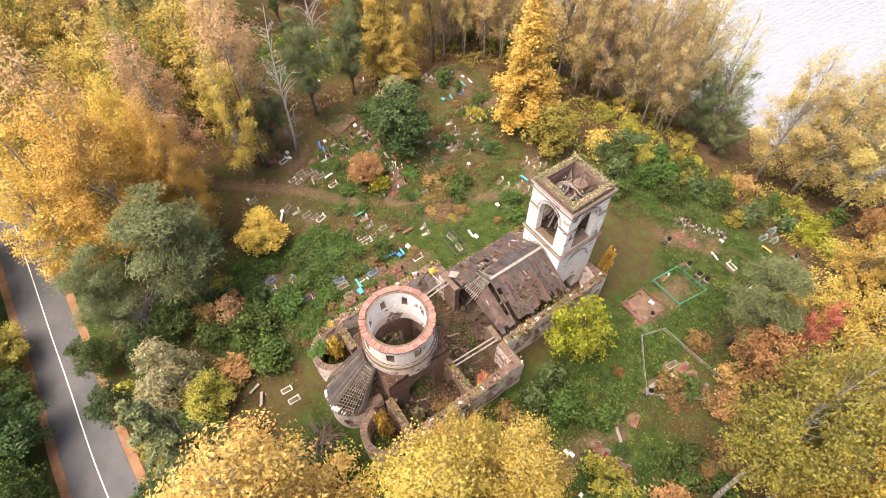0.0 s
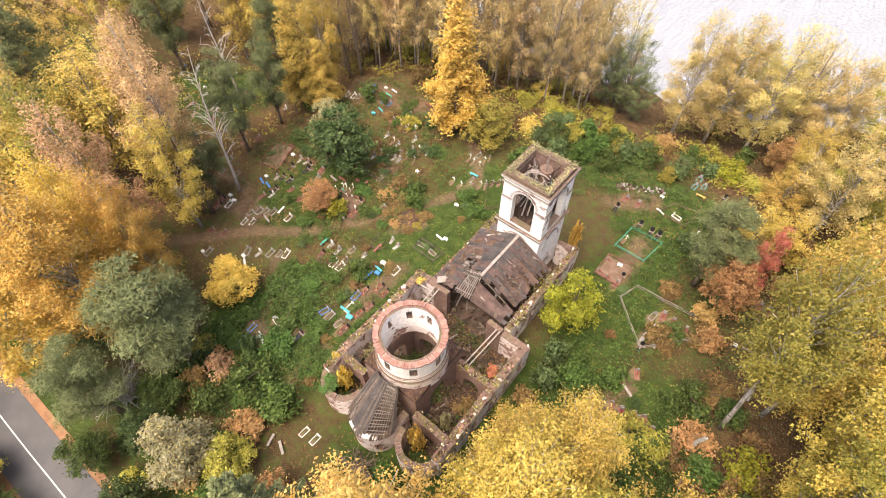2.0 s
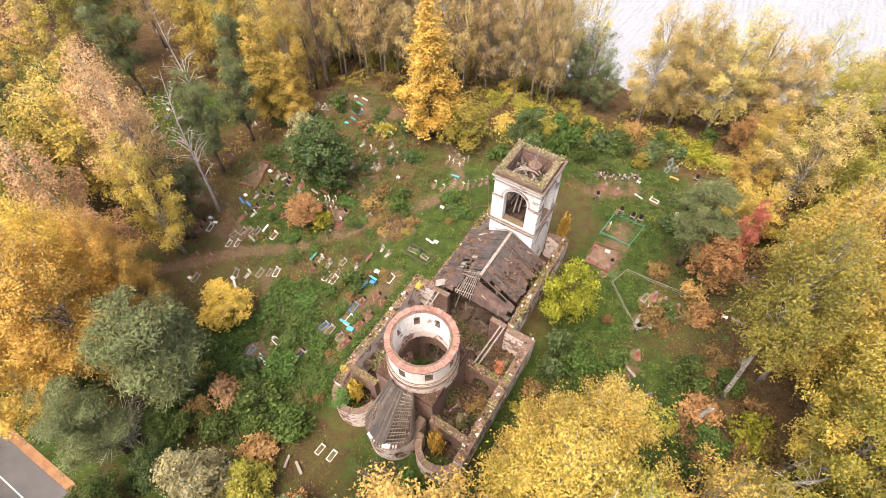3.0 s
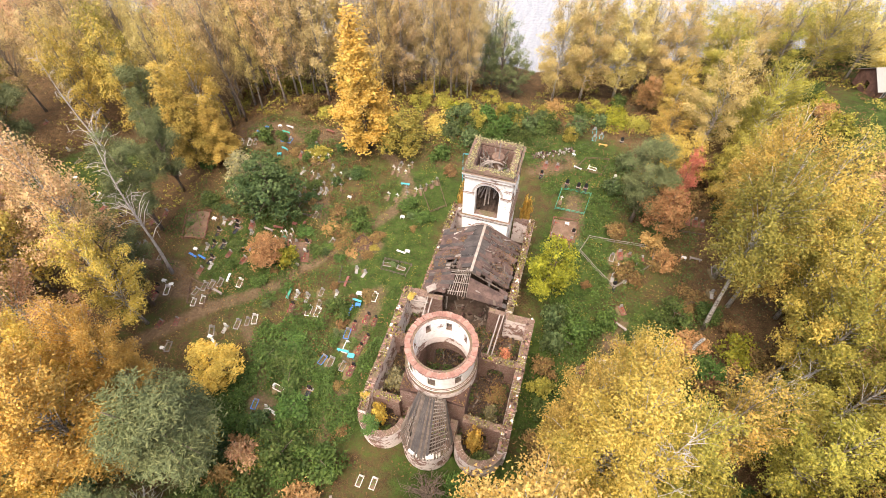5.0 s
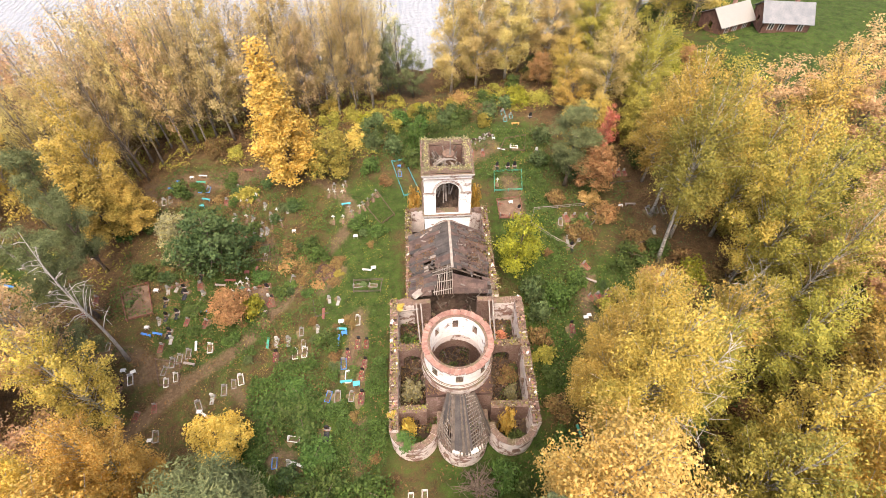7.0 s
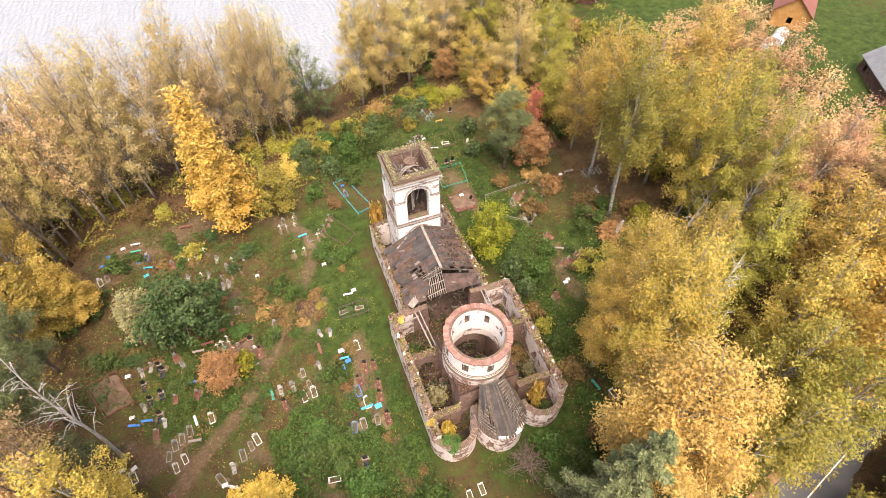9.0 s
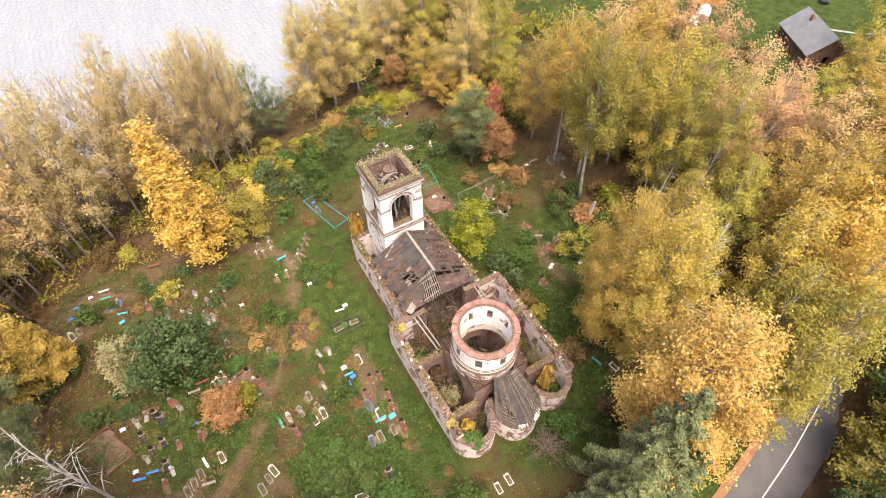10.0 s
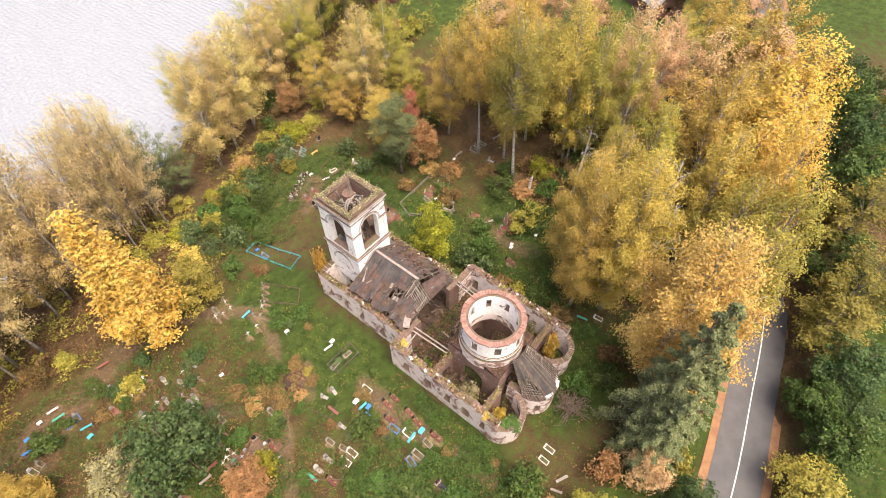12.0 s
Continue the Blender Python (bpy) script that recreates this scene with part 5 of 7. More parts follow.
wood(14, 36, 64, -24, -14, (("wood", "gold"), ("wood", "yellow"), ("wood", "olive")), (21, 26), (4.8, 6.0), 4.8, "birches by the road", 0.3)
wood(7, 34, 66, 86, 97, (("wood", "yellow"), ("wood", "olive")), (10, 16), (4.2, 5.2), 5.0, "trees on the far shore meadow")
wood(7, 23, 36, 40, 58, (("round", "olive"), ("wood", "yellow"), ("wood", "olive"), ("round", "brown")), (8, 13), (3.0, 4.0), 5.0, "trees between church and shore")
wood(9, 22, 66, -37, -32, (("wood", "dull"), ("round", "green"), ("round", "dark")), (10, 16), (4.8, 5.8), 4.4, "trees across the road", 0.33)
wood(16, -30, 24, -45, -37, (("round", "green"), ("round", "green"), ("round", "olive"), ("round", "dark")), (6, 11), (3.6, 4.8), 4.2, "trees across the road", 0.12)
wood(20, -62, 80, -56, -42, (("round", "green"), ("wood", "olive"), ("round", "dark"), ("round", "olive"), ("round", "green")), (8, 15), (3.8, 5.2), 5.0, "trees across the road", 0.21)
wood(7, -24, 0, -30, -20, (("round", "green"), ("round", "dark"), ("round", "olive")), (6, 9), (2.6, 3.4), 5.0, "trees along the road")
wood(8, 62, 90, -14, 8, (("wood", "olive"), ("wood", "yellow"), ("wood", "salmon")), (12, 18), (3.8, 4.8), 6.0, "trees by the village road", 0.2)


def bush_template(leaf, seed, n=1700, size=0.32):
    rg = np.random.default_rng(seed)
    mids, pts, out = crown_points(rg, 2.0, 1.6, 0.05, 70, n, 0.0, 0.2, 9, wide=0.3)
    return trunk_mesh("trunk", rg, 1.6, 0.05, mids, 5, BARK, 0.1), leaf_cloud("foliage", pts, size, 0.75, LEAF[leaf], rg, 0.6, out)


BUSHES = {}


def bush(leaf, x, y, r, h, label="", group=""):
    v = int(abs(x * 5 + y * 3)) % 2 + (2 if r > 2.3 else 0)
    if (leaf, v) not in BUSHES:
        BUSHES[(leaf, v)] = bush_template(leaf, len(leaf) * 10 + v, 1500 if v > 1 else 1000, 0.2 if v > 1 else 0.3)
    base = tagged(new("bush"), label or BUSH_LABELS[leaf], "bush", group)
    base.matrix_basis = Matrix.Translation((x, y, ground_z(x, y) - 0.05)) @ Matrix.Rotation((x * 3.1 + y) % 6.28, 4, "Z") @ Matrix.Diagonal((r / 1.7, r / 1.7, h / 2.1, 1))
    for nm, me in zip(("trunk", "foliage"), BUSHES[(leaf, v)]):
        ob = new(nm, me)
        ob.parent = base
    return base


BUSH_LABELS = {"sage": "grey-green shrub in a thicket", "green": "leafy green bush on grass", "fresh": "fresh green bush with large leaves", "dark": "dark green bush in a thicket", "gold": "golden-yellow bush in autumn leaf", "orange": "rusty orange bush in autumn leaf", "brown": "brown half-bare bush among leaves", "lime": "yellow-green bush in autumn leaf", "olive": "olive-green bush turning yellow", "red": "red-leaved bush in autumn", "pale": "pale greyish bush with yellow tips", "salmon": "rust-brown bush in autumn leaf", "yellow": "yellow bush in autumn leaf", "ochre": "ochre bush in autumn leaf"}
for row in (
    ("lime", -28.4, 14.0, 2.2, 3.0), ("fresh", 15.2, 12.0, 3.0, 4.4), ("fresh", -13.8, 28.6, 2.4, 2.2),
    ("fresh", -10.5, -12.0, 3.4, 4.0), ("green", -15.5, -12.5, 3.4, 4.2), ("fresh", -17.5, -7.5, 3.2, 2.6), ("green", -19.5, -2.5, 3.6, 2.2), ("green", -23.5, -1.5, 3.2, 2.6), ("fresh", -21, 1.5, 3.0, 1.6),
    ("sage", 11.6, 13.4, 2.2, 5.0), ("sage", 12.0, 10.0, 2.0, 3.8), ("brown", 11.6, 6.8, 1.8, 2.4), ("olive", 11.8, 3.8, 1.8, 2.6), ("green", 12.4, 0.8, 1.8, 2.4), ("brown", 12.4, -3.0, 2.0, 1.8),
    ("fresh", 4.6, -10.8, 2.0, 2.8), ("orange", -3.0, -18.8, 2.6, 5.0), ("salmon", -19.8, -14.0, 2.4, 4.2), ("orange", -24.5, 21.0, 1.7, 1.6),
):
    bush(*row)
for row in (
    ("fresh", 18.5, 15.3, 2.2, 2.6), ("fresh", -10.8, 26.7, 1.7, 1.6), ("green", 26.8, 17.9, 3.0, 3.6), ("lime", 34.2, 14.1, 3.0, 3.6), ("green", -21.1, 25.0, 1.7, 2.2), ("green", -17.3, 7.8, 2.0, 2.2), ("green", 7.4, -13.5, 2.6, 3.2), ("fresh", 12.7, -7.4, 1.7, 2.0), ("brown", -24.7, 24.4, 2.0, 1.6), ("brown", -21.6, 20.7, 1.6, 1.2),
    ("brown", -17.0, 21.4, 1.4, 1.0), ("green", -44.3, 37.5, 2.2, 2.6), ("fresh", -51.3, 29.8, 2.0, 2.6), ("green", -45.7, 21.2, 2.0, 1.6), ("green", -36.5, 14.4, 1.8, 1.4), ("olive", -33.1, 36.3, 2.2, 2.0), ("brown", -9.8, 37.9, 1.6, 1.2), ("brown", 27.8, 10.9, 2.4, 2.0), ("green", 31.3, 19.2, 2.6, 3.0), ("green", 24.1, 9.6, 2.0, 1.8),
):
    bush(*row, group="bushes among the graves")
for row in (
    ("olive", -16.9, 58.2, 2.8, 2.6), ("sage", -12.4, 52.0, 2.6, 3.8), ("fresh", -7.2, 54.6, 2.2, 3.2), ("green", -2.8, 55.3, 2.5, 3.6), ("olive", -8.2, 63.6, 2.6, 2.4), ("lime", -4.0, 60.0, 1.8, 1.8),
    ("fresh", -12.2, 41.2, 2.2, 2.6), ("sage", 0.6, 52.5, 2.4, 3.8), ("green", 4.6, 54.5, 2.5, 3.6), ("sage", 9.4, 54.6, 2.6, 3.8), ("green", -9.6, 49.0, 2.4, 3.6), ("sage", 17.0, 41.0, 2.0, 3.0),
    ("sage", -8.4, 45.2, 2.3, 3.8), ("fresh", -4.6, 47.0, 2.5, 4.4), ("green", -0.4, 48.4, 2.4, 3.8), ("green", -5.4, 42.4, 2.2, 3.0), ("sage", -12.0, 46.4, 2.4, 3.8), ("fresh", -3.6, 51.0, 2.2, 3.6), ("sage", 13.2, 58.6, 2.2, 2.6),
    ("lime", -14, 55, 2.2, 2.4), ("orange", 4.6, 61, 2.6, 3.6), ("olive", 12, 63, 2.8, 3.6), ("lime", 16.5, 62, 2.6, 3.2), ("green", 9.6, 61.0, 2.6, 3.4), ("sage", 18.5, 47, 2.2, 3.2), ("brown", 26, 52, 3.4, 4.6), ("brown", 30, 46, 3.4, 5.0),
):
    bush(*row, group="thicket behind the tower")

# dry grass, moss and leaves on the wall heads and the roof
def litter_on(name, pts, size, material, label, seed):
    rg = np.random.default_rng(seed)
    ob = new(name, leaf_cloud(name, np.array(pts), size, 0.6, material, rg, 0.9))
    ob.parent = church
    return tagged(ob, label, kind="stuff")


rg = random.Random(31)
heads = [((XL + 0.5, YT), (XL + 0.5, YB), 5.35), ((XR - 0.5, YB), (XR - 0.5, YT), 5.3), ((RL + 0.45, RT), (RL + 0.45, YT), 5.35), ((RR - 0.45, YT), (RR - 0.45, RT), 5.3), ((RR + 0.1, YT + 1), (RR - 1.2, RT - 6), 5.6), ((XL + 1, 3.9), (-4, 3.9), 5.2), ((3.6, 3.9), (XR - 1, 3.9), 5.2), ((XL + 1, -3.9), (-4, -3.9), 4.8), ((3.6, -3.9), (XR - 1, -3.9), 4.8)]
for tone, leaf, seed in ((0.5, "brown", 1), (0.3, "pale", 2), (0.35, "lime", 3)):
    pts = []
    for (x0, y0), (x1, y1), z in heads:
        for _ in range(int(math.hypot(x1 - x0, y1 - y0) * 42 * tone)):
            u = rg.random()
            if noise.noise(Vector((x0 + u * 9, y0 + u * 14, seed))) > -0.05:
                pts.append((x0 + (x1 - x0) * u + rg.gauss(0, 0.3), y0 + (y1 - y0) * u + rg.gauss(0, 0.3), z + rg.uniform(0, 0.55) ** 1.5))
    litter_on("wall_head_growth", pts, 0.26, LEAF[leaf], "dry grass and weeds on the broken wall heads", seed)
pts = []
for _ in range(9000):
    side, u, y = rg.choice((-1, 1)), rg.uniform(0.25, 1.0) ** 0.7, rg.uniform(10.9, 20.6)
    bare = (side > 0 and y < 13.2) or (side < 0 and u < 0.68 and y < 14.9)
    if u < 0.86 and noise.noise(Vector((u * 4, y * 0.6, side * 3))) > (0.3 if bare else -0.1):
        pts.append(tuple(roof_pt(side, u, y, 0.15)))
litter_on("roof_litter", pts, 0.13, LEAF["brown"], "fallen leaves and moss on the roof", 7)
pts = [(rg.uniform(-7.2, 8.0), rg.uniform(-5.5, 10.3), 0.5 + rg.uniform(0, 0.3)) for _ in range(6000)]
litter_on("floor_litter", pts, 0.24, LEAF["brown"], "fallen leaves on the rubble floor", 8)
pts = [(rg.uniform(-7.2, 8.0), rg.uniform(-5.5, 10.3), 0.5 + rg.uniform(0, 0.5)) for _ in range(5000)]
litter_on("floor_growth", [p for p in pts if noise.noise(Vector((p[0] * 0.5, p[1] * 0.5, 9))) > 0.05], 0.3, LEAF["green"], "low weeds on the rubble floor", 9)
pts = [(TX + rg.choice((-1, 1)) * (TH - 0.5) if k % 2 else TX + rg.uniform(-TH, TH), TY + rg.uniform(-TH, TH) if k % 2 else TY + rg.choice((-1, 1)) * (TH - 0.5), 18.8 + rg.uniform(0, 0.4)) for k in range(900)]
litter_on("tower_head_growth", [(a + rg.gauss(0, 0.2), b + rg.gauss(0, 0.2), c) for a, b, c in pts], 0.24, LEAF["pale"], "dry grass on the tower head", 10)

pts = [(-0.25 + 3.2 * math.cos(a) * q, 0.4 + 3.2 * math.sin(a) * q, 0.6 + rg.uniform(0, 0.5)) for a, q in ((rg.uniform(0, 6.28), math.sqrt(rg.random())) for _ in range(2600))]
litter_on("drum_growth", [p for p in pts if noise.noise(Vector((p[0] * 0.7, p[1] * 0.7, 4))) > -0.05], 0.26, LEAF["green"], "weeds on the rubble under the drum", 14)
pts = []
for _ in range(1500):
    a, q = rg.uniform(0, 6.28), rg.uniform(4.1, 5.4)
    x, y = -0.2 + q * math.cos(a), 0.4 + q * math.sin(a)
    if abs(x + 0.2) < 3.7 and abs(y - 0.4) < 3.9:
        pts.append((x, y, 7.6 + rg.uniform(-0.1, 0.3)))
litter_on("shoulder_litter", pts, 0.24, LEAF["brown"], "litter and dry weeds round the foot of the drum", 15)
# fallen bricks on the slope towards the tower
for i in range(70):
    u, y = rg.uniform(0.2, 0.84), rg.uniform(13.4, 20.4)
    m = Matrix.Translation(roof_pt(1, u, y, 0.13)) @ Euler((rg.uniform(-0.2, 0.2), 0.5, rg.uniform(-1.5, 1.5))).to_matrix().to_4x4()
    part("brick", box_bm(rg.uniform(0.15, 0.34), rg.uniform(0.12, 0.24), 0.1, m), RUBBLE if i % 3 else DARKWOOD, ROOF)

# loose bricks along the broken wall heads
def wall_bricks(p, q, fn, wide, n):
    """Bricks that lie on a wall head between p and q; fn gives its height along the way."""
    p, q = Vector(p), Vector(q)
    d = (q - p).normalized()
    inner = Vector((-d.y, d.x))
    for _ in range(n):
        s = rg.uniform(0, (q - p).length)
        c = p + d * s + inner * rg.uniform(0.1, wide - 0.1)
        m = Matrix.Translation((c.x, c.y, fn(s) - 0.12)) @ Matrix.Rotation(rg.uniform(0, 3.1), 4, "Z")
        part("brick", box_bm(rg.uniform(0.22, 0.42), rg.uniform(0.14, 0.3), rg.uniform(0.18, 0.4), m), rg.choice((RIMBRICK, RUBBLE, RUBBLE, MOSSY, RIMBRICK, PALESTONE, RUBBLE, MOSSY)), church)


wall_bricks((XL, YT), (XL, YB), ruin(1, 5.3, 0.5), NT, 70)
wall_bricks((XR, YB), (XR, YT), ruin(2, 5.3, 0.6), NT, 60)
wall_bricks((RL, RT), (RL, YT), ruin(21, 5.3, 0.35), 0.9, 55)
wall_bricks((RR, YT), (RR, RT), ruin(22, 5.2, 0.5), 0.9, 50)
wall_bricks((XL + NT, 3.5), (-4.0, 3.5), ruin(6, 5.1, 0.3), 0.9, 10)
wall_bricks((3.6, 3.5), (XR - NT, 3.5), ruin(7, 5.1, 0.3), 0.9, 12)

# ---- graves: kind, place, heading ----
GRAVES_A = [
    ("wreath", -13.1, 7.3, 0),
    ("wreath", -11.9, 7.2, 0),
    ("wreath", -12.1, 4.3, 0),
    ("wreath", -12.4, 2.7, 0),
    ("kerb_blue", -14.9, 4.6, 0),
    ("kerb_blue", -16.6, 0.2, -8),
    ("kerb_grey", -15.4, 0.1, 0),
    ("kerb_grey", -13.6, 0.0, 0),
    ("wreath", -12.3, -0.4, 0),
    ("kerb_white", -14.2, 2.7, 0),
    ("bench_teal", -14.4, 2.0, 90),
    ("table_teal", -13.0, 1.5, 0),
    ("table_blue", -15.0, 9.0, 0),
    ("bench_teal", -15.5, 9.7, 90),
    ("table_white", -15.5, 10.8, 0),
    ("bench_blue", -15.8, 8.0, 0),
    ("kerb_white", -13.3, 11.0, 0),
]
GRAVES_B = [
    ("kerb_white", -21.7, 6.7, 0),
    ("kerb_white", -20.4, 6.8, 0),
    ("wreath", -24.3, 6.4, 0),
    ("bench_green", -25.6, 8.5, 0),
    ("stele_white", -24.5, 9.1, 0),
    ("stele_grey", -22.9, 9.1, 0),
    ("kerb_grey", -21.2, 10.0, 0),
    ("kerb_white", -28.5, 3.4, 20),
    ("kerb_grey", -29.3, 2.8, 20),
    ("stele_white", -31.7, 1.3, 0),
    ("kerb_grey", -33.2, -0.0, 20),
    ("table_white", -32.8, -0.9, 0),
    ("bench_white", -31.8, -1.5, 65),
    ("table_white", -38.1, -4.2, 0),
    ("kerb_grey", -37.6, -3.7, 10),
]
GRAVES_C = [
    ("kerb_blue", -22.5, -7.6, 0),
    ("stele_white", -20.8, -7.5, 0),
    ("bench_white", -19.7, -8.0, 70),
    ("kerb_white", -20.5, -4.9, 80),
    ("stele_black", -16.4, -4.0, 0),
    ("stele_white", -19.5, -10.6, 0),
    ("kerb_white", -38.2, 3.4, 15),
    ("kerb_white", -37.1, 4.1, 15),
    ("table_white", -44.3, 5.4, 0),
    ("kerb_white", -43.1, 4.1, 20),
    ("wreath", -44.6, 3.7, 20),
    ("bench_wood", -35.6, 5.8, 70),
    ("bench_white", -35.3, 8.4, 10),
    ("kerb_white", -33.5, 8.2, 10),
    ("kerb_grey", -36.2, 7.4, 10),
    ("kerb_grey", -37.2, 6.7, 10),
    ("kerb_grey", -38.1, 6.2, 10),
]
GRAVES_D = [
    ("table_white", -42.9, 11.7, 0),
    ("bench_blue", -42.7, 10.6, 70),
    ("stele_black", -40.7, 13.7, 0),
    ("stele_black", -39.3, 14.1, 0),
    ("stele_black", -41.4, 16.2, 0),
    ("stele_black", -39.6, 11.1, 0),
    ("stele_black", -38.9, 17.5, 0),
    ("table_white", -43.2, 17.8, 0),
    ("stele_white", -39.1, 10.0, 0),
    ("stele_black", -27.1, 17.8, 0),
    ("wreath", -26.2, 15.2, 0),
    ("bench_wood", -27.2, 13.7, 70),
    ("cross_white", -30.8, 18.3, 0),
    ("cross_white", -31.5, 18.3, 0),
    ("stele_grey", -28.8, 17.6, 0),
    ("cross_white", -30.4, 16.5, 0),
    ("kerb_grey", -23.4, 18.9, 0),
]
GRAVES_E = [
    ("table_white", -14.3, 26.2, 0),
    ("bench_white", -12.3, 19.6, 85),
    ("table_white", -11.3, 19.8, 0),
    ("kerb_grey", -13.6, 17.0, 90),
    ("kerb_grey", -11.3, 16.8, 90),
    ("cross_white", -16.5, 30.3, 0),
    ("cross_white", -18.1, 30.4, 0),
    ("cross_white", -13.9, 32.1, 0),
    ("cross_white", -18.3, 36.0, 0),
    ("cross_white", -19.3, 36.4, 0),
    ("cross_white", -34.6, 35.7, 0),
    ("cross_white", -33.9, 35.7, 0),
    ("stele_black", -30.6, 28.6, 0),
    ("stele_grey", -29.5, 28.6, 0),
    ("stele_grey", -28.7, 28.9, 0),
    ("table_white", -24.4, 28.4, 0),
    ("table_blue", -45.7, 40.4, 0),
    ("bench_teal", -16.2, 33.2, 90),
]
GRAVES_F = [
    ("bench_white", -41.7, 41.7, 85),
    ("table_white", -43.6, 41.4, 0),
    ("kerb_blue", -41.4, 38.4, 0),
    ("kerb_blue", -40.2, 38.5, 0),
    ("bench_teal", -40.0, 36.1, 80),
    ("table_blue", -7.4, 41.5, 0),
    ("kerb_blue", -7.3, 39.8, 0),
    ("stele_grey", -29.9, 34.4, 0),
    ("stele_grey", -28.6, 32.2, 0),
    ("cross_white", -32.3, 31.5, 0),
    ("stele_grey", -31.4, 31.6, 0),
    ("cross_white", -27.6, 32.8, 0),
    ("table_white", -54.5, 38.3, 0),
    ("stele_white", -56.5, 26.9, 0),
]
GRAVES_G = [
    ("kerb_brown", 19.5, 27.8, 8),
    ("kerb_brown", 20.9, 27.7, 8),
    ("kerb_brown", 22.6, 27.5, 8),
    ("table_white", 19.4, 25.9, 0),
    ("stele_white", 22.0, 26.3, 0),
    ("stele_white", 20.6, 23.9, 0),
    ("stele_white", 18.9, 23.9, 0),
    ("stele_black", 19.2, 22.4, 0),
    ("table_white", 11.0, 31.8, 0),
    ("stele_black", 12.2, 30.6, 0),
    ("kerb_brown", 9.5, 31.7, 90),
    ("kerb_brown", 9.6, 29.1, 90),
    ("kerb_brown", 11.0, 29.0, 90),
    ("kerb_brown", 12.1, 28.6, 0),
    ("cross_white", 9.4, 37.0, 0),
]
GRAVES_H = [
    ("stele_black", 9.8, 40.9, 0),
    ("stele_black", 11.7, 40.7, 0),
    ("stele_black", 12.9, 40.8, 0),
    ("kerb_white", 13.4, 45.6, 80),
    ("bench_white", 11.0, 44.9, 75),
    ("kerb_brown", 5.6, 44.0, 0),
    ("kerb_brown", 7.6, 44.2, 0),
    ("table_white", 9.9, 47.7, 0),
    ("stele_black", 5.3, 42.0, 0),
    ("bench_orange", 14.5, 51.8, 90),
    ("kerb_teal", 12.8, 56.1, 0),
    ("kerb_teal", 14.1, 54.7, 0),
    ("kerb_teal", 12.9, 53.7, 0),
    ("stele_black", 17.7, 54.0, 0),
    ("stele_white", 17.3, 44.2, 0),
]
GRAVES_I = [
    ("table_white", 28.2, 28.8, 0),
    ("stele_grey", 26.2, 28.4, 0),
    ("kerb_brown", 28.7, 36.3, 0),
    ("kerb_brown", 29.8, 36.3, 0),
    ("kerb_brown", 30.8, 36.2, 0),
    ("bench_wood", 29.8, 29.0, 85),
    ("table_white", 19.1, 9.7, 0),
    ("wreath", 16.5, 8.0, 0),
    ("kerb_brown", 21.3, 12.8, 10),
    ("kerb_brown", 23.2, 12.7, 10),
    ("kerb_white", -6.2, -12.6, -6),
    ("kerb_white", -4.6, -12.4, -6),
    ("bench_wood", 14.0, 11.4, 80),
    ("stele_grey", 32.0, 23.7, 0),
    ("bench_wood", 36.8, 25.6, 80),
    ("table_white", 37.5, 25.4, 0),
]
GRAVES_L = [
    ("kerb_brown", 21.2, 12.7, 30),
    ("kerb_brown", 22.8, 13.1, 30),
    ("kerb_brown", 20.6, 18.2, 20),
    ("kerb_brown", 23.9, 13.2, 30),
    ("kerb_brown", 19.6, 16.3, 20),
    ("kerb_brown", 20.2, 12.6, 25),
    ("kerb_brown", 21.4, 12.5, 25),
    ("kerb_brown", 22.4, 12.2, 25),
    ("table_white", 18.6, 9.4, 0),
    ("bench_wood", 20.6, 15.4, 60),
    ("kerb_grey", 32.3, 27.4, 0),
    ("kerb_grey", 33.4, 27.4, 0),
    ("kerb_grey", 34.5, 27.0, 0),
    ("bench_wood", -8.4, -15.7, 20),
    ("bench_wood", -6.8, -15.5, 70),
]
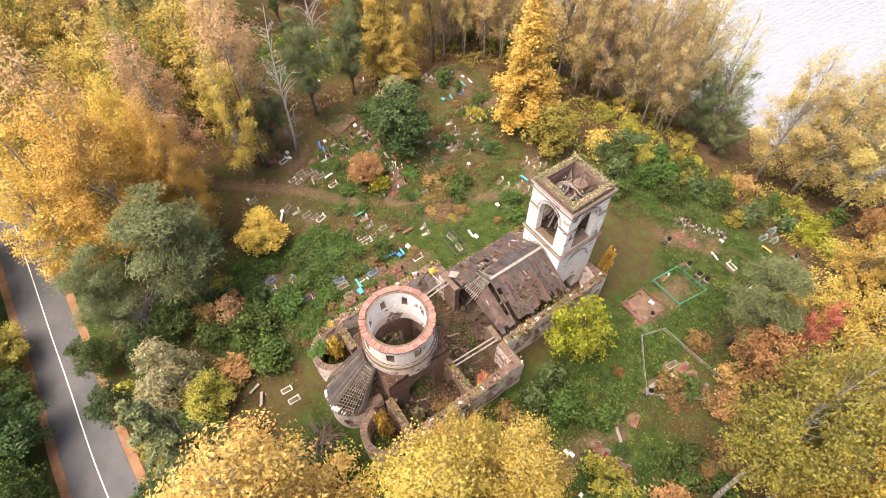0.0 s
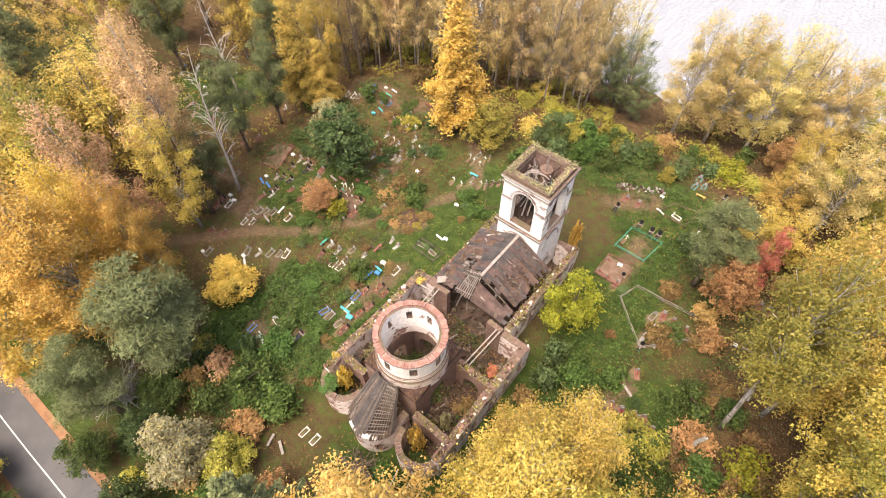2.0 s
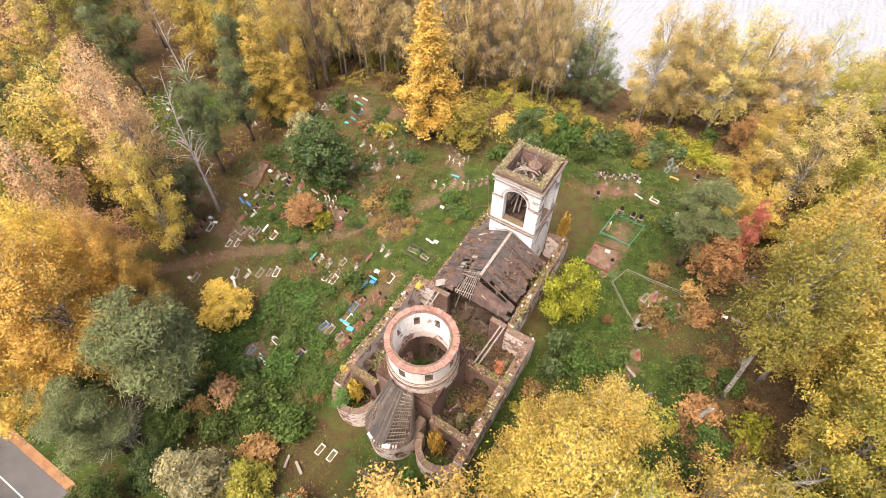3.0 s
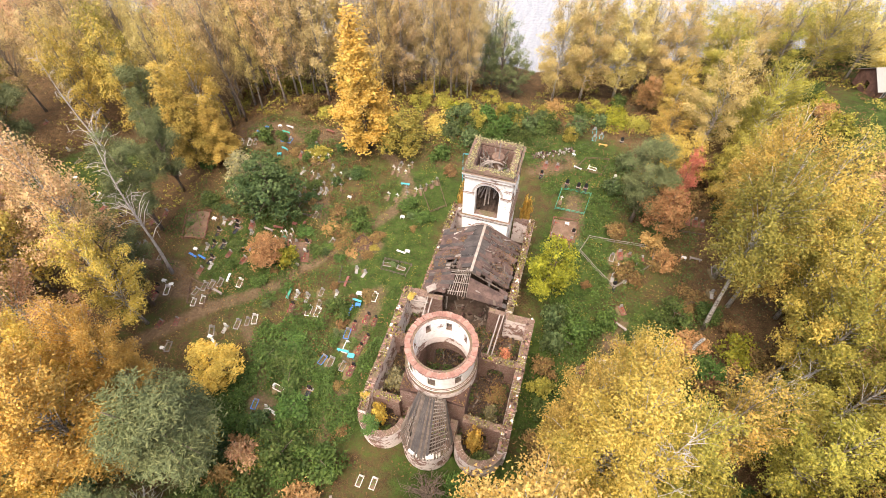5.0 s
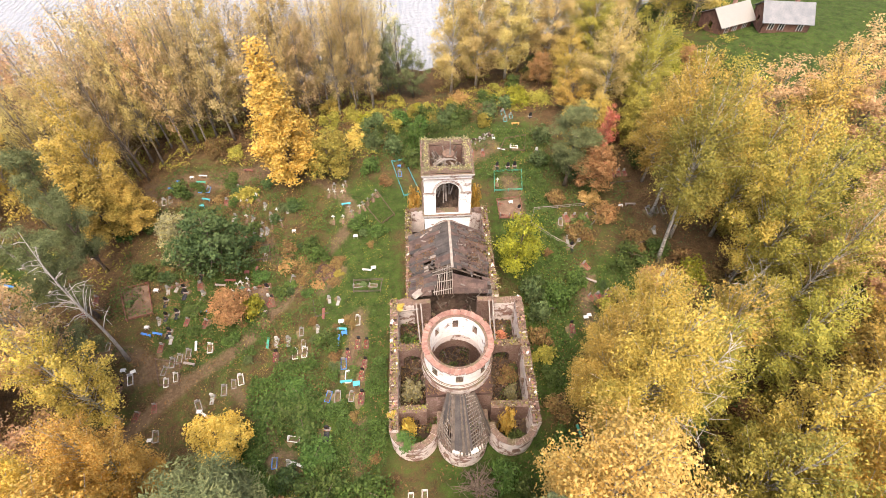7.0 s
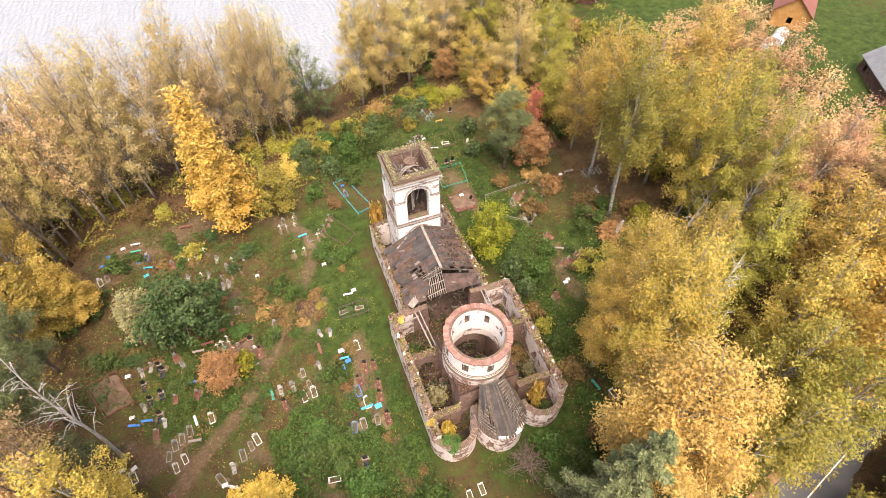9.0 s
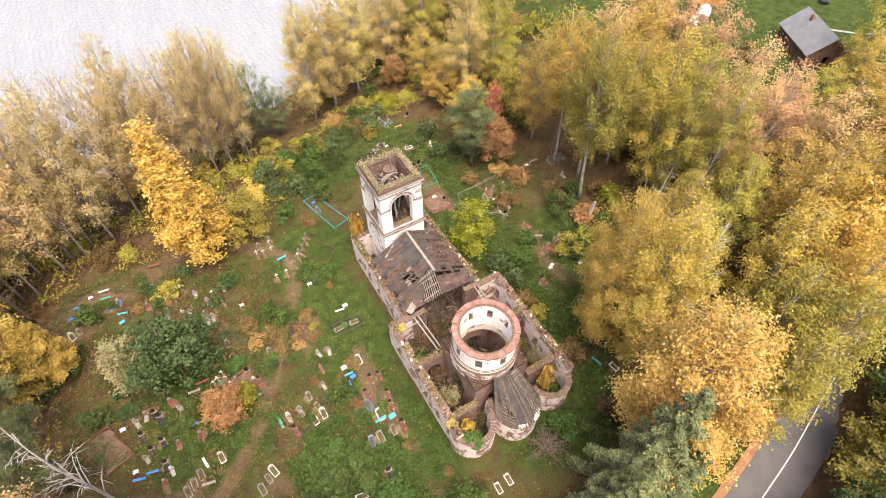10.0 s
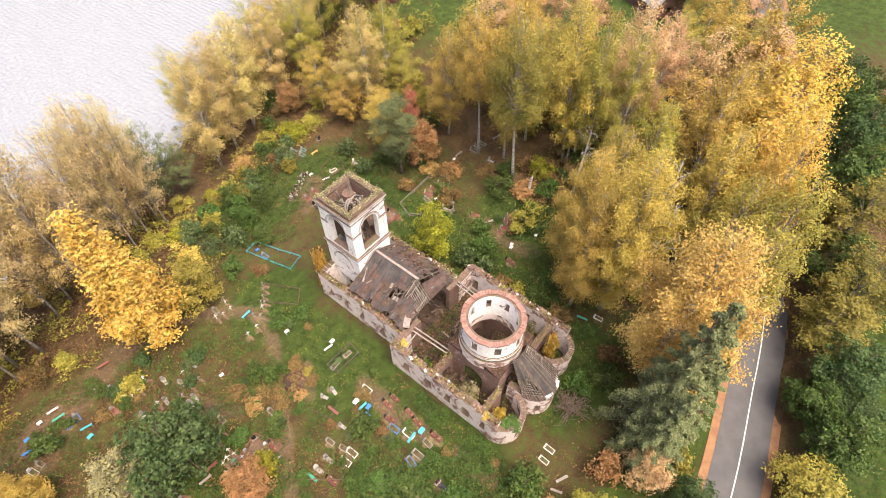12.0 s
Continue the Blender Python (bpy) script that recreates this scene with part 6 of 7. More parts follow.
GRAVES_M = [
    ("stele_grey", -16.2, 14.8, -10),
    ("bench_brown", -18.2, 12.4, 6),
    ("kerb_brown", -37.6, 12.4, 1),
    ("kerb_brown", -40.2, 8.5, -4),
    ("kerb_brown", -35.0, 12.0, -9),
    ("stele_grey", -18.9, 10.5, 7),
    ("table_brown", -30.5, 20.5, 2),
    ("bench_brown", -29.1, 20.7, -3),
    ("stele_grey", -34.4, 32.2, -8),
    ("cross_grey", -15.1, 31.0, 8),
    ("kerb_grey", -18.6, 37.7, 3),
    ("stele_black", -37.4, 20.8, -2),
    ("kerb_grey", -36.3, 16.2, -7),
    ("stele_grey", -41.7, 18.3, 9),
    ("kerb_brown", -36.6, 35.5, 4),
    ("kerb_grey", -36.5, 39.5, -1),
    ("kerb_brown", -35.2, 38.5, -6),
    ("stele_grey", -26.1, 33.2, 10),
    ("kerb_brown", -54.6, -4.1, 5),
    ("kerb_brown", -52.9, -3.2, 0),
    ("kerb_brown", -51.5, -2.6, -5),
    ("stele_white", -55.6, 8.3, -10),
    ("kerb_grey", -52.4, 10.1, 6),
    ("kerb_grey", -47.7, 9.2, 1),
    ("kerb_grey", -38.9, 5.1, -4),
    ("kerb_brown", -40.8, -1.0, -9),
    ("kerb_brown", -38.8, 0.0, 7),
    ("kerb_grey", -30.4, 2.0, 2),
    ("kerb_brown", -92.3, 33.4, -3),
    ("kerb_blue", -82.8, 21.9, -8),
    ("bench_wood", -68.6, 14.7, 8),
    ("bench_wood", -66.0, 17.0, 3),
    ("kerb_brown", -52.3, -7.4, -2),
    ("kerb_brown", -52.9, 14.8, -7),
    ("kerb_brown", -51.9, 17.0, 9),
    ("table_white", 22.8, 7.5, 4),
    ("kerb_brown", 25.0, 12.5, -1),
    ("kerb_grey", 18.4, 27.1, -6),
    ("kerb_white", 16.1, -7.9, 10),
    ("bench_green", 14.5, -6.1, 5),
]
GRAVES_N = [
    ("cross_white", -29.9, 18.2, -7),
    ("cross_white", -29.5, 17.1, -5),
    ("cross_white", -30.1, 19.1, -5),
    ("cross_grey", -28.3, 16.2, 13),
    ("kerb_grey", -28.2, 23.3, 0),
    ("cross_white", -32.9, 35.2, 9),
    ("cross_white", -33.8, 35.0, 6),
    ("bench_brown", -34.0, 42.6, 78),
    ("bench_blue", -45.0, 39.2, 73),
    ("bench_blue", -46.2, 38.8, 77),
    ("bench_green", -41.7, 40.1, 85),
    ("table_teal", -40.3, 34.5, 15),
    ("kerb_white", -48.9, 36.2, 22),
    ("kerb_white", -47.2, 36.2, 13),
    ("kerb_grey", -46.1, 36.4, 24),
    ("stele_grey", -17.7, 15.2, 18),
    ("bench_blue", -35.5, 14.0, 88),
    ("kerb_brown", -37.1, 18.5, 7),
    ("stele_black", -39.4, 18.4, -8),
    ("stele_grey", -40.3, 18.7, -9),
    ("cross_grey", -15.6, 32.2, 13),
    ("cross_grey", -13.2, 32.5, 19),
    ("wreath", -14.3, 5.8, 10),
    ("kerb_grey", -52.5, 7.5, 14),
    ("kerb_grey", -50.1, 8.0, 17),
    ("kerb_grey", -51.3, 10.5, 23),
    ("bench_blue", -41.1, 10.6, 77),
    ("table_white", -42.9, 5.1, 25),
    ("wreath", -44.1, 2.6, 1),
    ("cross_green", -30.5, 17.4, 5),
    ("cross_green", -29.6, 15.8, 4),
    ("cross_white", -31.9, 17.1, -9),
    ("stele_white", -26.7, 16.2, 1),
    ("cross_grey", -13.5, 33.0, 10),
    ("cross_grey", -12.6, 33.6, 1),
    ("cross_grey", -11.8, 34.4, -2),
    ("cross_grey", -11.3, 35.3, 22),
    ("cross_white", -16.9, 37.2, 22),
    ("cross_grey", -16.6, 38.2, 13),
    ("cross_white", -17.0, 35.9, 22),
    ("cross_grey", -29.5, 29.9, 25),
    ("cross_grey", -28.1, 30.2, 1),
    ("cross_grey", -26.7, 30.4, 18),
    ("cross_white", -32.9, 35.8, 16),
    ("cross_white", -31.5, 36.2, 23),
    ("kerb_grey", -20.7, 8.0, 13),
    ("stele_grey", -36.4, 17.3, 12),
    ("stele_grey", -41.6, 13.0, 13),
    ("cross_grey", -34.7, 27.0, 18),
    ("stele_grey", -32.6, 26.7, 0),
    ("cross_grey", -32.1, 28.0, 15),
    ("cross_grey", -30.4, 27.8, 19),
    ("bench_brown", -32.7, 19.2, 88),
    ("bench_wood", -34.1, 18.5, 79),
]
GRAVES_P = [
    ("kerb_blue", -70.8, 18.6, 10), ("table_white", -72.4, 20.2, 0), ("kerb_grey", -76.0, 24.5, 0), ("stele_white", -80.5, 27.0, 0), ("kerb_brown", -69.0, 15.2, 0), ("kerb_grey", -71.4, 15.8, 0), ("bench_blue", -66.4, 20.6, 70), ("kerb_white", -64.6, 17.0, 10),
    ("stele_grey", -66.2, 14.2, 0), ("kerb_brown", -62.4, 15.0, 5), ("kerb_grey", -60.6, 16.4, 5), ("stele_black", -58.4, 14.6, 0), ("kerb_grey", -56.2, 17.2, 5), ("table_white", -59.5, 19.0, 0), ("kerb_white", -74.2, 28.0, 0), ("kerb_brown", -66.8, 25.0, 10),
]
FENCES = [
    ("brown", True, [(-30.0, 17.4), (-26.6, 18.2), (-25.4, 14.4), (-28.6, 13.6)]),
    ("white", True, [(13.6, 27.0), (19.2, 21.7), (23.9, 26.6), (24.1, 30.0), (14.6, 30.0)]),
    ("brown", True, [(8.8, 32.6), (12.7, 33.0), (12.6, 28.4), (8.8, 28.5)]),
    ("green", True, [(9.1, 39.3), (8.7, 34.8), (13.3, 34.6), (13.9, 39.4)]),
    ("grey", True, [(12.0, 47.4), (15.9, 48.3), (15.1, 44.3), (10.8, 44.8)]),
    ("brown", True, [(-48.7, 18.5), (-44.8, 19.3), (-42.6, 13.9), (-46.1, 13.0)]),
    ("wood", True, [(-31.3, 22.7), (-27.3, 22.9), (-27.9, 25.7), (-31.5, 25.1)]),
    ("teal", True, [(-8.7, 42.6), (-6.5, 43.0), (-3.9, 35.0), (-6.6, 34.2)]),
    ("grey", True, [(-13.1, 32.7), (-11.0, 35.3), (-8.2, 30.2), (-10.3, 28.2)]),
    ("wood", False, [(-19.9, 14.7), (-19.3, 12.0), (-17.4, 12.5)]),
    ("grey", False, [(-26.8, 9.5), (-23.5, 5.4), (-19.7, 6.9)]),
    ("grey", True, [(-40.4, 6.8), (-36.8, 5.9), (-36.3, 2.9), (-38.9, 3.0)]),
    ("wood", True, [(-14.2, 17.8), (-9.9, 17.6), (-10.2, 15.6), (-14.1, 15.8)]),
    ("wood", False, [(26.7, 33.8), (31.2, 33.9)]),
    ("brown", False, [(-41.0, 18.2), (-38.6, 19.3)]),
]

COLOUR = {"white": WHITE, "grey": STONE, "blue": BLUE, "teal": TEAL, "green": GREENP, "brown": BROWNP, "black": BLACK, "wood": OLDWOOD, "orange": YELLOWP}
WORD = {"white": "white-painted", "grey": "grey concrete", "blue": "blue-painted", "teal": "turquoise-painted", "green": "green-painted", "brown": "red-brown", "black": "polished black", "wood": "weathered wooden", "orange": "orange-brown wooden"}


def flowers(parent, rx, ry, z, n, leaf, seed):
    rg = np.random.default_rng(seed)
    pts = np.stack([rg.uniform(-rx, rx, n), rg.uniform(-ry, ry, n), z + rg.uniform(0.0, 0.25, n)], 1)
    ob = new("planting", leaf_cloud("planting", pts, 0.2, 0.7, LEAF[leaf], rg, 1.0))
    ob.parent = parent
    return tagged(ob, "small flowers and leaves on the grave", kind="stuff")


def kerb(col):
    """A grave with a kerb frame, planted inside, and a small headstone."""
    g = tagged(new("grave"), WORD[col] + " grave kerb with flowers and a low headstone", "grave", "graves in the cemetery")
    mat = COLOUR[col]
    for x in (-0.38, 0.38):
        part("kerb", box_bm(0.1, 1.8, 0.2, Matrix.Translation((x, 0, 0)), 0.02), mat, g)
    for y in (-0.85, 0.85):
        part("kerb", box_bm(0.65, 0.1, 0.2, Matrix.Translation((0, y, 0)), 0.02), mat, g)
    part("soil", box_bm(0.65, 1.6, 0.12, Matrix(), 0.03), EARTH, g, "dark planted soil")
    part("headstone", box_bm(0.55, 0.14, 0.75, Matrix.Translation((0, 0.7, 0.1)), 0.03, 0.9), STONE if col != "white" else WHITE, g, "low upright headstone")
    flowers(g, 0.28, 0.55, 0.13, 30, {"white": "fresh", "blue": "fresh", "brown": "wreath"}.get(col, "green"), 3)
    return g


def stele(col):
    g = tagged(new("gravestone"), WORD[col] + " upright gravestone on a low plinth", "gravestone", "graves in the cemetery")
    part("plinth", box_bm(0.9, 0.45, 0.22, Matrix(), 0.03), STONE, g, "grey concrete plinth")
    bm = bmesh.new()
    prof = [(-0.32, 0.2), (0.32, 0.2), (0.32, 1.05), (0.2, 1.22), (0, 1.3), (-0.2, 1.22), (-0.32, 1.05)]
    a = [bm.verts.new((x, -0.08, z)) for x, z in prof]
    b = [bm.verts.new((x, 0.08, z)) for x, z in prof]
    bm.faces.new(a)
    bm.faces.new(b[::-1])
    for i in range(len(prof)):
        j = (i + 1) % len(prof)
        bm.faces.new((a[i], b[i], b[j], a[j]))
    bmesh.ops.recalc_face_normals(bm, faces=bm.faces[:])
    part("stone", bm, COLOUR[col], g)
    part("slab", box_bm(0.7, 1.3, 0.12, Matrix.Translation((0, -0.95, 0)), 0.02), STONE if col != "black" else BLACK, g)
    flowers(g, 0.25, 0.3, 0.18, 16, "wreath" if col == "black" else "fresh", 5)
    return g


def cross(col):
    g = tagged(new("grave_cross"), WORD[col] + " wooden grave cross on a grassy mound", "cross", "graves in the cemetery")
    part("post", box_bm(0.12, 0.1, 1.9), COLOUR[col], g)
    part("arm", box_bm(1.0, 0.08, 0.12, Matrix.Translation((0, -0.092, 1.25))), COLOUR[col], g)
    part("top_arm", box_bm(0.45, 0.08, 0.1, Matrix.Translation((0, -0.092, 1.58))), COLOUR[col], g)
    part("mound", box_bm(0.8, 1.7, 0.25, Matrix.Translation((0, -1.0, -0.02)), 0.1, 0.7), EARTH, g)
    flowers(g, 0.3, 0.3, 0.2, 18, "pale", 8)
    return g


def table(col):
    g = tagged(new("table"), "small square " + WORD[col] + " table beside the graves", "table", "tables among the graves")
    part("tabletop", box_bm(1.05, 0.75, 0.06, Matrix.Translation((0, 0, 0.7)), 0.01), COLOUR[col], g)
    for x, y in ((-0.42, -0.28), (0.42, -0.28), (0.42, 0.28), (-0.42, 0.28)):
        part("leg", box_bm(0.07, 0.07, 0.7, Matrix.Translation((x, y, 0))), COLOUR[col], g)
    return g


def bench(col):
    g = tagged(new("bench"), "narrow " + WORD[col] + " bench on two posts", "bench", "benches among the graves")
    part("seat", box_bm(0.34, 1.7, 0.06, Matrix.Translation((0, 0, 0.44)), 0.01), COLOUR[col], g)
    for y in (-0.65, 0.65):
        part("leg", box_bm(0.26, 0.1, 0.44, Matrix.Translation((0, y, 0))), COLOUR[col] if col != "white" else STONE, g)
    return g


def wreath(col):
    g = tagged(new("grave"), "grave mound under red and white wreaths", "grave", "graves in the cemetery")
    part("mound", box_bm(0.95, 1.9, 0.3, Matrix(), 0.12, 0.75), EARTH, g)
    flowers(g, 0.36, 0.8, 0.3, 60, "wreath", 11)
    flowers(g, 0.3, 0.7, 0.34, 18, "pale", 12)
    part("headstone", box_bm(0.5, 0.14, 0.8, Matrix.Translation((0, 0.98, 0)), 0.03, 0.9), BLACK, g, "small black headstone")
    return g


KINDS = {"kerb": kerb, "stele": stele, "cross": cross, "table": table, "bench": bench, "wreath": wreath}
MADE = {}
SIZES = {"kerb": 0.86, "stele": 0.85, "cross": 0.75, "table": 0.78, "bench": 0.95, "wreath": 0.95}


def bare_patch(g, seed):
    """Trodden earth round a grave."""
    rg = random.Random(seed)
    bm = bmesh.new()
    rim = [bm.verts.new(((0.75 + rg.uniform(0, 0.5)) * math.cos(a * 0.449), (1.15 + rg.uniform(0, 0.6)) * math.sin(a * 0.449) - 0.2, -0.06)) for a in range(14)]
    hub = bm.verts.new((0, -0.2, 0.1))
    for i in range(14):
        bm.faces.new((rim[i], rim[(i + 1) % 14], hub))
    part("bare_patch", bm, LITTERSOIL, g, "trodden earth with leaves")


rng = random.Random(3)
for kind, x, y, turn in GRAVES_A + GRAVES_B + GRAVES_C + GRAVES_D + GRAVES_E + GRAVES_F + GRAVES_G + GRAVES_H + GRAVES_I + GRAVES_L + GRAVES_M + GRAVES_N + GRAVES_P:
    m = Matrix.Translation((x, y, ground_z(x, y) - 0.02)) @ Matrix.Rotation(radians(turn + rng.uniform(-7, 7)), 4, "Z") @ Matrix.Rotation(radians(rng.uniform(-2, 2)), 4, "X") @ Matrix.Scale(SIZES[kind.partition("_")[0]] * rng.uniform(0.9, 1.12), 4)
    if kind in MADE:
        copy_thing(MADE[kind], m)
    else:
        shape, _, col = kind.partition("_")
        MADE[kind] = KINDS[shape](col or "white")
        if shape in ("kerb", "stele", "cross", "wreath"):
            bare_patch(MADE[kind], len(kind))
        MADE[kind].matrix_basis = m

FENCE_MAT = {"white": OLDWOOD, "brown": BROWNP, "green": GREENP, "grey": IRON, "wood": DARKWOOD, "teal": TEAL}
for col, closed, pts in FENCES:
    f = tagged(new("grave_fence"), {"white": "pale weathered plank rail fence round graves", "brown": "low red-brown rail fence round a bare plot", "green": "low green rail fence on the grass", "grey": "thin grey metal grave fence", "wood": "weathered wooden rail fence", "teal": "turquoise metal grave fence"}[col], "fence", "fences round the plots")
    ring = [Vector(p) for p in pts]
    pairs = list(zip(ring, ring[1:] + ring[:1]))[: len(ring) if closed else len(ring) - 1]
    hgt = 0.8 if col == "white" else 0.65
    if closed and col == "brown":
        bm = bmesh.new()
        mid = sum(ring, Vector((0, 0))) / len(ring)
        rim = [mid + (p.lerp(q, i / 6) - mid) * rng.uniform(0.86, 1.0) for p, q in pairs for i in range(6)]
        top = [bm.verts.new((p.x, p.y, ground_z(*p) + 0.10 + rng.uniform(0, 0.03))) for p in rim]
        low = [bm.verts.new((p.x * 1.0, p.y, ground_z(*p) - 0.25)) for p in rim]
        hub = bm.verts.new((mid.x, mid.y, ground_z(*mid) + 0.2))
        for i in range(len(rim)):
            j = (i + 1) % len(rim)
            bm.faces.new((top[i], top[j], hub))
            bm.faces.new((low[i], low[j], top[j], top[i]))
        bmesh.ops.recalc_face_normals(bm, faces=bm.faces[:])
        part("soil", bm, EARTH if col == "brown" else LITTERSOIL, f, "bare swept earth of the plot")
    for p, q in pairs:
        n = max(1, round((q - p).length / 1.9))
        for i in range(n):
            c = p.lerp(q, i / n)
            part("post", box_bm(0.1, 0.1, hgt, Matrix.Translation((c.x, c.y, ground_z(*c) - 0.05))), FENCE_MAT[col], f)
        for zz in (0.3, hgt - 0.1):
            bm = bmesh.new()
            for i in range(n):
                a, b = p.lerp(q, i / n), p.lerp(q, (i + 1) / n)
                add_beam(bm, (a.x, a.y, ground_z(*a) + zz), (b.x, b.y, ground_z(*b) + zz), 0.05, 0.13 if col == "white" else 0.06)
            part("rail", bm, FENCE_MAT[col], f)

# row of stones along one plot
row = tagged(new("stone_border"), "low border heaped with grey stones and metal crosses", "border")
rng = random.Random(13)
for i in range(64):
    u, v = rng.uniform(0, 1), rng.uniform(-0.6, 0.6)
    x, y = 3.2 + 6.6 * u - 0.5 * v, 45.6 + 3.7 * u + 0.85 * v
    part("stone", box_bm(rng.uniform(0.25, 0.5), rng.uniform(0.2, 0.42), rng.uniform(0.2, 0.55), Matrix.Translation((x, y, ground_z(x, y) - 0.05)) @ Matrix.Rotation(rng.uniform(0, 3), 4, "Z"), 0.05, 0.8), (STONE, RUBBLE, IRON, STONE, DARKWOOD, RUBBLE)[i % 6], row)

# rotting heap of swept leaves
def heap(x, y, r, h, seed):
    rg = random.Random(seed)
    bm = bmesh.new()
    bmesh.ops.create_icosphere(bm, subdivisions=3, radius=1.0)
    for v in bm.verts:
        f = 1 + 0.25 * noise.noise(v.co * 2.2 + Vector((seed, 0, 0)))
        v.co = Vector((v.co.x * r * f, v.co.y * r * f, max(-0.3, v.co.z * h * f + 0.1 * noise.noise(v.co * 6))))
    base = tagged(new("earth_heap"), "dark red-brown heap of rotting leaves on grass", "heap")
    part("mound", bm, RUBBLE, base, smooth=True)
    base.matrix_basis = Matrix.Translation((x, y, ground_z(x, y)))


heap(-18.6, 19.6, 1.7, 0.6, 2)
for row in (("brown", -18.4, 19.7, 1.5, 1.0), ("brown", -19.4, 18.9, 1.2, 0.8), ("brown", -20.8, 20.6, 1.5, 1.1), ("brown", -21.6, 18.8, 1.3, 0.9), ("orange", -19.6, 17.6, 1.2, 0.7), ("brown", -17.2, 17.8, 1.2, 0.7), ("brown", -22.6, 22.0, 1.4, 1.0), ("fresh", -19.8, 22.4, 1.7, 2.2), ("brown", -17.0, 21.6, 1.2, 0.8), ("olive", -16.6, 19.4, 0.9, 0.6)):
    bush(*row, group="growth round the heap")

# ---- village at the edge ----
def house(x, y, turn, w, d, h, rise, wall_mat, roof_mat, label):
    g = tagged(new("house"), label, "house", "village houses")
    g.matrix_basis = Matrix.Translation((x, y, ground_z(x, y) - 0.2)) @ Matrix.Rotation(radians(turn), 4, "Z")
    bm = bmesh.new()
    t = 0.25
    add_wall(bm, [(-w / 2, -d / 2), (w / 2, -d / 2)], t, 0, h, [(s, s + 0.9, 1.0, 2.3, 0) for s in (1.2, 3.2, w - 2.2)], step=2)
    add_wall(bm, [(w / 2, -d / 2), (w / 2, d / 2)], t, 0, lambda s: h + max(0, rise * (1 - abs(s - d / 2) / (d / 2)) - 0.25), [(d / 2 - 0.5, d / 2 + 0.5, 1.0, 2.3, 0)], step=0.4)
    add_wall(bm, [(w / 2, d / 2), (-w / 2, d / 2)], t, 0, h, [(1.5, 2.4, 1.0, 2.3, 0)], step=2)
    add_wall(bm, [(-w / 2, d / 2), (-w / 2, -d / 2)], t, 0, lambda s: h + max(0, rise * (1 - abs(s - d / 2) / (d / 2)) - 0.25), [(d / 2 - 0.5, d / 2 + 0.5, 1.0, 2.3, 0)], step=0.4)
    part("wall", bm, wall_mat, g)
    roof = new("roof")
    roof.parent = g
    for sd in (-1, 1):
        bm = bmesh.new()
        o = 0.45
        lo, hi = Vector((0, sd * (d / 2 + o), h - rise * o / (d / 2))), Vector((0, 0, h + rise))
        vs = []
        for dz in (0, 0.12):
            vs += [bm.verts.new((xx, p.y, p.z + dz)) for xx, p in ((-w / 2 - o, lo), (w / 2 + o, lo), (w / 2 + o, hi), (-w / 2 - o, hi))]
        for f in ((3, 2, 1, 0), (4, 5, 6, 7), (0, 1, 5, 4), (1, 2, 6, 5), (2, 3, 7, 6), (3, 0, 4, 7)):
            bm.faces.new([vs[j] for j in f])
        bmesh.ops.recalc_face_normals(bm, faces=bm.faces[:])
        part("roof_slope", bm, roof_mat, roof)
    part("chimney", box_bm(0.6, 0.6, 1.3, Matrix.Translation((w * 0.2, 0.9, h + rise - 0.9))), RIMBRICK, roof, "brick chimney")
    for s in (1.2, 3.2, w - 2.2):
        win = part("window", box_bm(0.88, 0.05, 1.28, Matrix.Translation((-w / 2 + s + 0.45, -d / 2 + 0.12, 1.01))), GLASS, g)
        bm = bmesh.new()
        for xx in (-0.5, 0, 0.5):
            add_box(bm, 0.1, 0.08, 1.4, Matrix.Translation((-w / 2 + s + 0.45 + xx, -d / 2 - 0.03, 0.95)))
        part("frame", bm, WHITE, win, "white window frame")
    return g


ZINC = two_tone("grey_sheet_roof", (0.15, 0.155, 0.17), (0.21, 0.21, 0.22), 0.6, 6, rough=0.5)
LOG = two_tone("dark_log_wall", (0.12, 0.06, 0.045), (0.2, 0.11, 0.08), 1.2, 9)
PLANKS = two_tone("orange_plank_wall", (0.5, 0.24, 0.07), (0.58, 0.32, 0.12), 1.2, 9)
house(60.5, 74, 20, 8, 6, 2.8, 2.2, LOG, STONE, "small house with a pale sheet roof by the meadow")
house(70, 71, -8, 9, 6, 2.8, 2.4, LOG, ZINC, "dark wooden house with a grey roof")
house(91.5, 22, 62, 11, 8, 3.2, 3.0, LOG, ZINC, "dark log house with a grey sheet roof")
house(92, 48, 40, 9, 7, 3.4, 3.0, PLANKS, BROWNP, "orange plank house with a red roof")
house(120, 18, 30, 10, 8, 3.4, 3.0, WHITE, ZINC, "white house with a grey roof")

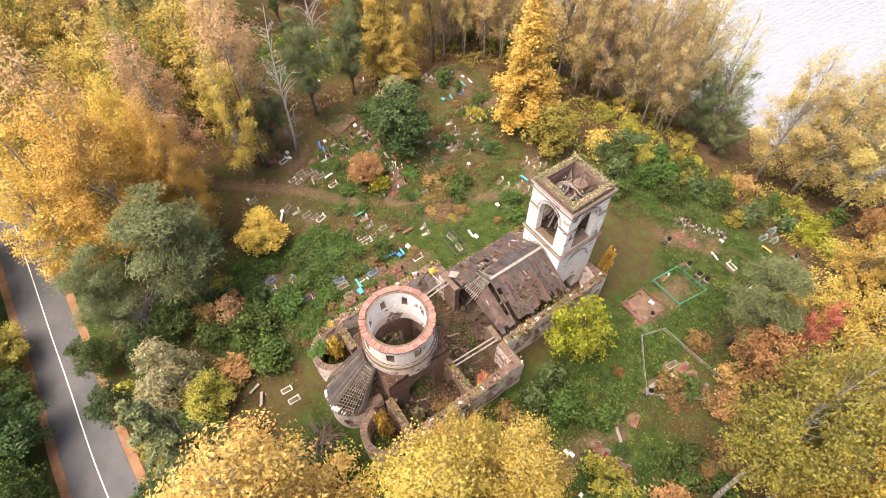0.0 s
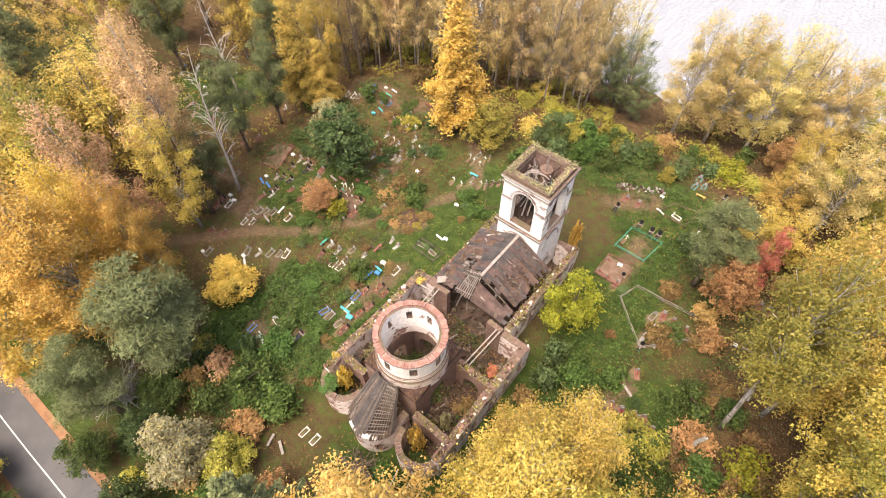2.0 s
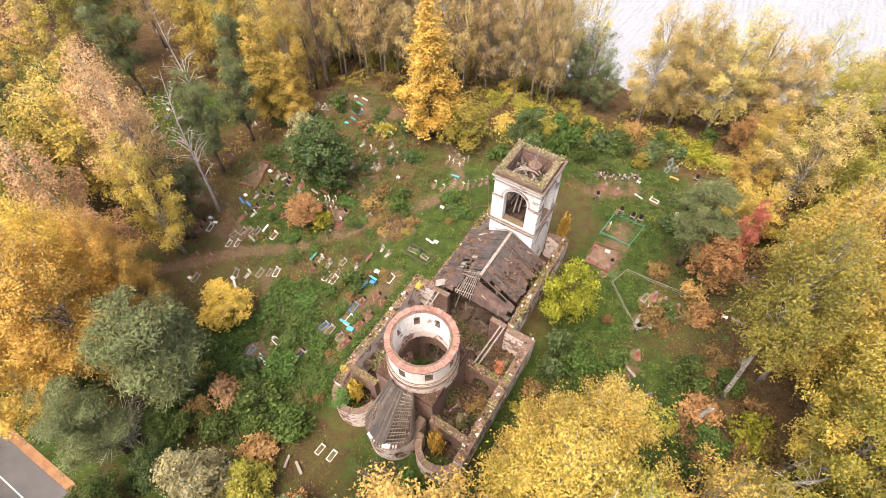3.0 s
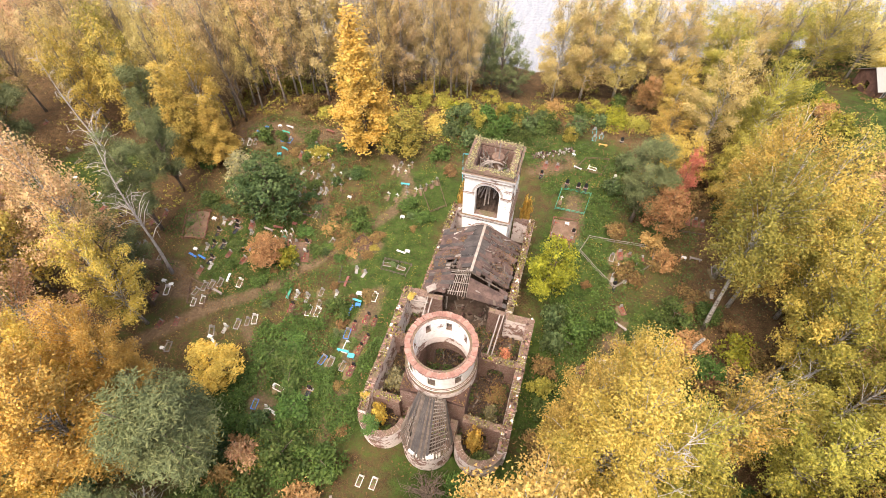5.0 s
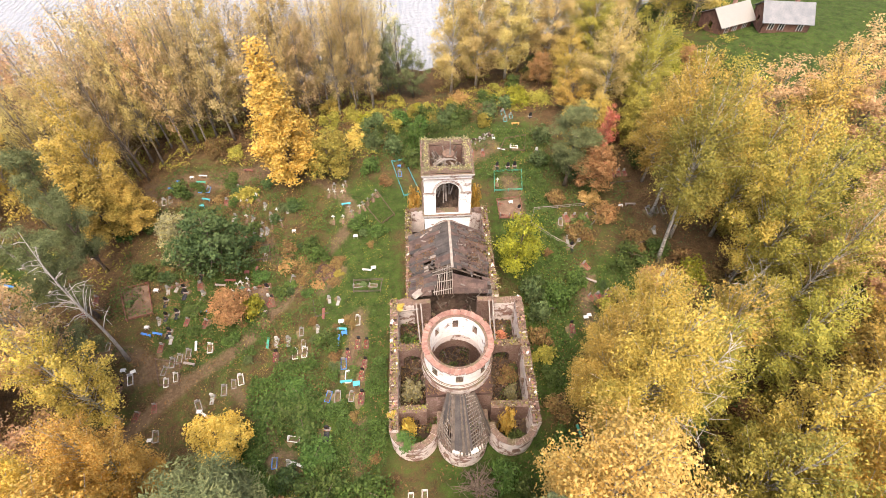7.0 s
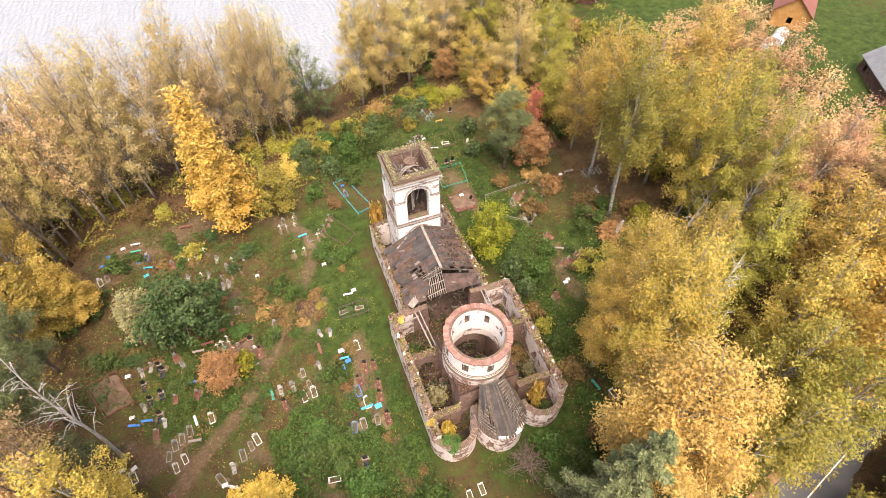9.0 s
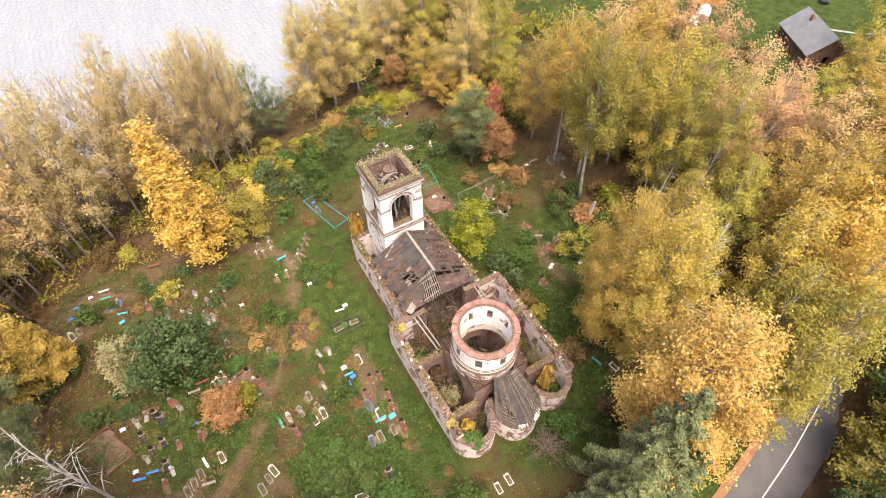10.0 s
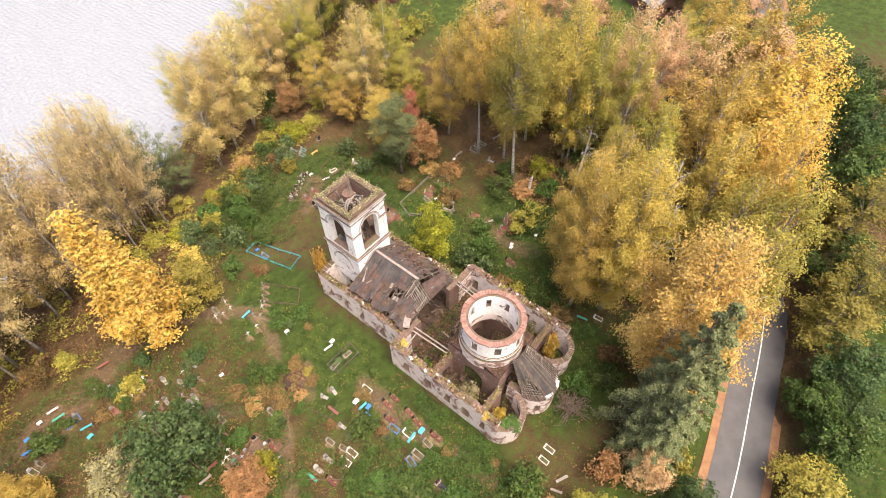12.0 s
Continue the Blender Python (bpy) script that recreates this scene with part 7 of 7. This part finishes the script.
for x, y, s in ((84, 42.3, 1.0), (80, 41.2, 0.7)):
    g = tagged(new("greenhouse"), "white arched plastic greenhouse on the grass", "greenhouse")
    bm = bmesh.new()
    n = 10
    rings = [[bm.verts.new((2.6 * s * sx, 1.4 * s * math.cos(math.pi * j / n), 1.7 * s * math.sin(math.pi * j / n))) for j in range(n + 1)] for sx in (-1, 1)]
    for j in range(n):
        bm.faces.new((rings[0][j], rings[0][j + 1], rings[1][j + 1], rings[1][j]))
    bm.faces.new(rings[0])
    bm.faces.new(rings[1][::-1])
    part("cover", bm, WHITE, g)
    for sx in (-1, 0, 1):
        bm = bmesh.new()
        add_tube(bm, [(2.6 * s * sx, 1.43 * s * math.cos(math.pi * j / n), 1.73 * s * math.sin(math.pi * j / n)) for j in range(n + 1)], [0.04] * (n + 1), 4)
        part("hoop", bm, STONE, g)
    g.matrix_basis = Matrix.Translation((x, y, ground_z(x, y) - 0.05)) @ Matrix.Rotation(0.5, 4, "Z")

pole = tagged(new("utility_pole"), "grey wooden utility pole with a brace", "pole")
bm = bmesh.new()
add_tube(bm, [(0, 0, -0.3), (0, 0, 9)], [0.16, 0.11], 8)
part("post", bm, OLDWOOD, pole)
bm = bmesh.new()
add_beam(bm, (1.6, 1.0, -0.2), (0.1, 0.05, 8.0), 0.18, 0.18)
part("brace", bm, OLDWOOD, pole)
part("crossarm", box_bm(1.6, 0.12, 0.12, Matrix.Translation((0, -0.18, 8.5))), OLDWOOD, pole)
pole.matrix_basis = Matrix.Translation((75.7, 5.5, ground_z(75.7, 5.5)))


def car(x, y, turn, paint_mat, label):
    g = tagged(new("car"), label, "car")
    bm = bmesh.new()
    prof = [(-2.1, 0.35), (-2.1, 0.85), (-1.2, 0.95), (-0.55, 1.45), (1.1, 1.48), (1.75, 0.98), (2.1, 0.9), (2.1, 0.35)]
    a = [bm.verts.new((px, -0.84 if pz < 1.2 else -0.66, pz)) for px, pz in prof]
    b = [bm.verts.new((px, 0.84 if pz < 1.2 else 0.66, pz)) for px, pz in prof]
    bm.faces.new(a)
    bm.faces.new(b[::-1])
    for i in range(len(prof)):
        j = (i + 1) % len(prof)
        bm.faces.new((a[i], b[i], b[j], a[j]))
    bmesh.ops.recalc_face_normals(bm, faces=bm.faces[:])
    bmesh.ops.bevel(bm, geom=bm.edges[:], offset=0.06, segments=2, affect="EDGES")
    part("body", bm, paint_mat, g)
    for nm, p in (("windscreen", [(-1.13, -0.62, 1.03), (-1.13, 0.62, 1.03), (-0.6, 0.55, 1.44), (-0.6, -0.55, 1.44)]), ("rear_window", [(1.7, 0.62, 1.05), (1.7, -0.62, 1.05), (1.17, -0.55, 1.45), (1.17, 0.55, 1.45)])):
        bm = bmesh.new()
        f = bm.faces.new([bm.verts.new(Vector(q) + Vector((-0.03 if nm == "windscreen" else 0.03, 0, 0.03))) for q in p])
        r = bmesh.ops.extrude_face_region(bm, geom=[f])
        bmesh.ops.translate(bm, verts=[v for v in r["geom"] if isinstance(v, bmesh.types.BMVert)], vec=(0, 0, -0.03))
        bmesh.ops.recalc_face_normals(bm, faces=bm.faces[:])
        part(nm, bm, GLASS, g)
    for wx in (-1.3, 1.3):
        for wy in (-0.8, 0.8):
            bm = bmesh.new()
            add_tube(bm, [(wx, wy - 0.1, 0.32), (wx, wy + 0.1, 0.32)], [0.32, 0.32], 14)
            wh = part("wheel", bm, BLACK, g)
            bm = bmesh.new()
            add_tube(bm, [(wx, wy - 0.11, 0.32), (wx, wy + 0.11, 0.32)], [0.18, 0.18], 10)
            part("rim", bm, STONE, wh)
    g.matrix_basis = Matrix.Translation((x, y, ground_z(x, y))) @ Matrix.Rotation(radians(turn), 4, "Z")
    return g


car(61.0, 2.8, 130, BLACK, "dark car parked on the verge by the trees")
car(112, 33, 40, BLACK, "dark car parked by a village house")

# grey tumbledown shed and its rails
shed = tagged(new("shed"), "low grey shed with a patched roof", "shed")
bm = bmesh.new()
add_wall(bm, [(-2, -1.5), (2, -1.5), (2, 1.5), (-2, 1.5), (-2, -1.5)], 0.15, 0, 2.0, step=1)
part("wall", bm, OLDWOOD, shed)
part("roof", box_bm(4.8, 3.8, 0.12, Matrix.Translation((0, 0, 2.03)) @ Matrix.Rotation(0.12, 4, "Y"), 0.02), ZINC, shed)
shed.matrix_basis = Matrix.Translation((70, 9, ground_z(70, 9))) @ Matrix.Rotation(-0.7, 4, "Z")
rails = tagged(new("garden_fence"), "long pale plank fence by the village", "fence")
for (x0, y0), (x1, y1) in (((50, 20), (60, 25)), ((60, 25), (68, 15)), ((96, 30), (104, 20)), ((104, 20), (112, 14))):
    n = 5
    for i in range(n):
        x, y = x0 + (x1 - x0) * i / n, y0 + (y1 - y0) * i / n
        part("post", box_bm(0.12, 0.12, 1.3, Matrix.Translation((x, y, ground_z(x, y) - 0.1))), OLDWOOD, rails)
        bm = bmesh.new()
        xb, yb = x0 + (x1 - x0) * (i + 1) / n, y0 + (y1 - y0) * (i + 1) / n
        add_beam(bm, (x, y, ground_z(x, y) + 0.95), (xb, yb, ground_z(xb, yb) + 0.95), 0.06, 0.3)
        part("plank", bm, WHITE, rails)

# ---- dead trees ----
def bare_tree(x, y, H, r, lean, seed, bark, name, label, limbs=40, fork=True):
    rg = np.random.default_rng(seed)
    bm = bmesh.new()
    lv = Vector((*lean, 0))
    ctr = lambda u: Vector((0.25 * math.sin(6 * u), 0.25 * math.cos(5 * u), H * u)) + lv * u * H
    n = 10
    add_tube(bm, [ctr(i / n) + Vector((0, 0, -0.3 if i == 0 else 0)) for i in range(n + 1)], [r * (1.3 if i == 0 else 1) * (1 - 0.93 * i / n) for i in range(n + 1)], 7)
    for i in range(limbs):
        u = rg.uniform(0.28, 0.97)
        a = rg.uniform(0, 6.28)
        ln = (1.12 - u) * H * rg.uniform(0.12, 0.3)
        p0 = ctr(u)
        d = Vector((math.cos(a), math.sin(a), rg.uniform(0.5, 1.3))).normalized()
        p1, p2 = p0 + d * ln * 0.5 + Vector((0, 0, 0.1 * ln)), p0 + d * ln + Vector((0, 0, -0.05 * ln))
        rr = max(0.035, r * (1 - u) * 0.45)
        add_tube(bm, [p0, p1, p2], [rr, rr * 0.7, 0.02], 5, False)
        for _ in range(3):
            q = p0.lerp(p2, rg.uniform(0.4, 0.95))
            e = q + Vector(rg.normal(size=3)) * ln * 0.22
            add_tube(bm, [q, e], [0.03, 0.012], 4, False)
    base = tagged(new(name), label, "tree")
    part("trunk", bm, bark, base, smooth=True)
    base.matrix_basis = Matrix.Translation((x, y, ground_z(x, y)))
    return base


bare_tree(-44.2, 6.8, 26, 0.26, (0.045, 0.05), 1, PALEBARK, "dead_birch", "bare dead birch with white bark and thin branches", 30)
bare_tree(-62.5, 21.6, 26, 0.24, (-0.02, -0.02), 2, PALEBARK, "dead_birch", "bare dead birch with white bark and thin branches", 26)
bare_tree(20.5, -8.8, 28.6, 0.22, (0.0, 0.0), 3, PALEBARK, "dead_birch", "bare pale birch top among yellow crowns", 50)
bare_tree(33.4, 7.0, 19, 0.26, (0.48, 0.18), 4, PALEBARK, "dead_tree", "leaning half-bare tree with pale limbs", 40)
bare_tree(37.5, 11, 22, 0.2, (0.05, 0.08), 14, GREYBIRCH, "dead_birch", "half-bare leaning birch trunk", 18)
for i, (x, y) in enumerate(((-44.5, 0.4), (-45.6, -0.3), (-43.6, 1.2))):
    bare_tree(x, y, 22, 0.3, (-0.05 + 0.02 * i, 0.01 * i), 5 + i, BARK, "tall_tree", "tall grey trunk of a group of three", 26)
for i, (x, y) in enumerate(((-55.5, 42.6), (-52.5, 43.2))):
    bare_tree(x, y, 20, 0.32, (-0.06, 0.02), 9 + i, BARK, "tall_tree", "tall leaning grey trunk on the bank", 16)
bm = bmesh.new()
add_tube(bm, [(0, 0, -0.2), (0.1, 0.1, 2.6), (0.3, 0.0, 4.6)], [0.3, 0.25, 0.2], 8)
st = tagged(new("tree_stump"), "tall broken white birch stump among bushes", "stump")
part("trunk", bm, BIRCH, st)
st.matrix_basis = Matrix.Translation((29.0, 13.2, ground_z(29, 13.2)))


def brushwood(x, y, r, h, n, seed, bark, label):
    rg = np.random.default_rng(seed)
    bm = bmesh.new()
    for i in range(n):
        a = rg.uniform(0, 6.28)
        d = r * rg.uniform(0.4, 1)
        p = Vector((rg.normal() * 0.4, rg.normal() * 0.4, 0.0))
        m = Vector((d * 0.5 * math.cos(a), d * 0.5 * math.sin(a), h * rg.uniform(0.5, 1.1)))
        e = Vector((d * math.cos(a), d * math.sin(a), h * rg.uniform(0.3, 1.1)))
        add_tube(bm, [p, m, e], [0.09, 0.06, 0.02], 4, False)
        for _ in range(4):
            q = m.lerp(e, rg.uniform(0, 1))
            add_tube(bm, [q, q + Vector(rg.normal(size=3)) * 0.6 + Vector((0, 0, 0.2))], [0.04, 0.012], 4, False)
    base = tagged(new("dead_bush"), label, "bush")
    part("branch_tangle", bm, bark, base, smooth=True)
    base.matrix_basis = Matrix.Translation((x, y, ground_z(x, y)))


brushwood(-26.5, -23.5, 4.2, 3.2, 46, 1, PALEBARK, "bleached tangle of dead branches near the road")
brushwood(26.5, 55.0, 4.0, 5.0, 60, 2, BARK, "bare grey-brown thorny bush")
brushwood(1.5, -11.8, 3.0, 1.0, 40, 3, BARK, "heap of cut brushwood by the apse")
brushwood(-38.5, 22.0, 2.6, 5.0, 50, 4, BARK, "bare grey tree beside the green one")

# ---- young growth in and on the ruin ----
for leaf, x, y, z, r, h, label in (
    ("gold", 5.3, -5.6, 0.3, 1.2, 7.2, "slender yellow birch sapling in the ruined apse"), ("pale", -5.8, -0.5, 0.2, 1.9, 3.6, "grey-green willow bush inside the nave"), ("gold", -6.2, -5.6, 0.3, 1.3, 5.0, "yellow sapling inside the side apse"),
    ("fresh", -6.6, -7.4, 4.0, 1.3, 0.8, "grass tuft on the broken apse wall"), ("ochre", -8.0, -4.6, 4.9, 0.6, 0.8, "yellow weeds on the wall head"), ("ochre", -7.0, 9.4, 5.3, 0.65, 0.8, "yellow weeds on the wall head"),
    ("pale", 6.4, -1.8, 0.3, 1.0, 4.8, "thin pale sapling inside the nave"), ("gold", -4.8, 28.0, 0, 1.4, 9.0, "yellow sapling beside the bell tower"), ("gold", 4.6, 28.5, 0, 1.2, 8.4, "yellow sapling beside the bell tower"),
    ("red", 6.4, 7.2, 0.3, 1.0, 1.0, "reddish weeds on the rubble"), ("green", -6.0, 7.0, 0.2, 1.3, 1.2, "green weeds on the rubble floor"), ("brown", 6.5, 1.5, 0.2, 1.5, 1.2, "brown weeds on the rubble floor"), ("green", 6.0, -6.4, 0.2, 1.4, 1.2, "green weeds in the apse"), ("green", -5.5, -6.6, 0.2, 1.4, 1.0, "green weeds in the apse"),
):
    b = bush(leaf, x, y, r, h, label)
    b.location.z = z + (ground_z(x, y) if y > 26 else 0)

# ---- undergrowth ----
rng = random.Random(17)


def free(x, y, pad=1.0):
    """Clear of the church, the road and the open plots."""
    if -9.5 - pad < x < 10 + pad and -10.5 - pad < y < 28 + pad:
        return False
    return float(far_from(np.float64(x), np.float64(y), ROADLINE)) > 5.5


def thicket(n, x0, x1, y0, y1, kinds, r, h, group):
    made = 0
    while made < n:
        x, y = rng.uniform(x0, x1), rng.uniform(y0, y1)
        if free(x, y) and ground_z(x, y) > LAKE + 0.2:
            bush(rng.choice(kinds), x, y, rng.uniform(*r), rng.uniform(*h), group=group)
        made += 1


thicket(26, -60, -12, 46, 70, ("brown", "olive", "ochre", "brown", "olive"), (1.6, 3.0), (1.4, 3.6), "undergrowth on the bank")
thicket(22, 0, 50, 56, 78, ("olive", "lime", "orange", "brown", "green"), (1.8, 3.4), (2.0, 4.5), "undergrowth on the bank")
thicket(24, 21, 48, -12, 22, ("green", "brown", "olive", "fresh", "dark"), (1.6, 3.2), (1.4, 4.0), "undergrowth under the birches")
thicket(22, 24, 40, -8, 16, ("green", "olive", "brown", "fresh", "orange"), (2.0, 3.4), (2.0, 4.4), "undergrowth under the birches")
thicket(14, 18, 34, 24, 44, ("brown", "orange", "green", "brown"), (1.6, 2.8), (1.6, 4.0), "undergrowth under the birches")
thicket(18, -26, -9, -30, -9, ("green", "fresh", "green", "dark", "olive", "orange"), (1.6, 3.0), (1.6, 3.6), "bushes towards the road")
thicket(12, -48, -28, -30, -14, ("green", "olive", "dark"), (1.8, 3.2), (1.6, 3.6), "bushes towards the road")
thicket(10, -100, -50, -30, 36, ("olive", "brown", "green", "ochre"), (1.8, 3.4), (1.6, 4.0), "undergrowth in the western wood")
thicket(14, 2, 26, -28, -11, ("green", "dark", "brown", "olive"), (1.6, 3.0), (1.4, 3.4), "bushes towards the road")
thicket(12, 45, 85, -16, 34, ("brown", "salmon", "olive", "brown"), (2.0, 4.0), (2.0, 4.5), "scrub by the village")
thicket(12, -16, 12, 52, 58, ("green", "sage", "olive", "sage"), (1.6, 2.6), (2.0, 3.6), "thicket behind the tower")
thicket(12, -14, -9.5, -8, 27, ("green", "fresh", "brown", "sage"), (0.6, 1.2), (0.5, 1.0), "weeds along the wall")
thicket(16, -30, -14, 4, 30, ("green", "fresh", "brown", "sage"), (0.7, 1.3), (0.6, 1.2), "small bushes among the graves")
thicket(20, -48, -24, 8, 40, ("green", "sage", "brown", "fresh"), (0.8, 1.6), (0.7, 1.6), "small bushes among the graves")
thicket(10, 12, 24, 8, 44, ("green", "sage", "brown"), (0.6, 1.3), (0.5, 1.3), "small bushes among the graves")

thicket(24, -46, -22, 8, 42, ("dark", "green", "dark"), (0.8, 1.7), (0.8, 1.9), "dark bushes among the graves")
thicket(12, 13, 26, 2, 44, ("dark", "green", "brown"), (0.8, 1.7), (0.8, 1.9), "dark bushes among the graves")


PLOTS = np.array([g[1:3] for g in GRAVES_A + GRAVES_B + GRAVES_C + GRAVES_D + GRAVES_E + GRAVES_F + GRAVES_G + GRAVES_H + GRAVES_I + GRAVES_L + GRAVES_M + GRAVES_N])


def scatter(name, n, boxes, leaf, size, zmax, label, seed, wave=0.3, cut=0.0, mound=0.0):
    """Low leaves over stretches of ground, in patches."""
    rg = np.random.default_rng(seed)
    out = []
    for x0, x1, y0, y1, share in boxes:
        m = int(n * share)
        p = np.stack([rg.uniform(x0, x1, m), rg.uniform(y0, y1, m)], 1)
        keep = [noise.noise(Vector((a * wave, b * wave, seed))) > cut and not (-9.0 < a < 9.8 and -9.2 < b < 27.6) for a, b in p]
        if mound:
            swept = np.min(np.hypot(p[:, None, 0] - PLOTS[None, :, 0], p[:, None, 1] - PLOTS[None, :, 1]), 1) < 1.15
            keep = np.array(keep, dtype=bool) & ~swept
        out.append(p[np.array(keep, dtype=bool)])
    p = np.concatenate(out)
    p = p[far_from(p[:, 0], p[:, 1], ROADLINE) > 4.5]
    z = land(p[:, 0], p[:, 1]) + humps(p[:, 0], p[:, 1]) + rg.uniform(0.02, 1, len(p)) ** 2 * zmax + 0.05
    if mound:
        hill = np.array([max(0.0, noise.noise(Vector((a * 0.45, b * 0.45, seed + 5))) * 1.5 + 0.35) for a, b in p])
        z += mound * np.minimum(hill, 1.2) * rg.uniform(0.3, 1, len(p)) ** 0.5
    me = leaf_cloud(name, np.column_stack([p, z]), size, 0.55, LEAF[leaf], rg, 1.2)
    tagged(new(name, me), label, "undergrowth", kind="stuff")


scatter("weeds", 60000, [(-27, -9, -16, 5, 0.6), (-30, -18, 4, 36, 0.14), (12, 22, -12, 46, 0.2)], "fresh", 0.3, 0.7, "knee-high green weeds and nettles", 1, 0.25, -0.05, 1.1)
scatter("weeds", 60000, [(-27, -9, -18, 6, 0.3), (-50, -26, 8, 44, 0.3), (14, 30, -14, 50, 0.25), (-14, 14, 38, 50, 0.15)], "green", 0.28, 0.5, "low dark green weeds", 2, 0.22, 0.0, 0.8)
scatter("grass_tufts", 40000, [(-30, -9, -10, 44, 0.55), (9, 24, 0, 50, 0.45)], "olive", 0.13, 0.12, "yellowing grass tufts on the lawn", 5, 0.6, 0.12)
scatter("grass_tufts", 46000, [(-34, -9, -12, 46, 0.55), (9, 26, -4, 52, 0.45)], "fresh", 0.14, 0.14, "green grass tufts on the lawn", 6, 0.45, -0.05)
scatter("fallen_leaves", 50000, [(-60, -30, -16, 45, 0.35), (-40, 10, 42, 76, 0.3), (22, 55, -20, 60, 0.35)], "brown", 0.17, 0.06, "fallen brown and yellow leaves", 3, 0.3, -0.2)
scatter("fallen_leaves", 14000, [(-50, -24, -16, 45, 0.4), (8, 40, -28, 30, 0.6)], "ochre", 0.15, 0.06, "fallen yellow leaves", 7, 0.35, 0.15)
scatter("dry_grass", 36000, [(-60, 40, 40, 78, 0.45), (-40, 40, -28, 10, 0.3), (-50, -20, 6, 40, 0.25)], "brown", 0.32, 0.5, "dry brown grass and fern", 4, 0.3, 0.0)

BANK = [(-70, -8, 44, 74, 0.45), (0, 60, 55, 92, 0.35), (-90, -50, -10, 46, 0.2)]
scatter("bank_undergrowth", 56000, BANK, "olive", 0.36, 0.5, "yellow-green undergrowth on the lake bank", 8, 0.18, -0.05, 1.6)
scatter("bank_undergrowth", 46000, BANK, "brown", 0.36, 0.5, "brown fern and scrub on the lake bank", 9, 0.2, -0.05, 1.2)
scatter("bank_undergrowth", 20000, [(-30, 30, 44, 68, 0.7), (26, 50, -10, 40, 0.3)], "sage", 0.26, 0.5, "grey-green scrub below the thicket", 10, 0.3, 0.05, 1.2)
